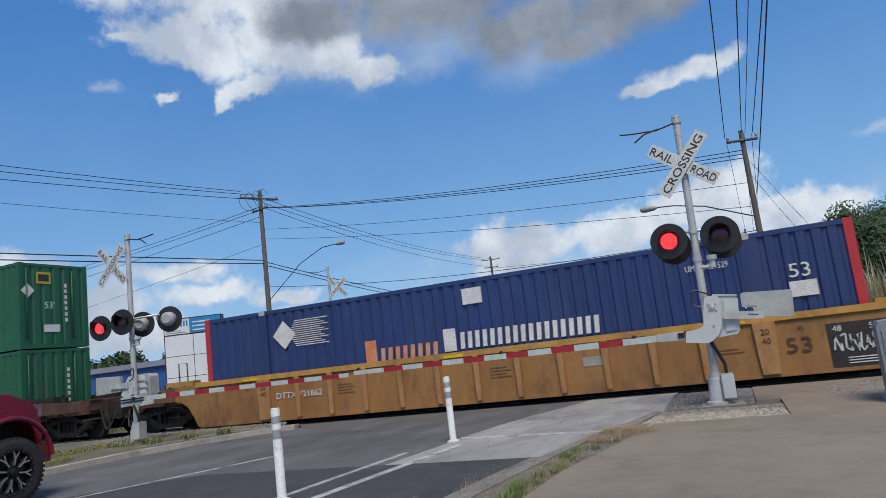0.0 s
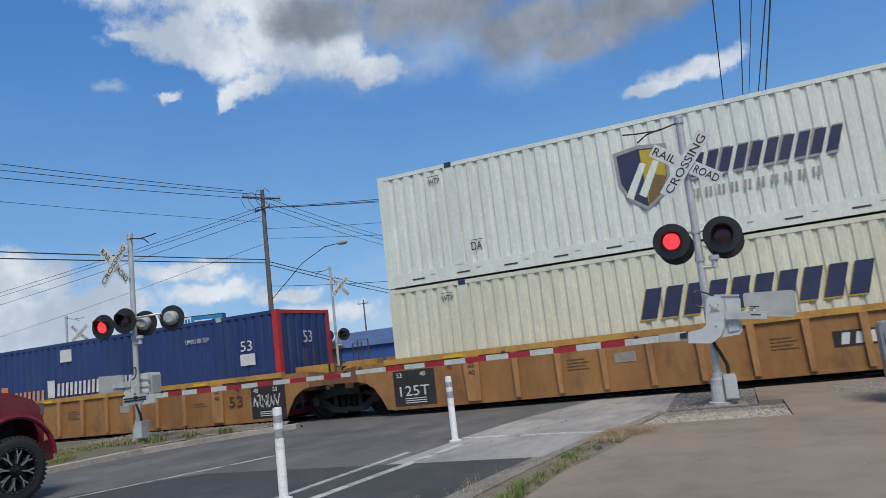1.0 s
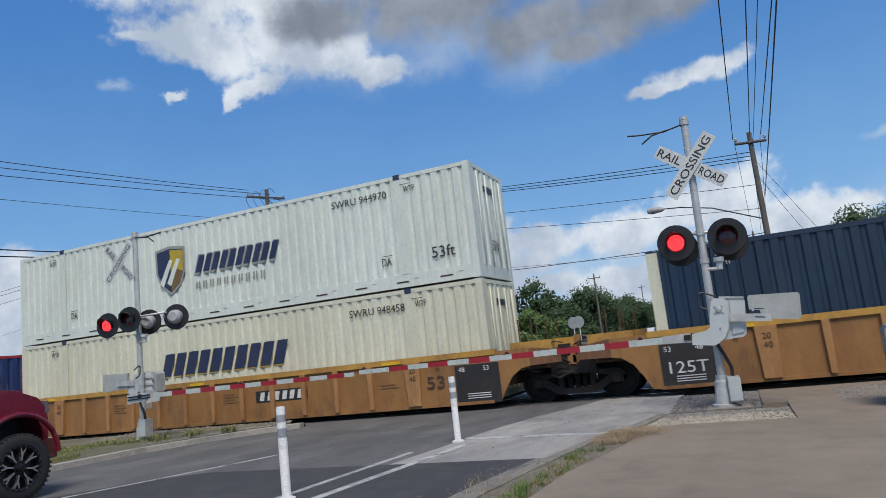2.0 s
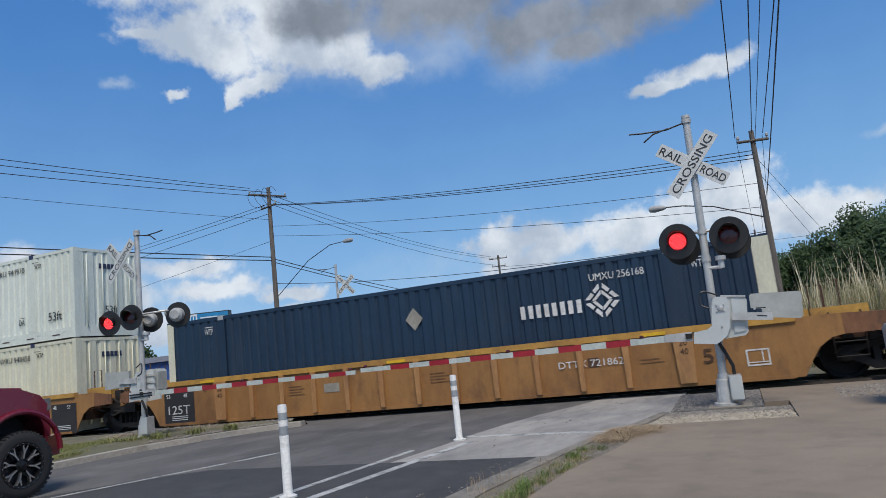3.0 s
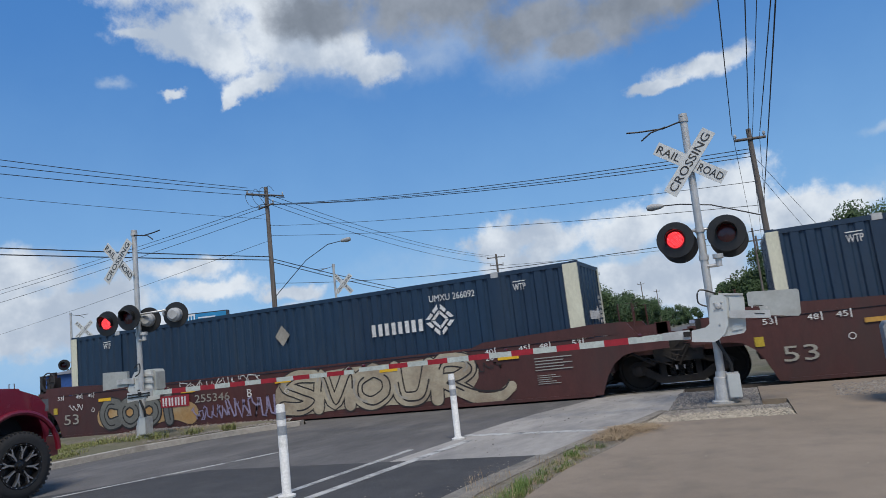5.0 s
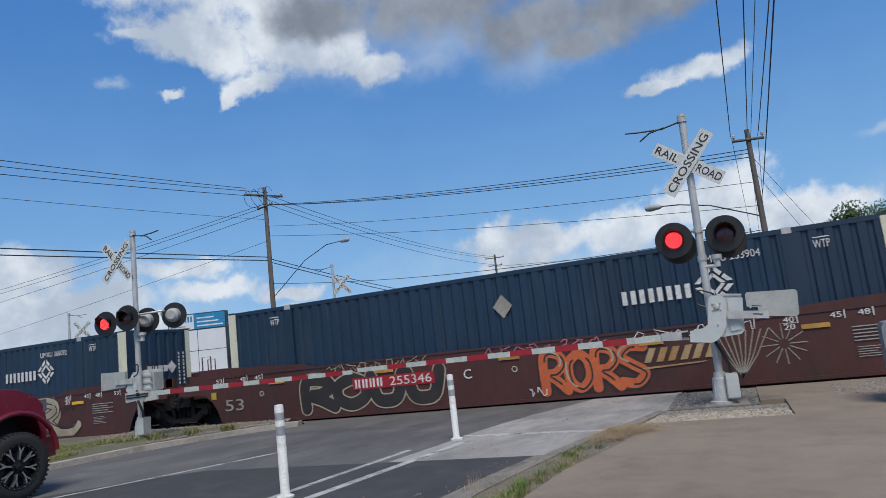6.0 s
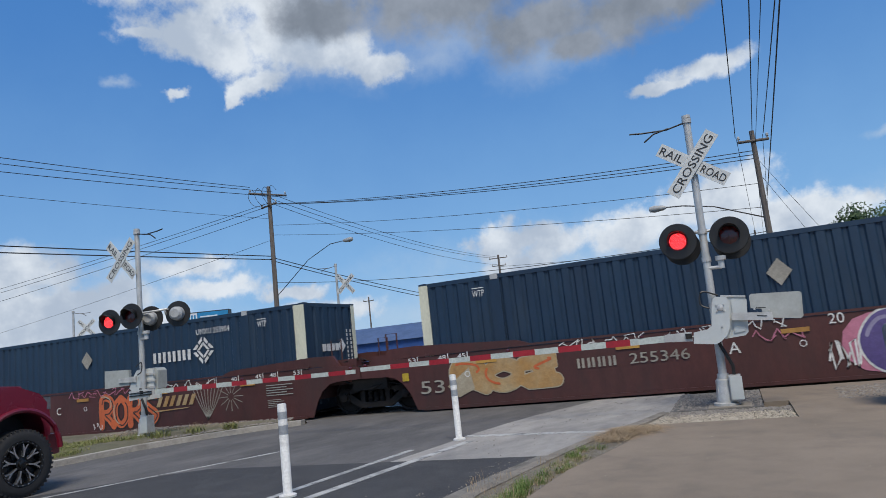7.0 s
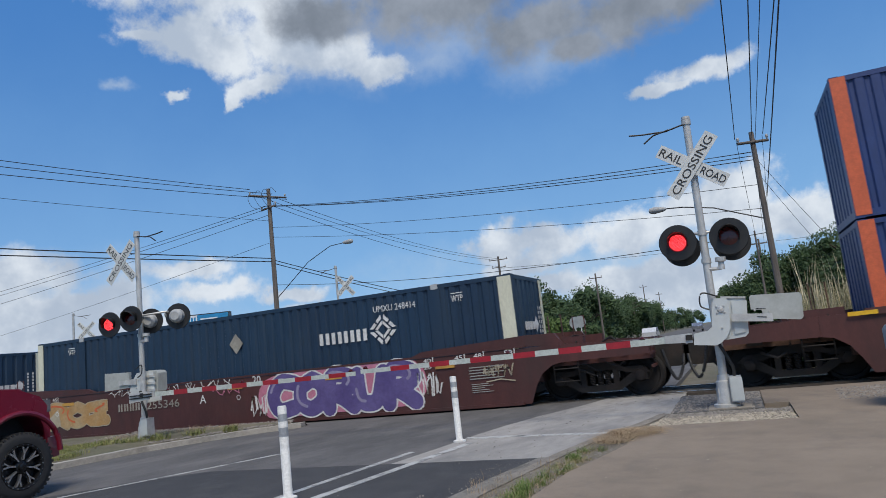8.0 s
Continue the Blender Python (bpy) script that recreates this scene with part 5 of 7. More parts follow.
def gate_signal(label, x, y, z, top, head_z, cb_z, arm_len, arm_side, turn=0, lit_first=True, arm_z=1.25, gate=True, cb_x=0.0, twin=False, cb_turn=0, cb_angles=(-36, 51), rear=False, lean=0.0):
    s = thing("crossing_signal", label, "railway signal", "crossing signals", pose(x, y, z, 0, lean, turn))
    bm = bmesh.new()
    lathe(bm, [(0, 0.066), (top - 0.05, 0.060), (top - 0.05, 0.072), (top, 0.07)], (0, 0, 0.0), (0, 0, 1), 20)
    part("mast", bm, M["galvanised"], s)
    bm = bmesh.new()
    lathe(bm, [(0.0, 0.2), (0.04, 0.2), (0.05, 0.15), (0.40, 0.125), (0.42, 0.10), (0.5, 0.09)], (0, 0, 0.0), (0, 0, 1), 20)
    for k in range(4):
        a = math.pi / 4 + k * math.pi / 2
        box(bm, 0.13 * math.cos(a) - 0.012, 0.13 * math.cos(a) + 0.012, 0.13 * math.sin(a) - 0.012, 0.13 * math.sin(a) + 0.012, 0.03, 0.3)
    part("base", bm, M["galvanised"], s)
    box_part("box_lid", (0.095, 0.275, -0.20, -0.182, 0.10, 0.46), M["silver_paint"], s, bevel=0.008)
    box_part("junction_box", (0.08, 0.26, -0.18, 0.04, 0.08, 0.48), M["galvanised"], s, bevel=0.015)
    bm = bmesh.new()
    tube(bm, [(0.17, -0.08, 0.47), (0.17, -0.1, 0.62), (0.10, -0.12, 0.80), (0.02, -0.12, 0.98), (0.0, -0.08, 1.12)], 0.028, 10)
    part("conduit", bm, M["signal_black"], s)
    for zz in (head_z - 0.35, head_z + 0.12, top - 0.1):
        bm = bmesh.new()
        lathe(bm, [(-0.04, 0.078), (0.04, 0.078)], (0, 0, zz), (0, 0, 1), 18)
        part("clamp", bm, M["galvanised"], s)
    # antenna-like bent rods at the top
    bm = bmesh.new()
    tube(bm, [(0, -0.04, top - 0.12), (-arm_side * -0.35, -0.06, top - 0.2), (-arm_side * -0.75, -0.1, top - 0.19), (-arm_side * -0.95, -0.12, top - 0.17)], 0.014, 6)
    tube(bm, [(arm_side * 0.3, -0.06, top - 0.18), (arm_side * 0.55, -0.1, top - 0.24), (arm_side * 0.72, -0.12, top - 0.36)], 0.014, 6)
    part("top_rods", bm, M["signal_black"], s)
    crossbuck(s, cb_x, -0.02, cb_z, cb_turn, angles=cb_angles)
    # crossarm with heads
    bm = bmesh.new()
    wide = 0.8 if twin else 0.4
    tube(bm, [(-wide - 0.04, -0.02, head_z + 0.12), (wide + 0.1, -0.02, head_z + 0.12)], 0.024, 8)
    for dx in (-wide, wide):
        tube(bm, [(dx, -0.02, head_z + 0.12), (dx, 0.02, head_z)], 0.024, 8)
    part("crossarm", bm, M["galvanised"], s)
    if twin:
        signal_head(s, -0.80, -0.2, head_z, 12, lit_first)
        signal_head(s, 0.02, -0.3, head_z + 0.05, 12, False)
        signal_head(s, 0.12, 0.22, head_z - 0.02, 200, False, True)
        signal_head(s, 0.98, 0.22, head_z, 200, False, True)
    else:
        signal_head(s, -0.40, -0.1, head_z, 0, lit_first)
        signal_head(s, 0.40, -0.1, head_z, 0, False)
        if gate:
            signal_head(s, -0.37, 0.42, head_z - 0.06, 180, False, True)
            signal_head(s, 0.43, 0.42, head_z - 0.06, 180, False, True)
    bm = bmesh.new()
    lathe(bm, [(0, 0.05), (0.12, 0.05), (0.13, 0.085), (0.2, 0.085), (0.2, 0)], (0.22, -0.05, head_z - 0.52), (0, 0, 1), 14)
    tube(bm, [(0.03, -0.03, head_z - 0.5), (0.22, -0.05, head_z - 0.5)], 0.03, 8)
    part("bell", bm, M["galvanised"], s)
    if gate:
        d = arm_side
        # mechanism case, curved arm bracket and counterweight
        # case with a lid, curved arm plate, rivets, counterweight and its slotted bar
        def flat(name, outline, y0, y1, material=M["silver_paint"], bevel=0.01, label=""):
            bm = bmesh.new()
            prism(bm, [(d * u, arm_z + w) for u, w in outline], y0, y1)
            return part(name, bm, material, s, label, bevel)
        if rear:
            flat("arm_plate", [(-0.56, 0.12), (-0.36, 0.46), (-0.30, 0.53), (0.0, 0.55), (0.22, 0.53), (0.24, 0.0), (0.42, -0.05), (0.42, -0.16), (-0.18, -0.20), (-0.30, -0.12)], 0.10, 0.15)
            flat("gate_mechanism", [(0.0, 0.56), (0.26, 0.54), (0.31, 0.48), (0.31, 0.06), (0.24, 0.0), (0.0, 0.02)], 0.16, 0.44, M["weight_grey"], 0.03)
            for w in (0.08, 0.24, 0.40):
                flat("case_rib", [(-0.06, w), (0.30, w - 0.01), (0.30, w + 0.04), (-0.06, w + 0.05)], 0.075, 0.10, M["galvanised"])
            flat("arm_clamp", [(0.02, -0.16), (0.62, -0.10), (0.62, 0.08), (0.02, 0.06)], -0.44, -0.40, M["galvanised"])
            for w in (-0.06, 0.0):
                flat("clamp_bar", [(0.05, w - 0.015), (0.72, w), (0.72, w + 0.03), (0.05, w + 0.015)], -0.46, -0.44, M["signal_black"], 0)
            flat("counterweight", [(-1.38, 0.17), (-0.56, 0.20), (-0.56, 0.57), (-1.36, 0.60)], 0.10, 0.18, M["weight_grey"])
            flat("counterweight_arm", [(-0.86, 0.28), (-0.3, 0.26), (-0.3, 0.40), (-0.86, 0.38)], 0.06, 0.095, M["galvanised"])
            rivets = ((-0.24, 0.44), (-0.24, 0.36), (-0.40, 0.30), (-0.32, 0.18), (-0.80, 0.33), (-0.72, 0.33))
            ry = 0.095
        else:
            flat("gate_mechanism", [(-0.12, -0.08), (-0.17, 0.56), (-0.26, 0.60), (-0.47, 0.56), (-0.51, 0.50), (-0.47, 0.0), (-0.42, -0.05)], -0.36, 0.06, bevel=0.025)
            flat("case_lid", [(-0.27, 0.0), (-0.285, 0.53), (-0.46, 0.50), (-0.43, 0.02)], -0.38, -0.362, bevel=0.012)
            flat("case_rim", [(-0.14, 0.58), (-0.50, 0.54), (-0.50, 0.57), (-0.14, 0.61)], -0.38, 0.08, M["galvanised"], 0.004)
            flat("arm_plate", [(0.35, -0.115), (0.33, 0.06), (0.12, 0.09), (0.05, 0.14), (0.03, 0.30), (-0.02, 0.56), (-0.06, 0.59), (-0.22, 0.57), (-0.25, 0.52), (-0.22, 0.10), (-0.15, -0.04), (-0.05, -0.12), (0.02, -0.15)], -0.44, -0.39)
            flat("counterweight", [(-0.55, 0.36), (-0.70, 0.34), (-0.72, 0.20), (-1.22, 0.14), (-1.26, 0.18), (-1.28, 0.52), (-1.25, 0.55), (-0.58, 0.58), (-0.55, 0.55)], -0.42, -0.35, M["weight_grey"])
            flat("counterweight_arm", [(-0.26, 0.20), (-0.84, 0.15), (-0.84, 0.27), (-0.26, 0.32)], -0.455, -0.425, M["galvanised"], 0.008)
            for w in (0.36, 0.235):
                flat("slot", [(-0.62, w), (-0.76, w - 0.02), (-0.76, w - 0.008), (-0.62, w + 0.012)], -0.462, -0.456, M["signal_black"], 0)
            rivets = ((-0.06, 0.46), (-0.17, 0.46), (-0.06, 0.36), (-0.17, 0.36), (-0.10, 0.12), (-0.60, 0.34), (-0.80, 0.31))
            ry = -0.445
        bm = bmesh.new()
        for u, w in rivets:
            lathe(bm, [(0, 0.016), (0.012, 0.014), (0.014, 0)], (d * u, ry, arm_z + w), (0, -1, 0), 8)
        part("rivets", bm, M["galvanised"], s)
        bm = bmesh.new()
        lathe(bm, [(0, 0.05), (0.02, 0.045), (0.025, 0.02), (0.03, 0)], (-d * 0.115, ry, arm_z + 0.41), (0, -1, 0), 14)
        part("pivot_hub", bm, M["galvanised"], s)
        flat("arm_socket", [(0.36, -0.075), (0.78, -0.06), (0.78, 0.06), (0.36, 0.075)], -0.425, -0.40, M["galvanised"])
        flat("shear_bracket", [(0.36, -0.03), (0.46, -0.03), (0.46, 0.05), (0.36, 0.05)], -0.45, -0.43, M["grime"], 0.006)
        bm = bmesh.new()
        tube(bm, smooth([(-d * 0.1, -0.1, arm_z + 0.62), (d * 0.14, -0.16, arm_z + 0.70), (d * 0.18, -0.2, arm_z + 0.50), (d * 0.05, -0.2, arm_z + 0.42)]), 0.014, 6)
        part("cable_loop", bm, M["signal_black"], s)
        g = new("gate_arm")
        g.parent = s
        g.matrix_local = pose(d * 0.45, -0.38, arm_z, 0, -lean, 0)
        bm = bmesh.new()
        z1 = 0.045
        prism(bm, [(0, -0.055), (d * arm_len, -0.04), (d * arm_len, 0.04), (0, 0.055)], -0.02, 0.02)
        part("bar", bm, M["gate_white"], g, "white reflective bar")
        part_n = int((arm_len - 0.45) / 0.41)
        for i in range(part_n):
            a = 0.48 + i * 0.41
            k0, k1 = 0.056 - 0.014 * a / arm_len, 0.056 - 0.014 * (a + 0.41) / arm_len
            if i % 2:
                plate([(d * a, -k0), (d * (a + 0.40), -k1), (d * (a + 0.40), k1), (d * a, k0)], -0.023, M["gate_red"], g, "red_stripe", "red reflective stripe")
        for a in (0.7, arm_len * 0.5, arm_len - 0.1):
            bm = bmesh.new()
            box(bm, d * a - 0.05, d * a + 0.05, -0.02, 0.03, 0.045, 0.06)
            lathe(bm, [(0, 0.035), (0.025, 0.034), (0.035, 0.02), (0.038, 0)], (d * a, 0.0, 0.06), (0, 0, 1), 12)
            part("gate_lamp", bm, M["lens_dark"], g, "small red gate lamp")
    return s


M["diode"] = surface("diode", (1.0, 0.06, 0.07), (1.0, 0.06, 0.07), 4, 0.3, bump=0, glow=3.2)


# ---- poles and wires ----
def utility_pole(label, x, y, height, lean=0.0, arms=(), lamp=None, r=0.15):
    p = thing("utility_pole", label, "utility pole", "utility poles", pose(x, y, -0.1, 0, lean, 0))
    bm = bmesh.new()
    tube(bm, [(0, 0, height * k / 6) for k in range(7)], r, 14, r * 0.68)
    part("shaft", bm, M["pole_wood"], p)
    for z, half, turn in arms:
        bm = bmesh.new()
        c, s = math.cos(radians(turn)), math.sin(radians(turn))
        tube(bm, [(-half * c, -half * s - 0.1, z), (half * c, half * s - 0.1, z)], 0.055, 6)
        part("cross_arm", bm, M["pole_wood"], p)
        for k in (-1, 1):
            bm = bmesh.new()
            lathe(bm, [(0, 0.02), (0.06, 0.03), (0.08, 0.055), (0.12, 0.05), (0.15, 0.055), (0.19, 0.03), (0.2, 0)], (half * c * k * 0.93, half * s * k * 0.93 - 0.1, z + 0.04), (0, 0, 1), 10)
            part("insulator", bm, M["signal_back"], p)
    if lamp:
        z0, dx, dy, z1 = lamp
        bm = bmesh.new()
        tube(bm, [(0, 0, z0), (dx * 0.5, dy * 0.5, z0 + (z1 - z0) * 0.72), (dx * 0.82, dy * 0.82, z1 - 0.05), (dx, dy, z1)], 0.023, 8)
        part("lamp_bracket", bm, M["cable"], p)
        bm = bmesh.new()
        d = Vector((dx, dy, 0)).normalized()
        lathe(bm, [(0, 0.05), (0.12, 0.10), (0.45, 0.14), (0.62, 0.10), (0.66, 0)], (dx, dy, z1), (d.x, d.y, 0.02), 12)
        part("lamp_head", bm, M["signal_back"], p, "grey cobra street lamp head")
    return p


def jumpers(pole, z, spread):
    """Slack loops of wire between the cross-arms of a pole."""
    for k in range(4):
        bm = bmesh.new()
        a = (k - 1.5) * spread
        tube(bm, smooth([(a, -0.25, z), (a - 0.25, -0.4, z + 0.32), (a - 0.45, -0.45, z - 0.1), (a - 0.2, -0.35, z - 0.65), (a * 0.4, -0.2, z - 0.85)], 5), 0.014, 5)
        part("jumper_wire", bm, M["cable"], pole)


def wire(a, b, sag, r=0.014):
    a, b = Vector(a), Vector(b)
    bm = bmesh.new()
    n = 16
    tube(bm, [a.lerp(b, i / n) - Vector((0, 0, sag * 4 * (i / n) * (1 - i / n))) for i in range(n + 1)], r, 5)
    return tagged(new("overhead_wire", mesh_of("overhead_wire", bm, M["cable"])), "thin black overhead wire between poles", "wire", "overhead wires")


def delineator(x, y, z, h):
    d = thing("delineator_post", "white plastic flexible delineator post with grey bands", "bollard", "delineator posts", pose(x, y, z))
    bm = bmesh.new()
    lathe(bm, [(0, 0.10), (0.02, 0.10), (0.035, 0.06), (0.05, 0.052), (h - 0.02, 0.052), (h, 0.044), (h, 0)], (0, 0, 0), (0, 0, 1), 18)
    part("tube", bm, M["post_white"], d)
    for z0, z1 in ((h - 0.17, h - 0.09), (h - 0.34, h - 0.24)):
        bm = bmesh.new()
        lathe(bm, [(0, 0.0532), (z1 - z0, 0.0532)], (0, 0, z0), (0, 0, 1), 18)
        part("reflective_band", bm, M["post_band"], d, "grey reflective band")
    return d


gate_signal("silver crossing signal mast with crossbuck, red lights and lowered gate", -0.345, -3.2, 0.06, 4.86, 2.72, 3.98, 6.05, -1, arm_z=1.14, lean=1.1, cb_angles=(-35, 52))
gate_signal("silver crossing signal mast on the grassy verge, gate lowered", -13.12, -3.01, 0.16, 4.98, 2.78, 4.26, 5.6, 1, arm_z=1.02, cb_x=-0.43, cb_angles=(-47, 47), twin=True, rear=True)
gate_signal("crossing signal mast across the rails, seen past the train", -18.05, 14.0, -0.1, 6.35, 2.9, 5.28, 5, -1, gate=False, turn=22, lit_first=False, cb_x=0.4, cb_angles=(-47, 47), cb_turn=30)
gate_signal("crossing signal mast far across the rails", -34.3, 12.0, -0.1, 5.9, 3.0, 4.85, 5, 1, gate=False, turn=35, lit_first=False, cb_x=0.7, cb_angles=(-47, 47))
delineator(-4.28, -5.08, 0, 1.02)
delineator(-4.87, -8.75, 0, 1.02)
delineator(-4.9, 9.5, 0, 1.0)

tall = utility_pole("tall weathered wooden utility pole with cross-arm and street lamp", -24.78, 18, 12.4, 0, ((11.9, 1.2, 60), (11.2, 0.8, -20)), (5.6, 4.9, 0.0, 8.25), 0.17)
jumpers(tall, 12.0, 0.5)
utility_pole("wooden utility pole with short cross-arm and street lamp", 1.6, 12, 8.3, 0, ((7.9, 0.55, 15),), (5.0, -3.4, 0.0, 6.0), 0.13)
utility_pole("wooden utility pole far down the street", -24.3, 60, 11.7, 0, ((11.3, 1.1, 10), (10.4, 0.8, 10)), None, 0.17)



# ---- wires ----
def wires():
    PL, PR = (-24.78, 18.0), (1.6, 12.0)
    for dx, dy, z, z2 in ((-0.6, -1.0, 12.2, 13.35), (0.1, 0.2, 12.0, 12.45), (0.6, 1.0, 11.7, 11.7)):
        wire((PL[0] + dx, PL[1] + dy, z), (-37 + dx, -24, z2), 0.6, 0.018)
    for z, z2, dx in ((11.3, 7.45, -0.5), (11.15, 7.3, 0.3), (11.1, 7.15, 0.6)):
        wire((PL[0] + dx, PL[1], z), (PR[0], PR[1], z2), 0.35, 0.016)
    wire((PL[0], PL[1], 9.9), (PR[0], PR[1], 6.2), 0.3, 0.011)
    wire((PL[0], PL[1], 9.3), (PR[0], PR[1], 5.3), 0.25, 0.011)
    wire((PL[0], PL[1], 6.4), (PR[0], PR[1], 4.4), 0.5, 0.014)
    wire((PL[0], PL[1], 10.3), (-37, -24, 11.3), 0.5, 0.011)
    for z, z2 in ((8.0, 8.3), (7.8, 7.8)):
        wire((PL[0], PL[1], z), (-37, -24, z2), 0.2, 0.028)
    for z, z2, dx in ((11.9, 11.3, -0.6), (11.7, 11.25, 0.4), (11.3, 10.4, 0.0)):
        wire((PL[0] + dx, PL[1], z), (-24.3 + dx, 60, z2), 0.7, 0.016)
    for z, z2 in ((7.9, 5.6), (7.7, 5.2)):
        wire((PL[0], PL[1], z), (-24.3, 60, z2), 0.4, 0.026)
    for z, z2, x2 in ((11.3, 10.4, -88), (11.1, 9.8, -90), (10.7, 8.6, -92)):
        wire((PL[0], PL[1], z), (x2, 27, z2), 0.5, 0.016)
    wire((PL[0], PL[1], 9.0), (-95, 34, 6.4), 0.4, 0.012)
    wire((-24.3, 60, 10.2), (30, 66, 9.0), 0.6, 0.018)
    for x1, z1, x2, z2, r in ((1.02, 8.05, -0.1, 9.0, 0.014), (1.62, 8.15, 0.2, 8.8, 0.014), (1.66, 7.7, 0.8, 8.6, 0.009), (1.98, 8.05, 1.2, 8.7, 0.014), (1.74, 5.7, 0.7, 8.9, 0.014)):
        wire((x1, 12, z1), (x2, -42, z2), 0.25, r)
    for x1, z1, x2, z2 in ((1.05, 8.0, 3.3, 7.4), (1.95, 8.0, 4.2, 7.4), (1.6, 7.6, 3.7, 6.6)):
        wire((x1, 12, z1), (x2, 62, z2), 0.5, 0.010)
    for z1, x2, z2 in ((7.2, 6.9, 0.6), (6.6, 6.3, 0.3)):
        wire((1.6, 12, z1), (x2, 20, z2), 0.15, 0.008)


wires()
utility_pole("slender utility pole behind the first", 3.4, 62, 9.4, 0, ((8.9, 0.8, 10),), None, 0.14)
utility_pole("thin steel guy pole beside the track", 1.7, 26, 6.2, 0, (), None, 0.07)
for px, py, ph in ((-13.4, 60, 8.1), (-16.5, 130, 10.5), (-17.5, 118, 7.0), (0.5, 95, 7.5), (-15.5, 150, 9.5), (-42, 60, 9.0)):
    utility_pole("thin pole far down the street", px, py, ph, 0, ((ph - 0.5, 0.7, 5),), None, 0.12)


# ---- road markings and ground cover ----
def road_line(name, pts, width, z=0.006, label="worn white painted road line"):
    bm = bmesh.new()
    left, right = [], []
    for i, (x, y) in enumerate(pts):
        a, b = pts[max(i - 1, 0)], pts[min(i + 1, len(pts) - 1)]
        d = Vector((b[0] - a[0], b[1] - a[1])).normalized()
        left.append((x - d.y * width / 2, y + d.x * width / 2))
        right.append((x + d.y * width / 2, y - d.x * width / 2))
    for i in range(len(pts) - 1):
        slab(bm, [right[i], right[i + 1], left[i + 1], left[i]], -0.01, z)
    return structure(name, bm, M["road_paint"], label, "road marking")


def markings():
    road_line("lane_line", [(-11.6, -14), (-9.75, -9.9), (-9.02, -8.41), (-8.3, -7.0), (-7.74, -5.91), (-7.5, -5.4)], 0.065)
    road_line("lane_line", [(-5.5, -14), (-5.07, -8.79), (-4.79, -6.46), (-4.72, -5.9)], 0.10)
    road_line("lane_line", [(-5.1, -14), (-4.53, -8.83), (-4.19, -6.51), (-4.02, -5.3)], 0.13)
    rng = random.Random(3)
    x = -4.3
    while x < -1.95:
        w = rng.uniform(0.12, 0.34)
        bm = bmesh.new()
        y = -4.75 - (x + 4.3) * 0.11
        n = 5
        top = [(x + w * i / n, y + 0.085 + rng.uniform(-0.03, 0.03) - 0.11 * w * i / n) for i in range(n + 1)]
        bot = [(x + w * i / n, y - 0.085 + rng.uniform(-0.03, 0.03) - 0.11 * w * i / n) for i in range(n + 1)]
        slab(bm, bot + top[::-1], -0.01, 0.006)
        structure("stop_line", bm, M["road_paint"], "broken worn white stop line", "road marking")
        x += w + rng.uniform(-0.02, 0.03)
    for y in (12.0, 20, 30, 42, 56):
        road_line("lane_line", [(-7.6, y), (-7.6, y + 4)], 0.12)
    road_line("lane_line", [(-4.9, 8), (-4.9, 60)], 0.12)


markings()


def stones(name, label, area, z, count, lo, hi, seed, material):
    """Loose stones scattered over a polygonal area, as one heap."""
    rng = random.Random(seed)
    verts, faces = [], []
    xs, ys = [p[0] for p in area], [p[1] for p in area]

    def inside(x, y):
        c = False
        for (x1, y1), (x2, y2) in zip(area, area[1:] + area[:1]):
            if (y1 > y) != (y2 > y) and x < (x2 - x1) * (y - y1) / (y2 - y1) + x1:
                c = not c
        return c
    made = 0
    while made < count:
        x, y = rng.uniform(min(xs), max(xs)), rng.uniform(min(ys), max(ys))
        if not inside(x, y):
            continue
        made += 1
        r = rng.uniform(lo, hi)
        b = len(verts)
        a0 = rng.uniform(0, 6.28)
        for k in range(5):
            a = a0 + k * 1.2566
            verts.append((x + r * rng.uniform(0.7, 1.2) * math.cos(a), y + r * rng.uniform(0.7, 1.2) * math.sin(a), z + rng.uniform(-0.2, 0.25) * r))
        verts.append((x + rng.uniform(-0.3, 0.3) * r, y + rng.uniform(-0.3, 0.3) * r, z + r * rng.uniform(0.5, 0.9)))
        for k in range(5):
            faces.append((b + k, b + (k + 1) % 5, b + 5))
    me = bpy.data.meshes.new(name)
    me.from_pydata(verts, [], faces)
    me.materials.append(material)
    return tagged(new(name, me), label, "stones", kind="stuff")


def islands(name, tones, rough=0.9):
    """A matt surface whose loose pieces differ in tone."""
    m = bpy.data.materials.new(name)
    m.use_nodes = True
    nd = Nodes(m.node_tree)
    g = nd.add("NewGeometry")
    ramp = nd.tree.nodes.new("ShaderNodeValToRGB")
    nd.tree.links.new(g.outputs["Random Per Island"], ramp.inputs[0])
    el = ramp.color_ramp.elements
    for i, c in enumerate(tones):
        e = el[i] if i < 2 else el.new(0.5)
        e.position, e.color = i / (len(tones) - 1), (*c, 1)
    p = nd.add("BsdfPrincipled")
    nd.tree.links.new(ramp.outputs[0], p.inputs["Base Color"])
    p.inputs["Roughness"].default_value = rough
    out = nd.add("OutputMaterial")
    nd.tree.links.new(p.outputs[0], out.inputs[0])
    return m


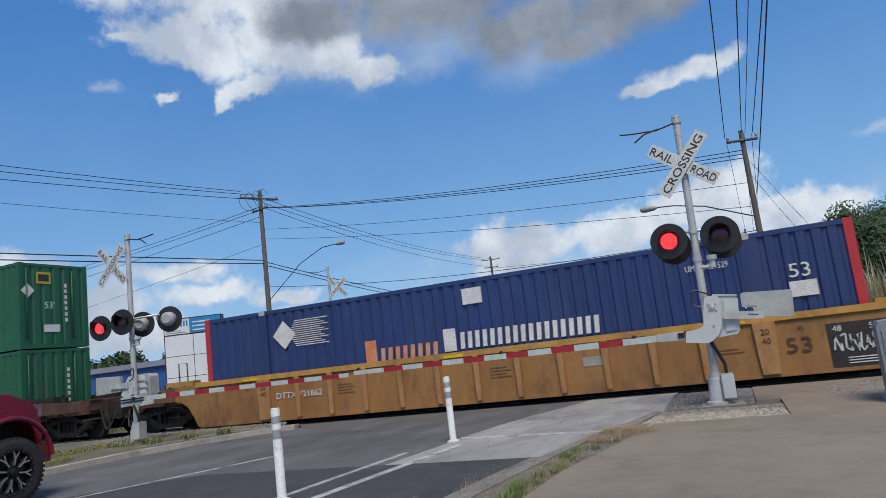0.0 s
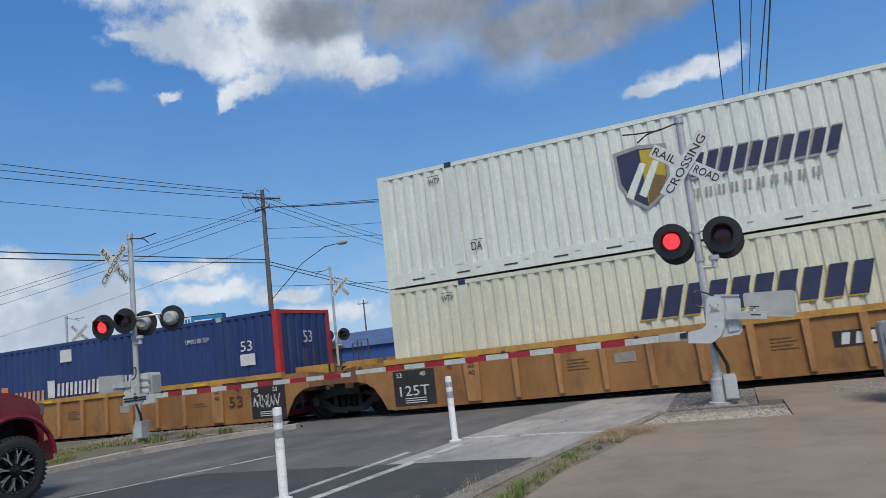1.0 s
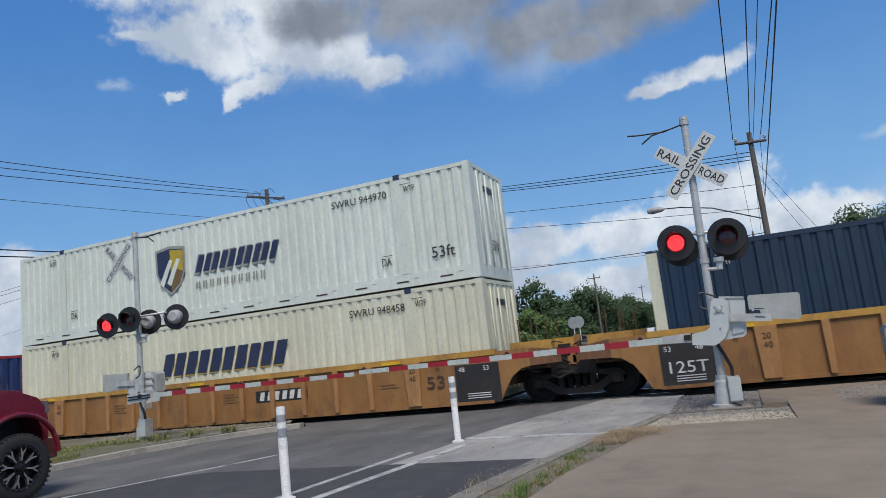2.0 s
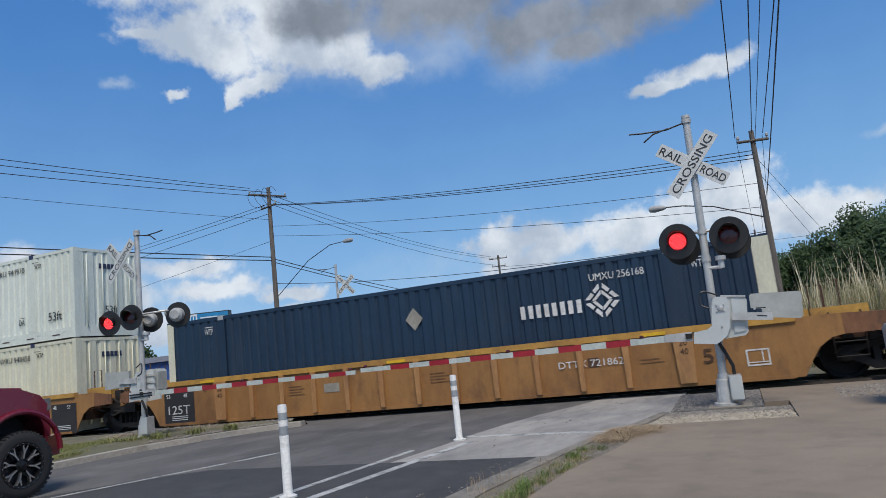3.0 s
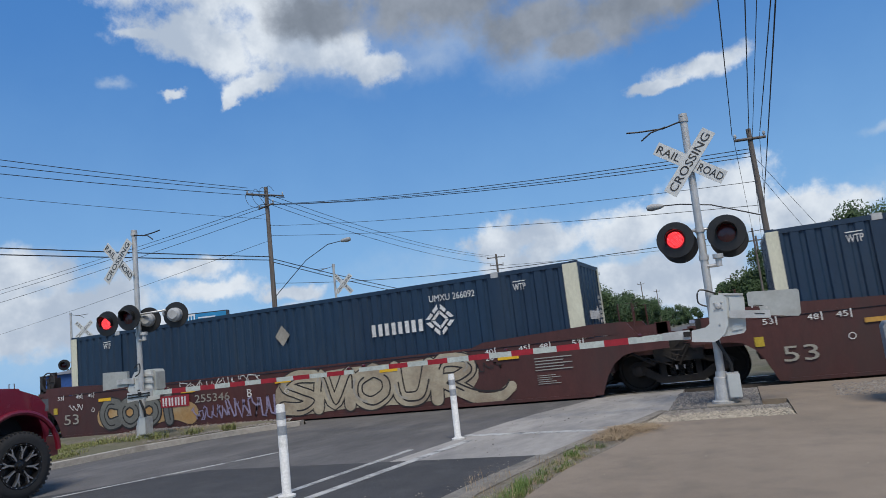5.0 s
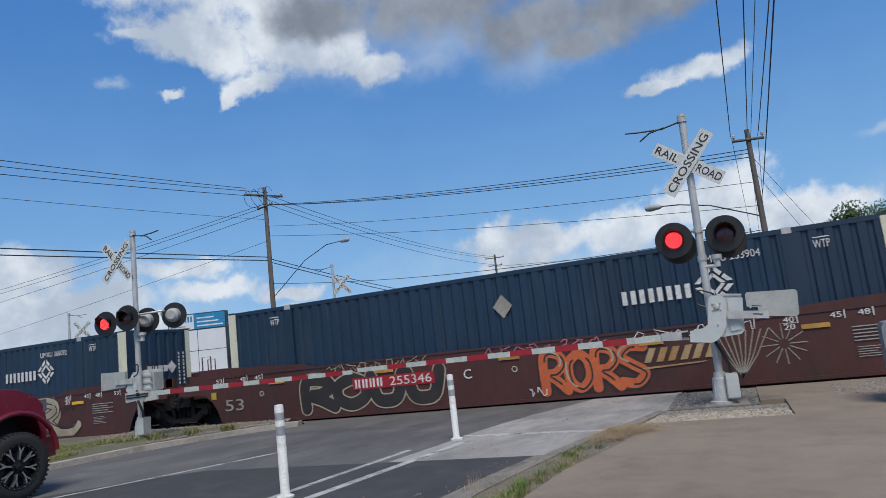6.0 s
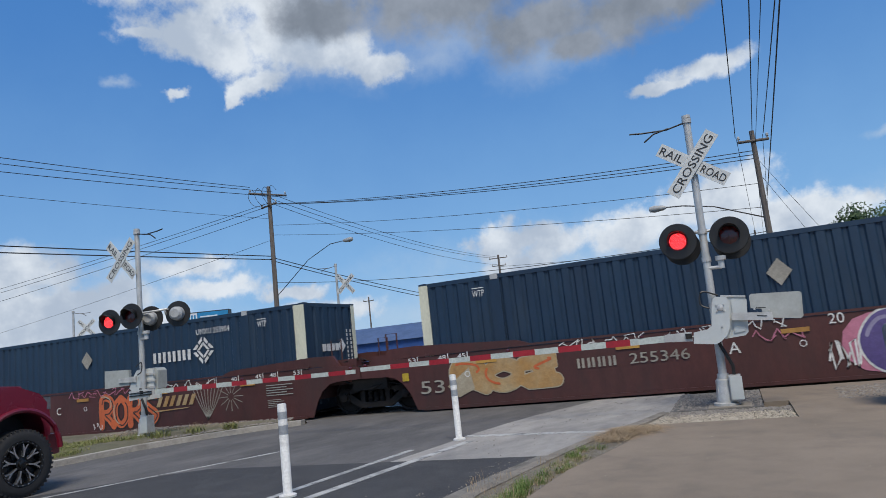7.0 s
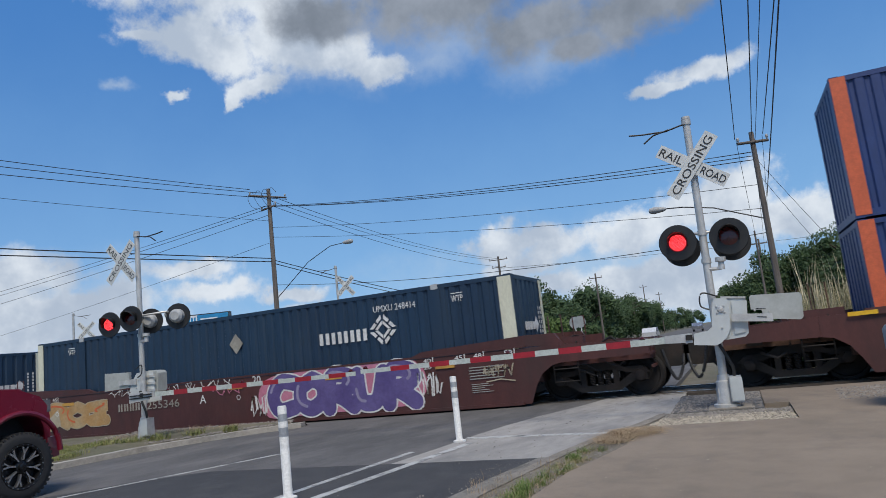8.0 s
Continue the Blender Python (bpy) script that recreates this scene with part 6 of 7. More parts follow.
M["pebbles"] = islands("pebbles", ((0.15, 0.13, 0.10), (0.42, 0.375, 0.30), (0.26, 0.23, 0.18)))
M["dark_stones"] = islands("dark_stones", ((0.10, 0.09, 0.085), (0.26, 0.24, 0.21), (0.17, 0.15, 0.135)))
M["straw"] = islands("straw", ((0.27, 0.19, 0.11), (0.46, 0.36, 0.23), (0.36, 0.25, 0.16)))
M["reed"] = islands("reed", ((0.30, 0.28, 0.14), (0.62, 0.54, 0.36), (0.20, 0.24, 0.08)))
M["reed_pale"] = islands("reed_pale", ((0.58, 0.50, 0.33), (0.78, 0.70, 0.52), (0.66, 0.58, 0.40)))
M["grass"] = islands("grass", ((0.06, 0.13, 0.025), (0.16, 0.22, 0.06), (0.10, 0.17, 0.035)))
M["verge_grass"] = islands("verge_grass", ((0.09, 0.13, 0.03), (0.26, 0.24, 0.10), (0.14, 0.18, 0.05)))


def blades(name, label, spots, count, height, width, seed, material, spread, droop=0.5):
    """Thin bent blades growing from round spots (x, y, z, radius)."""
    rng = random.Random(seed)
    verts, faces = [], []
    for _ in range(count):
        x, y, z, rad = rng.choice(spots)
        a, d = rng.uniform(0, 6.28), rad * math.sqrt(rng.random())
        x, y = x + d * math.cos(a), y + d * math.sin(a)
        h = height * rng.uniform(0.45, 1.1)
        a = rng.uniform(0, 6.28)
        lean = h * spread * rng.random()
        dx, dy = math.cos(a), math.sin(a)
        b = len(verts)
        for t, w in ((0, 1), (0.4, 0.85), (0.75, 0.6), (1, 0.08)):
            px, py = x + dx * lean * t * t, y + dy * lean * t * t
            pz = z + h * (t - droop * spread * t * t * 0.5)
            verts += [(px - dy * width * w / 2, py + dx * width * w / 2, pz), (px + dy * width * w / 2, py - dx * width * w / 2, pz)]
        for k in range(3):
            faces.append((b + 2 * k, b + 2 * k + 1, b + 2 * k + 3, b + 2 * k + 2))
    me = bpy.data.meshes.new(name)
    me.from_pydata(verts, [], faces)
    me.materials.append(material)
    return tagged(new(name, me), label, "grass", kind="stuff")


def ground_cover():
    pad = [(-1.43, -5.01), (0.55, -5.01), (0.55, -3.62), (0.19, -3.57), (-1.2, -3.57), (-1.24, -3.8)]
    bm = bmesh.new()
    slab(bm, pad, -0.3, 0.035)
    structure("gravel_bed", bm, M["soil"], "bed of pale gravel round the signal mast", "gravel")
    stones("gravel", "pale loose gravel round the signal base", [(-1.40, -4.98), (0.54, -4.98), (0.54, -4.1), (-1.28, -4.1)], 0.035, 1900, 0.012, 0.034, 5, M["pebbles"])
    stones("gravel", "dark small gravel behind the signal base", [(-1.3, -4.25), (0.54, -4.25), (0.54, -3.62), (-1.22, -3.62)], 0.033, 1500, 0.012, 0.03, 6, M["dark_stones"])
    stones("gravel", "loose rubble on the broken slab", [(-1.2, -3.5), (0.18, -3.5), (0.18, -0.95), (-1.2, -0.95)], 0.043, 1500, 0.008, 0.03, 16, M["dark_stones"])
    stones("gravel", "patch of pale gravel in the pavement", [(1.25, -3.3), (3.6, -3.3), (3.6, -1.5), (1.38, -1.5)], 0.056, 1500, 0.012, 0.028, 7, M["dark_stones"])
    bm = bmesh.new()
    box(bm, -0.62, 0.02, -3.55, -2.9, -0.2, 0.062)
    structure("signal_footing", bm, M["kerb_dirty"], "square concrete footing under the signal mast", "footing", 0.01)
    stones("litter", "pale chips scattered on the pavement", [(-1.8, -12), (2.5, -12), (1.5, -5), (-1.4, -5)], 0.061, 60, 0.005, 0.012, 8, M["pebbles"])
    stones("litter", "crumbs of gravel on the road beside the kerb", [(-3.6, -12), (-2.32, -12), (-2.32, -6.9), (-3.0, -7.2)], 0.011, 420, 0.004, 0.013, 9, M["dark_stones"])
    stones("litter", "small chips and scraps on the apron", [(-4.2, -6.6), (-2.2, -6.6), (-1.3, -3), (-1.3, -0.2), (-3.2, -0.2), (-4.2, -4)], 0.001, 90, 0.006, 0.02, 31, M["dark_stones"])
    stones("litter", "few chips and scraps on the road", [(-5, -10), (-2.4, -10), (-2.4, -3), (-5, -3)], 0.003, 40, 0.006, 0.016, 10, M["dark_stones"])
    stones("litter", "dry soil crumbs along the kerb", [(-2.55, -11), (-1.98, -11), (-1.85, -8.2), (-1.48, -6.5), (-1.4, -5.1), (-1.8, -5.5), (-2.3, -8.0)], 0.034, 1800, 0.005, 0.018, 11, M["dark_stones"])
    stones("verge_stones", "brown stones and soil crumbs on the verge", [(-16, -2.3), (-13.2, -3.6), (-12.3, -3.7), (-11.2, -2.3), (-10.2, -1.4), (-10.6, -0.6), (-16, -0.6)], 0.12, 3000, 0.012, 0.045, 13, M["dark_stones"])
    for x0, x1 in ((-60, -13.4), (2.3, 22)):
        stones("ballast_stones", "grey crushed stone beside the rails", [(x0, -0.9), (x1, -0.9), (x1, 0.45), (x0, 0.45)], -0.1, 5000, 0.025, 0.06, 12, M["dark_stones"])
    blades("dry_grass", "dry straw-coloured grass clump at the kerb", [(-1.55, -5.7, 0.04, 0.30), (-1.7, -6.1, 0.04, 0.22), (-1.42, -5.5, 0.04, 0.28), (-1.6, -5.8, 0.08, 0.16)], 4200, 0.24, 0.005, 1, M["straw"], 2.1, 0.9)
    edge = []
    rng = random.Random(41)
    for k in range(90):
        u = rng.random() ** 0.8
        y = -6.6 - 3.2 * u
        x = -1.62 - 0.13 * (-6.6 - y) - 0.26 * rng.random() ** 1.6 - 0.08
        edge.append((x, y, 0.034, 0.05 + 0.05 * rng.random()))
    blades("grass", "green grass tufts along the kerb", edge[:26], 1000, 0.12, 0.005, 2, M["grass"], 1.2)
    blades("grass", "faded thin grass between kerb and pavement", edge, 1500, 0.09, 0.004, 22, M["verge_grass"], 1.3)
    blades("dry_grass", "dead flattened grass at the pavement edge", edge, 900, 0.1, 0.004, 23, M["straw"], 1.9, 1.0)
    stones("litter", "dirt and crumbs washed onto the kerb", [(-2.75, -11), (-2.2, -11), (-2.0, -7.6), (-1.5, -5.1), (-1.3, -4.0), (-1.6, -4.5), (-2.2, -6.8), (-2.6, -9)], 0.05, 1200, 0.004, 0.013, 24, M["dark_stones"])
    blades("dry_grass", "thin dry weeds growing from the gutter", [(-2.45, -8.3, 0.03, 0.2), (-2.5, -8.9, 0.03, 0.2), (-2.65, -8.4, 0.01, 0.2), (-2.15, -7.6, 0.035, 0.15), (-2.2, -9.4, 0.035, 0.2)], 110, 0.17, 0.004, 3, M["straw"], 0.9)
    spots = [(-13.0 - 3.5 * random.random(), -7.4 + 4.2 * random.random(), 0.12, 0.4) for _ in range(70)]
    blades("grass", "short patchy grass on the verge", spots, 26000, 0.10, 0.010, 4, M["verge_grass"], 0.8)
    blades("weeds", "leafy green weeds round the signal base", [(-13.0, -3.5, 0.12, 0.3), (-12.5, -3.2, 0.12, 0.25), (-11.3, -2.2, 0.1, 0.18), (-13.6, -3.7, 0.13, 0.3), (-12.0, -2.6, 0.1, 0.25)], 900, 0.24, 0.012, 5, M["verge_grass"], 1.1)
    blades("dry_grass", "dry straw weeds beside the rails", [(-14.5, -2.2, 0.1, 0.6), (-13.2, -1.6, 0.1, 0.6), (-12.0, -1.6, 0.08, 0.5)], 700, 0.2, 0.008, 15, M["straw"], 1.4)
    spots = [(-12 - 30 * random.random(), 3.6 + 5 * random.random(), -0.12, 1.0) for _ in range(60)]
    blades("grass", "rough grass beyond the rails", spots, 6000, 0.35, 0.03, 6, M["verge_grass"], 0.7)
    spots = [(1.9 + 3.6 * random.random(), 5.6 + 1.6 * random.random(), -0.12, 0.35) for _ in range(26)]
    blades("reeds", "tall dry pale reeds beyond the rails", spots, 3600, 2.5, 0.016, 7, M["reed"], 0.42)
    blades("reeds", "pale feathery reed stalks above the rest", spots, 300, 3.2, 0.024, 17, M["reed_pale"], 0.28)
    spots = [(5.0 + 20 * random.random(), 5.5 + 3 * random.random(), -0.12, 0.5) for _ in range(40)]
    blades("reeds", "tall dry pale reeds along the track", spots, 4500, 2.35, 0.016, 8, M["reed"], 0.3)
    spots = [(1.5 + 12 * random.random(), 6 + 5 * random.random(), -0.12, 0.6) for _ in range(40)]
    blades("grass", "green undergrowth among the reeds", spots, 5000, 1.5, 0.035, 9, M["verge_grass"], 0.6)


ground_cover()


def sleepers():
    bm = bmesh.new()
    box(bm, -0.11, 0.11, 0.0, 2.6, -0.3, -0.165)
    me = mesh_of("sleeper", bm, M["tie"])
    bed = bpy.data.objects["ballast_bed"]
    for k in range(150):
        x = -13.8 - k * 0.5 if k < 90 else 2.6 + (k - 90) * 0.5
        o = new("sleeper", me)
        o.parent = bed
        o.location = (x, 0.0, 0.062)


sleepers()


# ---- trees ----
def leaf_material(name, a, b, c):
    return islands(name, (a, b, c), 0.7)


M["leaf_dark"] = leaf_material("leaf_dark", (0.02, 0.046, 0.014), (0.042, 0.08, 0.024), (0.03, 0.062, 0.018))
M["leaf_light"] = leaf_material("leaf_light", (0.045, 0.09, 0.02), (0.11, 0.17, 0.04), (0.07, 0.125, 0.03))
M["bark"] = surface("bark", (0.12, 0.095, 0.075), (0.08, 0.065, 0.05), 4, 0.95, bump=0.6, grain=25)


def tree(x, y, h, w, leaves, seed, label, size=0.3, count=2600, low=0.12):
    rng = random.Random(seed)
    t = thing("tree", label, "tree", "trees", pose(x, y, -0.12))
    bm = bmesh.new()
    tube(bm, [(0, 0, 0), (0.05 * h * 0.2, 0, h * 0.2), (0.03 * h, 0.02 * h, h * 0.45), (0.02 * h, 0.0, h * 0.75)], 0.035 * h, 9, 0.01 * h)
    for k in range(6):
        a = k * 1.05 + rng.uniform(-0.3, 0.3)
        z0 = h * rng.uniform(0.22, 0.5)
        tube(bm, [(0.01 * h, 0, z0), (w * 0.22 * math.cos(a), w * 0.22 * math.sin(a), z0 + h * 0.14), (w * 0.4 * math.cos(a), w * 0.4 * math.sin(a), z0 + h * 0.2)], 0.016 * h, 6, 0.004 * h)
    part("trunk", bm, M["bark"], t)
    clumps = []
    for _ in range(46):
        a, r = rng.uniform(0, 6.28), w / 2 * math.sqrt(rng.random()) * 0.95
        u = r / (w / 2)
        top = h * (1 - 0.42 * u * u)
        bot = h * (low + 0.2 * u)
        clumps.append((r * math.cos(a), r * math.sin(a), rng.uniform(bot, top * 0.94), h * rng.uniform(0.11, 0.2)))
    verts, faces = [], []
    for _ in range(count):
        cx, cy, cz, cr = rng.choice(clumps)
        d = Vector((rng.gauss(0, 1), rng.gauss(0, 1), rng.gauss(0, 0.8))).normalized() * cr * (0.45 + 0.6 * rng.random() ** 0.8)
        p = Vector((cx, cy, cz)) + d
        u = Vector((rng.gauss(0, 1), rng.gauss(0, 1), rng.gauss(0, 1))).normalized()
        v = u.orthogonal().normalized()
        s = size * rng.uniform(0.5, 1.1)
        b = len(verts)
        verts += [p - u * s, p + v * s * 0.7, p + u * s, p - v * s * 0.7]
        faces.append((b, b + 1, b + 2, b + 3))
    # opaque core added inside each clump to block light through the leaves
    for cx, cy, cz, cr in clumps:
        b = len(verts)
        for lat, rr in ((-0.95, 0.3), (-0.45, 0.9), (0.3, 0.95), (0.9, 0.42)):
            for k in range(7):
                a = 2 * math.pi * (k + lat) / 7
                q = cr * 0.5 * rng.uniform(0.8, 1.15)
                verts.append(Vector((cx + q * rr * math.cos(a), cy + q * rr * math.sin(a), cz + q * lat)))
        for j in range(3):
            for k in range(7):
                faces.append((b + j * 7 + k, b + j * 7 + (k + 1) % 7, b + (j + 1) * 7 + (k + 1) % 7, b + (j + 1) * 7 + k))
        faces.append(tuple(b + 21 + k for k in range(7)))
    me = bpy.data.meshes.new("crown")
    me.from_pydata(verts, [], faces)
    me.materials.append(leaves)
    o = new("crown", me)
    o.parent = t
    return t


D, Lt = M["leaf_dark"], M["leaf_light"]
for i, (x, y, h, w) in enumerate(((1.6, 58, 6.2, 6), (3.2, 52, 6.6, 6), (5.2, 55, 8.4, 7.5), (9.8, 50, 9.9, 9), (15.5, 46, 10.0, 10), (22, 44, 9.5, 10), (4, 75, 7.6, 8), (0.8, 100, 7.5, 8), (31, 42, 9, 10))):
    tree(x, y, h, w, D, 100 + i, "dense dark green tree beyond the track", 0.15, 30000, 0.01)
for i, (x, y, h, w) in enumerate(((-22.5, 66, 8.6, 9), (-19.5, 80, 9.0, 10), (-21, 98, 9.6, 11), (-20, 118, 9.2, 11), (-21, 145, 8.8, 12), (-20, 178, 8.2, 12), (-18, 215, 7.5, 12), (-16, 260, 7.0, 12), (6, 150, 7, 12), (-2, 420, 12, 24))):
    tree(x, y, h, w, D, 200 + i, "dark green broadleaf tree far down the street", 0.2, 9000, 0.02)
for i, (x, y, h, w) in enumerate(((-18.0, 50, 4.6, 5.5), (-21.5, 52, 5.4, 6), (-25.5, 56, 7.2, 7), (-30.5, 62, 6.0, 7))):
    tree(x, y, h, w, Lt, 300 + i, "light green bushy tree behind the crossing", 0.17, 6500, 0.03)
for i, (x, y, h, w) in enumerate(((-70, 47, 6.8, 9), (-62, 50, 5.6, 8), (-78, 52, 6.0, 9), (-31, 56, 5.2, 5), (-88, 60, 7, 10))):
    tree(x, y, h, w, D, 400 + i, "dark green tree behind the low buildings", 0.26, 5000, 0.03)


# ---- buildings and the sign ----
M["wall_blue"] = surface("wall_blue", (0.035, 0.10, 0.33), (0.03, 0.085, 0.28), 0.6, 0.55, bump=0.08, stain=(0.06, 0.10, 0.22), stain_amount=0.5)
M["roof_blue"] = surface("roof_blue", (0.075, 0.12, 0.24), (0.06, 0.10, 0.2), 0.6, 0.5, bump=0.08)
M["roof_grey"] = surface("roof_grey", (0.17, 0.17, 0.18), (0.13, 0.13, 0.14), 0.6, 0.7, bump=0.1)
M["shed_brown"] = surface("shed_brown", (0.16, 0.085, 0.07), (0.12, 0.065, 0.055), 0.8, 0.7, bump=0.15)
M["sign_panel"] = surface("sign_panel", (0.72, 0.74, 0.78), (0.68, 0.70, 0.74), 0.8, 0.4, bump=0.0, mottle=0.15, speck=0.1)
M["sign_blue"] = surface("sign_blue", (0.03, 0.26, 0.52), (0.025, 0.22, 0.46), 0.8, 0.4, bump=0.02)
M["dark_metal"] = surface("dark_metal", (0.05, 0.055, 0.06), (0.035, 0.04, 0.045), 2, 0.5, 0.3, bump=0.05)
M["glass_dark"] = surface("glass_dark", (0.02, 0.025, 0.03), (0.025, 0.03, 0.035), 1, 0.06, bump=0, coat=0.5)


def low_building(label, x0, x1, y0, y1, h, wall, roof, ridge=0.9, windows=3):
    b = thing("low_building", label, "building", "low buildings", pose((x0 + x1) / 2, (y0 + y1) / 2, -0.12))
    hx, hy = (x1 - x0) / 2, (y1 - y0) / 2
    box_part("wall", (-hx, hx, -hy, hy, 0, h), wall, b)
    bm = bmesh.new()
    o = [(-hy - 0.3, h + 0.003), (hy + 0.3, h + 0.003), (0, h + ridge)]
    prism(bm, o, -hx - 0.3, hx + 0.3)
    bmesh.ops.transform(bm, matrix=pose(0, 0, 0, 0, 0, 90), verts=bm.verts)
    part("roof", bm, roof, b)
    for k in range(windows):
        cx = -hx + (k + 0.7) * 2 * hx / windows
        bm = bmesh.new()
        box(bm, cx - 0.6, cx + 0.6, -hy - 0.03, -hy + 0.05, 1.1, 2.2)
        w = part("window", bm, M["glass_dark"], b)
        bm = bmesh.new()
        for a in ((cx - 0.68, cx - 0.6, 1.05, 2.28), (cx + 0.6, cx + 0.68, 1.05, 2.28), (cx - 0.6, cx + 0.6, 2.2, 2.28), (cx - 0.6, cx + 0.6, 1.02, 1.1)):
            box(bm, a[0], a[1], -hy - 0.05, -hy + 0.02, a[2], a[3])
        part("window_frame", bm, M["sign_white"], w)
    return b


low_building("long low bright blue building with grey roof", -62, -42, 31, 40, 3.2, M["wall_blue"], M["roof_grey"], 0.7, 0)
low_building("low blue building with blue metal roof", -39, -27.5, 45, 54, 2.9, M["wall_blue"], M["roof_blue"], 1.7, 0)
low_building("small brown corrugated shed beside the sign", -33, -28.2, 26, 31, 2.6, M["shed_brown"], M["shed_brown"], 0.9, 0)
low_building("low pale building down the street", -32, -24, 84, 94, 3.0, M["box_cream"], M["roof_grey"], 1.0, 3)


def panel_sign():
    s = thing("panel_sign", "tall white tenant sign with blue header and empty panels", "sign", "", pose(-34.3, 22.0, -0.12, 0, 0, 24))
    h = 1.95
    box_part("cabinet", (-h - 0.07, h + 0.07, 0.0, 0.55, -0.05, 5.95), M["dark_metal"], s, bevel=0.03)
    for k in range(3):
        for j in range(2):
            x = -h + j * (h + 0.01)
            box_part("panel", (x, x + h - 0.03, -0.03, 0.002, 0.45 + k * 1.45, 1.86 + k * 1.45), M["sign_panel"], s, bevel=0.01)
    box_part("header", (-0.2, h, -0.035, 0.002, 4.85, 5.88), M["sign_blue"], s, "blue header panel")
    box_part("header", (-h, -0.22, -0.035, 0.002, 4.85, 5.88), M["sign_panel"], s)
    for k in range(8):
        plate(rect(-1.85 + k * 0.2, -1.72 + k * 0.2, 5.35, 5.75), -0.045, M["sign_blue"], s, "small_print")
    for k in range(3):
        plate(rect(0.0, 1.8 - 0.3 * k, 5.0 + k * 0.27, 5.09 + k * 0.27), -0.045, M["sign_panel"], s, "small_print")
        plate(rect(-1.85, -0.5 - 0.3 * k, 4.92 + k * 0.13, 4.98 + k * 0.13), -0.045, M["logo_grey"], s, "small_print")
    return s


panel_sign()


def cabinet():
    c = thing("equipment_cabinet", "grey metal equipment cabinet on the pavement", "cabinet", "", pose(1.79, -4.6, 0.06, 0, 0, -6))
    bm = bmesh.new()
    o = [(0.0, 0.0), (1.2, 0.0), (1.2, 1.06), (0.5, 1.10), (0.04, 1.06), (0.0, 1.0)]
    prism(bm, o, 0.0, 0.75)
    part("body", bm, M["cabinet_grey"], c, bevel=0.02)
    box_part("door", (0.05, 0.6, -0.018, -0.001, 0.1, 0.95), M["cabinet_grey"], c, bevel=0.006)
    box_part("latch", (0.10, 0.14, -0.04, -0.018, 0.45, 0.62), M["dark_metal"], c, bevel=0.006)
    box_part("plinth", (-0.05, 1.25, -0.05, 0.8, -0.02, 0.03), M["kerb"], c, bevel=0.01)
    plate(rect(0.2, 0.45, 0.62, 0.82), -0.022, M["placard"], c, "label_plate")


M["cabinet_grey"] = surface("cabinet_grey", (0.24, 0.26, 0.28), (0.20, 0.22, 0.24), 1.5, 0.5, 0.1, bump=0.05, stain=(0.13, 0.13, 0.13), stain_amount=0.4)
cabinet()


def round_sign(x, y, z, label):
    s = thing("round_sign", label, "road sign", "round signs", pose(x, y, -0.12, 0, 0, -18))
    bm = bmesh.new()
    tube(bm, [(0, 0, 0), (0, 0, z + 0.3)], 0.03, 8)
    part("post", bm, M["galvanised"], s)
    bm = bmesh.new()
    lathe(bm, [(0, 0.0), (0, 0.35), (0.006, 0.35), (0.006, 0)], (0, -0.04, z), (0, 1, 0), 28)
    part("disc", bm, M["weight_grey"], s, "bare grey back of a round sign")


round_sign(-8.75, 25.0, 2.35, "round road sign seen from its bare back")
round_sign(-8.2, 24.0, 2.35, "round road sign on a thin steel post")


# ---- vehicles ----
M["car_red"] = surface("car_red", (0.17, 0.008, 0.022), (0.145, 0.007, 0.019), 1.0, 0.3, 0.0, bump=0.0, coat=0.5, mottle=0.1)
M["car_white"] = surface("car_white", (0.6, 0.61, 0.62), (0.56, 0.57, 0.58), 1.0, 0.25, bump=0.0, coat=0.6)
M["car_silver"] = surface("car_silver", (0.3, 0.31, 0.33), (0.28, 0.29, 0.31), 1.0, 0.25, 0.5, bump=0.0, coat=0.6)
M["tyre"] = surface("tyre", (0.018, 0.018, 0.019), (0.025, 0.025, 0.026), 6.0, 0.8, bump=0.3, grain=40)
M["rim_black"] = surface("rim_black", (0.012, 0.012, 0.013), (0.016, 0.016, 0.017), 3.0, 0.25, 0.3, bump=0.0)
M["rim_bright"] = surface("rim_bright", (0.62, 0.62, 0.63), (0.55, 0.55, 0.56), 3.0, 0.25, 0.9, bump=0.0)
M["headlight"] = surface("headlight", (0.2, 0.21, 0.23), (0.12, 0.13, 0.14), 6.0, 0.12, 0.2, bump=0.0, coat=0.8)
M["plastic_black"] = surface("plastic_black", (0.02, 0.02, 0.021), (0.03, 0.03, 0.03), 4.0, 0.6, bump=0.1)


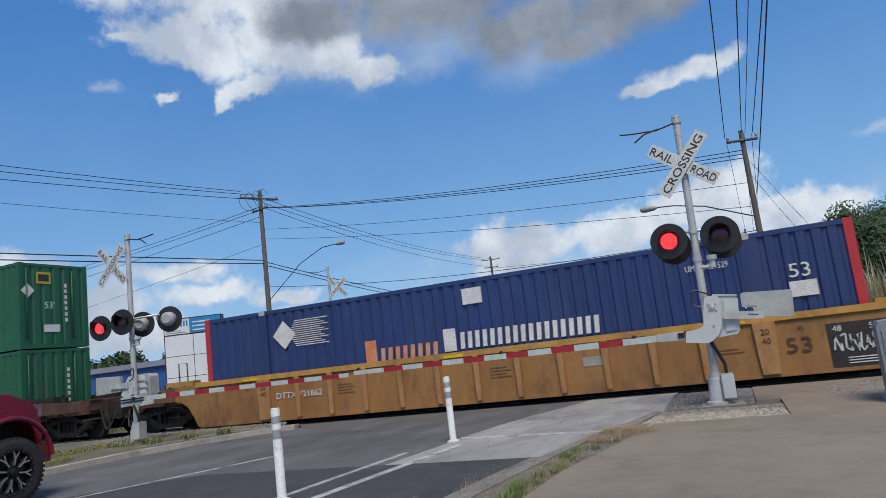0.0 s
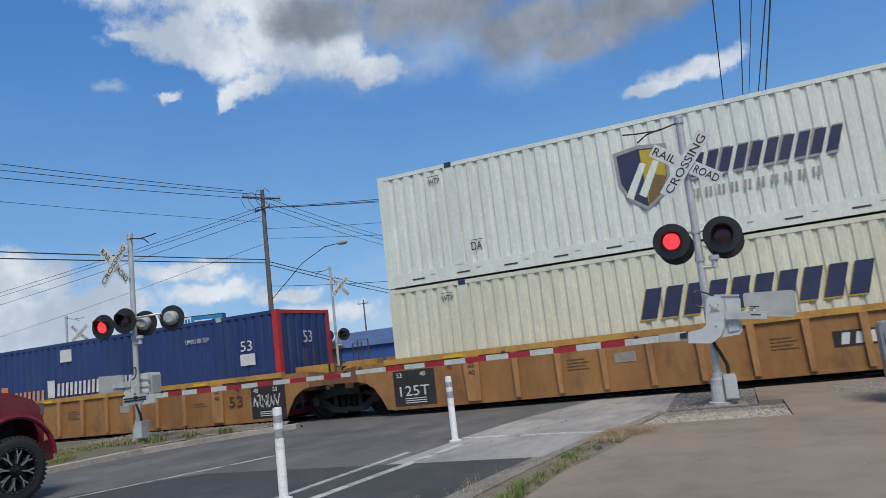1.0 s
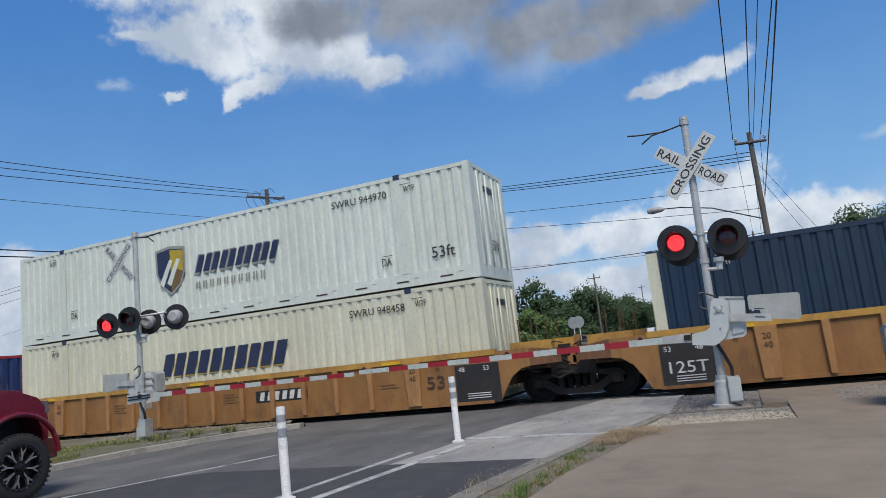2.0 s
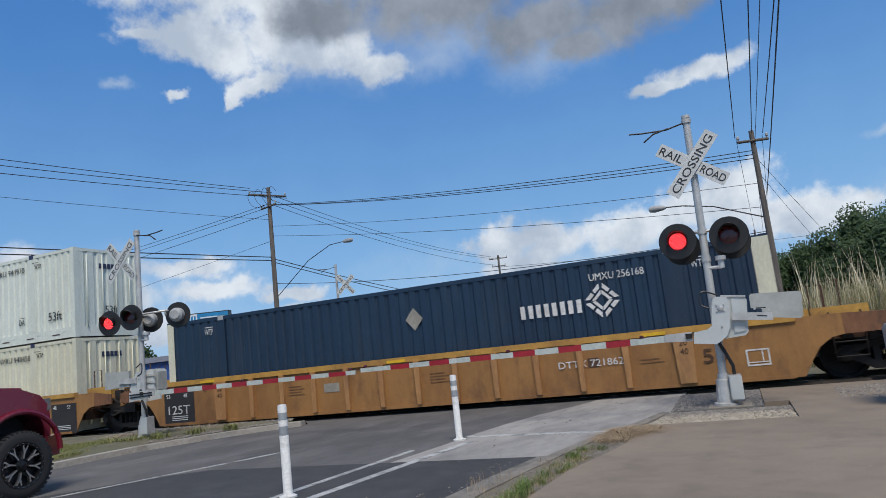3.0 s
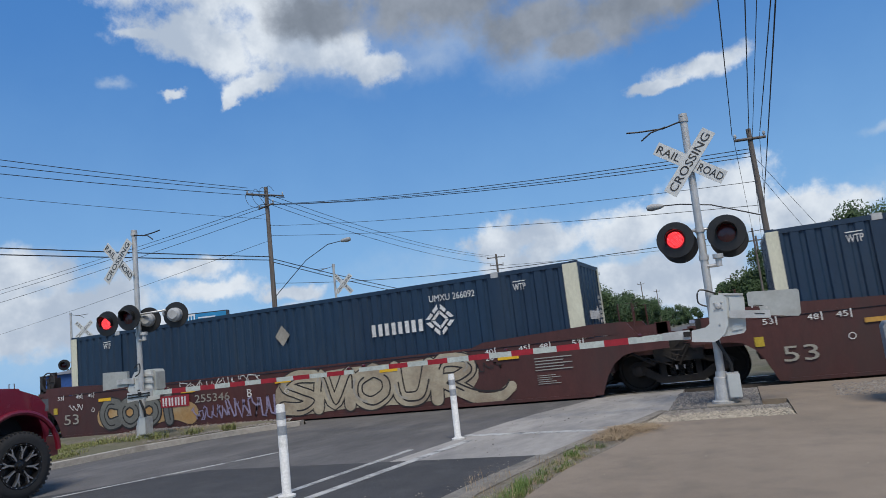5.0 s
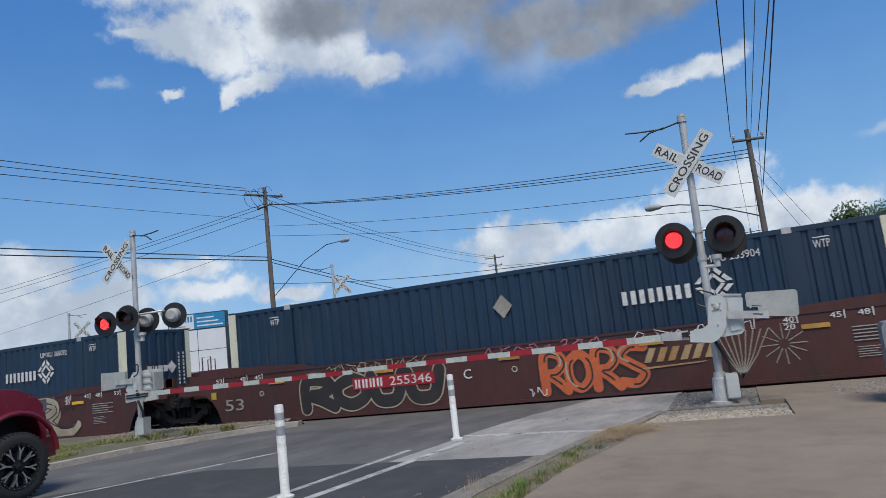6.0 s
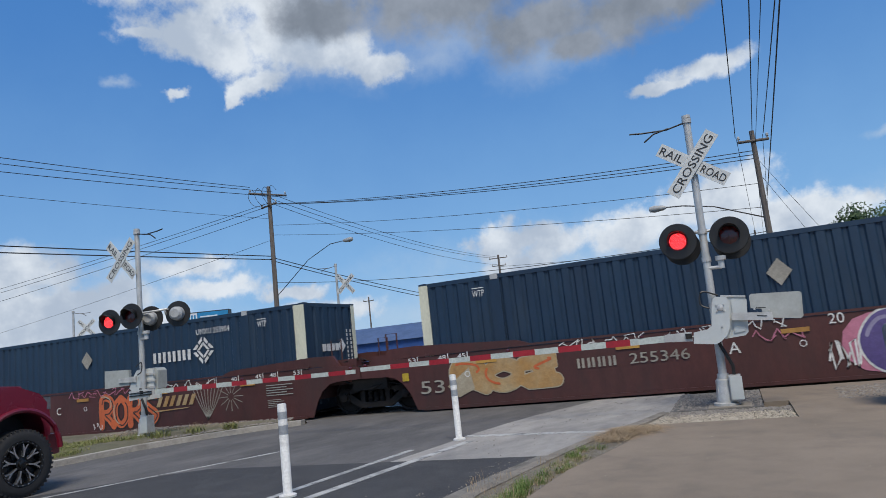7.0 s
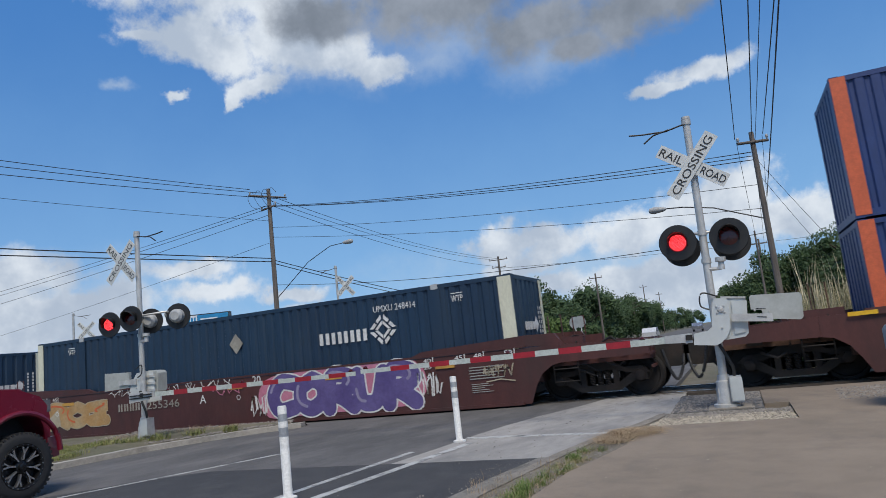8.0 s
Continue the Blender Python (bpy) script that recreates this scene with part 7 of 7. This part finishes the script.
def truck_wheel(parent, x, y, z, r, side):
    """A deep-treaded tyre on a black rim with eight bright-faced split spokes and a ring of rivets; side is the way it faces in x."""
    w = new("wheel")
    w.parent = parent
    w.matrix_local = pose(x, y, z, 0, 0, 90 if side > 0 else -90)
    bm = bmesh.new()
    lathe(bm, [(0.0, r * 0.66), (-0.015, r * 0.68), (-0.02, r * 0.82), (-0.005, r * 0.94), (0.02, r * 0.99), (0.05, r), (0.25, r), (0.29, r * 0.97), (0.31, r * 0.8), (0.3, r * 0.66)], (0, 0, 0), (0, 1, 0), 56, False)
    for k in range(44):
        a = 2 * math.pi * k / 44
        m = Matrix.Rotation(a, 4, "Y")
        v = box(bm, -0.017, 0.017, -0.004, 0.07, r * 0.93, r * 1.012)
        for q in v:
            q.co = m @ q.co
    part("tyre", bm, M["tyre"], w, "black off-road tyre with chunky tread")
    bm = bmesh.new()
    lathe(bm, [(-0.01, r * 0.67), (-0.018, r * 0.66), (-0.012, r * 0.60), (0.09, r * 0.56), (0.10, r * 0.2), (0.02, r * 0.17), (0.0, 0.0)], (0, 0, 0), (0, 1, 0), 48, False)
    part("rim", bm, M["rim_black"], w, "gloss black alloy rim")
    for k in range(8):
        a = 2 * math.pi * k / 8 + 0.2
        m = Matrix.Rotation(a, 4, "Y")
        bm = bmesh.new()
        prism(bm, [(-0.010, r * 0.20), (0.010, r * 0.20), (0.013, r * 0.40), (0.050, r * 0.58), (0.026, r * 0.58), (0.0, r * 0.45), (-0.026, r * 0.58), (-0.046, r * 0.57), (-0.013, r * 0.38)], 0.0, 0.05)
        bmesh.ops.transform(bm, matrix=m, verts=bm.verts)
        part("spoke", bm, M["rim_bright"], w, "machined bright spoke")
    bm = bmesh.new()
    lathe(bm, [(-0.03, 0.0), (-0.03, 0.035), (-0.02, 0.055), (0.02, 0.06)], (0, 0, 0), (0, 1, 0), 20)
    part("hub_cap", bm, M["rim_black"], w)
    bm = bmesh.new()
    for k in range(24):
        a = 2 * math.pi * k / 24
        lathe(bm, [(-0.008, 0.002), (-0.006, 0.007), (0.0, 0.008)], (math.cos(a) * r * 0.635, -0.014, math.sin(a) * r * 0.635), (0, 1, 0), 6)
    part("rivets", bm, M["rim_bright"], w)
    return w


def pickup():
    """A dark red pickup; local y points ahead, x = 0 is its near flank, and it reaches to x = -1.95."""
    t = thing("pickup_truck", "glossy dark red pickup truck with black off-road wheels, waiting", "pickup truck", "", pose(-9.62, -8.5, 0.0, 0, 0, 0))
    W = 1.95
    R = 0.475

    def arch(cy, n=12):
        return [(cy + 0.59 * math.cos(a), 0.60 + 0.59 * math.sin(a)) for a in (math.pi * i / n for i in range(n + 1))]
    # side outline in y and z, then pushed across
    low = [(0.80, 0.76), (0.59, 0.70)] + arch(0.0) + [(-0.60, 0.55), (-3.0, 0.55)] + arch(-3.7) + [(-4.32, 0.70), (-4.75, 0.75)]
    top = [(-4.78, 1.38), (-4.70, 1.52), (-2.95, 1.54), (-2.4, 1.56), (-0.75, 1.60), (0.0, 1.55), (0.42, 1.42), (0.74, 1.26), (0.84, 1.02)]
    bm = bmesh.new()
    prism(bm, low + top, 0.0, W)
    bmesh.ops.transform(bm, matrix=pose(0, 0, 0, 0, 0, 90), verts=bm.verts)
    for v in bm.verts:  # rounded nose in plan, tumblehome above
        if v.co.y > 0.3:
            k = (v.co.y - 0.3) / 0.55
            edge = (v.co.x + W / 2) / (W / 2)
            v.co.x -= 0.16 * k * edge
            v.co.y -= 0.10 * k * abs(edge)
        if v.co.y > 0.3 and v.co.z > 0.5:
            v.co.y = 0.3 + (v.co.y - 0.3) * 0.66
        if v.co.z > 1.4:
            v.co.x = -W / 2 + (v.co.x + W / 2) * 0.955
    part("body", bm, M["car_red"], t, "dark red painted body", bevel=0.085)
    bm = bmesh.new()
    prism(bm, [(-2.95, 1.53), (-2.75, 2.10), (-1.55, 2.13), (-0.75, 1.59)], 0.16, W - 0.16)
    bmesh.ops.transform(bm, matrix=pose(0, 0, 0, 0, 0, 90), verts=bm.verts)
    part("cab", bm, M["car_red"], t, bevel=0.05)
    for yy in ((-2.65, -1.98), (-1.9, -1.2)):
        bm = bmesh.new()
        prism(bm, [(yy[0], 1.62), (yy[0] + 0.08, 2.02), (yy[1] - 0.25, 2.04), (yy[1] + 0.12, 1.62)], 0.14, 0.158)
        bmesh.ops.transform(bm, matrix=pose(0, 0, 0, 0, 0, 90), verts=bm.verts)
        part("side_window", bm, M["glass_dark"], t)
    # hood bulge
    bm = bmesh.new()
    for q in box(bm, -1.55, -0.40, -0.65, 0.40, 1.5, 1.64):
        if q.co.z > 1.55:
            q.co.x = -0.975 + (q.co.x + 0.975) * 0.86
            q.co.y = -0.1 + (q.co.y + 0.1) * 0.9
        if q.co.y > 0.3:
            q.co.z -= 0.08
    part("hood", bm, M["car_red"], t, bevel=0.03)
    for side, xx in ((1, 0.0), (-1, -W)):
        for cy in (0.0, -3.7):
            # flared lip round the wheel opening
            bm = bmesh.new()
            n = 16
            pts = [(xx + side * 0.010, cy + 0.61 * math.cos(math.pi * i / n), 0.60 + 0.61 * math.sin(math.pi * i / n)) for i in range(n + 1)]
            tube(bm, pts, 0.04, 8)
            part("wheel_flare", bm, M["car_red"], t)
            truck_wheel(t, xx + side * 0.03, cy, R - 0.01, R, side)
            a, b = sorted((xx - side * 0.5, xx - side * 0.48))
            box_part("wheel_well", (a, b, cy - 0.6, cy + 0.6, 0.5, 1.18), M["plastic_black"], t)
    for side, xx in ((1, -0.16), (-1, -W + 0.16)):
        bm = bmesh.new()
        a, b = sorted((xx + side * 0.035, xx - side * 0.28))
        box(bm, a, b, 0.40, 0.57, 1.18, 1.36)
        part("headlight", bm, M["headlight"], t, "clear headlight", bevel=0.04)
    bm = bmesh.new()
    box(bm, -W + 0.08, -0.06, 0.46, 0.76, 0.50, 0.80)
    for v in bm.verts:
        if v.co.y > 0.7:
            v.co.x = -W / 2 + (v.co.x + W / 2) * 0.84
    part("bumper", bm, M["car_red"], t, "body-coloured front bumper", bevel=0.05)
    box_part("grille", (-W + 0.5, -0.5, 0.56, 0.62, 0.95, 1.34), M["plastic_black"], t, bevel=0.02)
    box_part("undertray", (-W + 0.2, -0.2, -4.5, 0.5, 0.5, 0.66), M["plastic_black"], t)
    bm = bmesh.new()
    box(bm, 0.0, 0.22, -0.95, -0.80, 1.62, 1.82)
    part("wing_mirror", bm, M["plastic_black"], t, bevel=0.04)
    return t


pickup()


def car(x, y, turn, paint, label, van=False):
    c = thing("parked_car", label, "car", "cars down the street", pose(x, y, -0.0, 0, 0, turn))
    prof = [(-2.2, 0.35), (2.2, 0.35), (2.25, 0.75), (1.3, 0.92), (0.7, 1.42), (-1.3, 1.46), (-1.9, 0.98), (-2.25, 0.9)]
    if van:
        prof = [(-2.6, 0.4), (2.5, 0.4), (2.55, 1.0), (1.9, 1.2), (1.4, 2.1), (-2.6, 2.15)]
    bm = bmesh.new()
    prism(bm, prof, -0.88, 0.88)
    part("body", bm, paint, c, bevel=0.06)
    bm = bmesh.new()
    prism(bm, [(-1.5, 1.0), (1.1, 0.98), (0.62, 1.36), (-1.2, 1.39)] if not van else [(0.4, 1.3), (1.7, 1.3), (1.3, 1.95), (0.4, 1.95)], -0.9, 0.9)
    part("windows", bm, M["glass_dark"], c)
    for wx in (-1.4, 1.4):
        for wy in (-0.8, 0.62):
            bm = bmesh.new()
            lathe(bm, [(0, 0), (0, 0.3), (0.02, 0.33), (0.16, 0.33), (0.18, 0.3), (0.18, 0)], (wx, wy, 0.33), (0, 1, 0), 20)
            part("wheel", bm, M["tyre"], c)
    return c


car(-19.6, 58, 15, M["car_white"], "white van parked beyond the crossing", True)
car(-15.9, 62, 10, M["car_silver"], "silver car parked beyond the crossing")
car(-10.5, 78, 90, M["car_white"], "white car waiting on the far street")
car(-6.2, 110, 90, M["car_silver"], "silver car far down the street")
car(-26.0, 70, 0, M["car_white"], "white car parked by the trees")


# ---- what moves ----
def motions():
    steps = [k * 0.5 for k in range(17)]
    for ob, x, y, z in movers:
        walk(ob, [(t, pose(x - V * t, y, z)) for t in steps])
    frames = [k / 30 for k in range(241)]
    for ws, ax in spinners:
        walk(ws, [(t, pose(ax, 0, WHEEL_R, 0, 0, 0) @ pose(0, 0, 0, 0, -math.degrees(V * t / WHEEL_R), 0)) for t in frames])


motions()
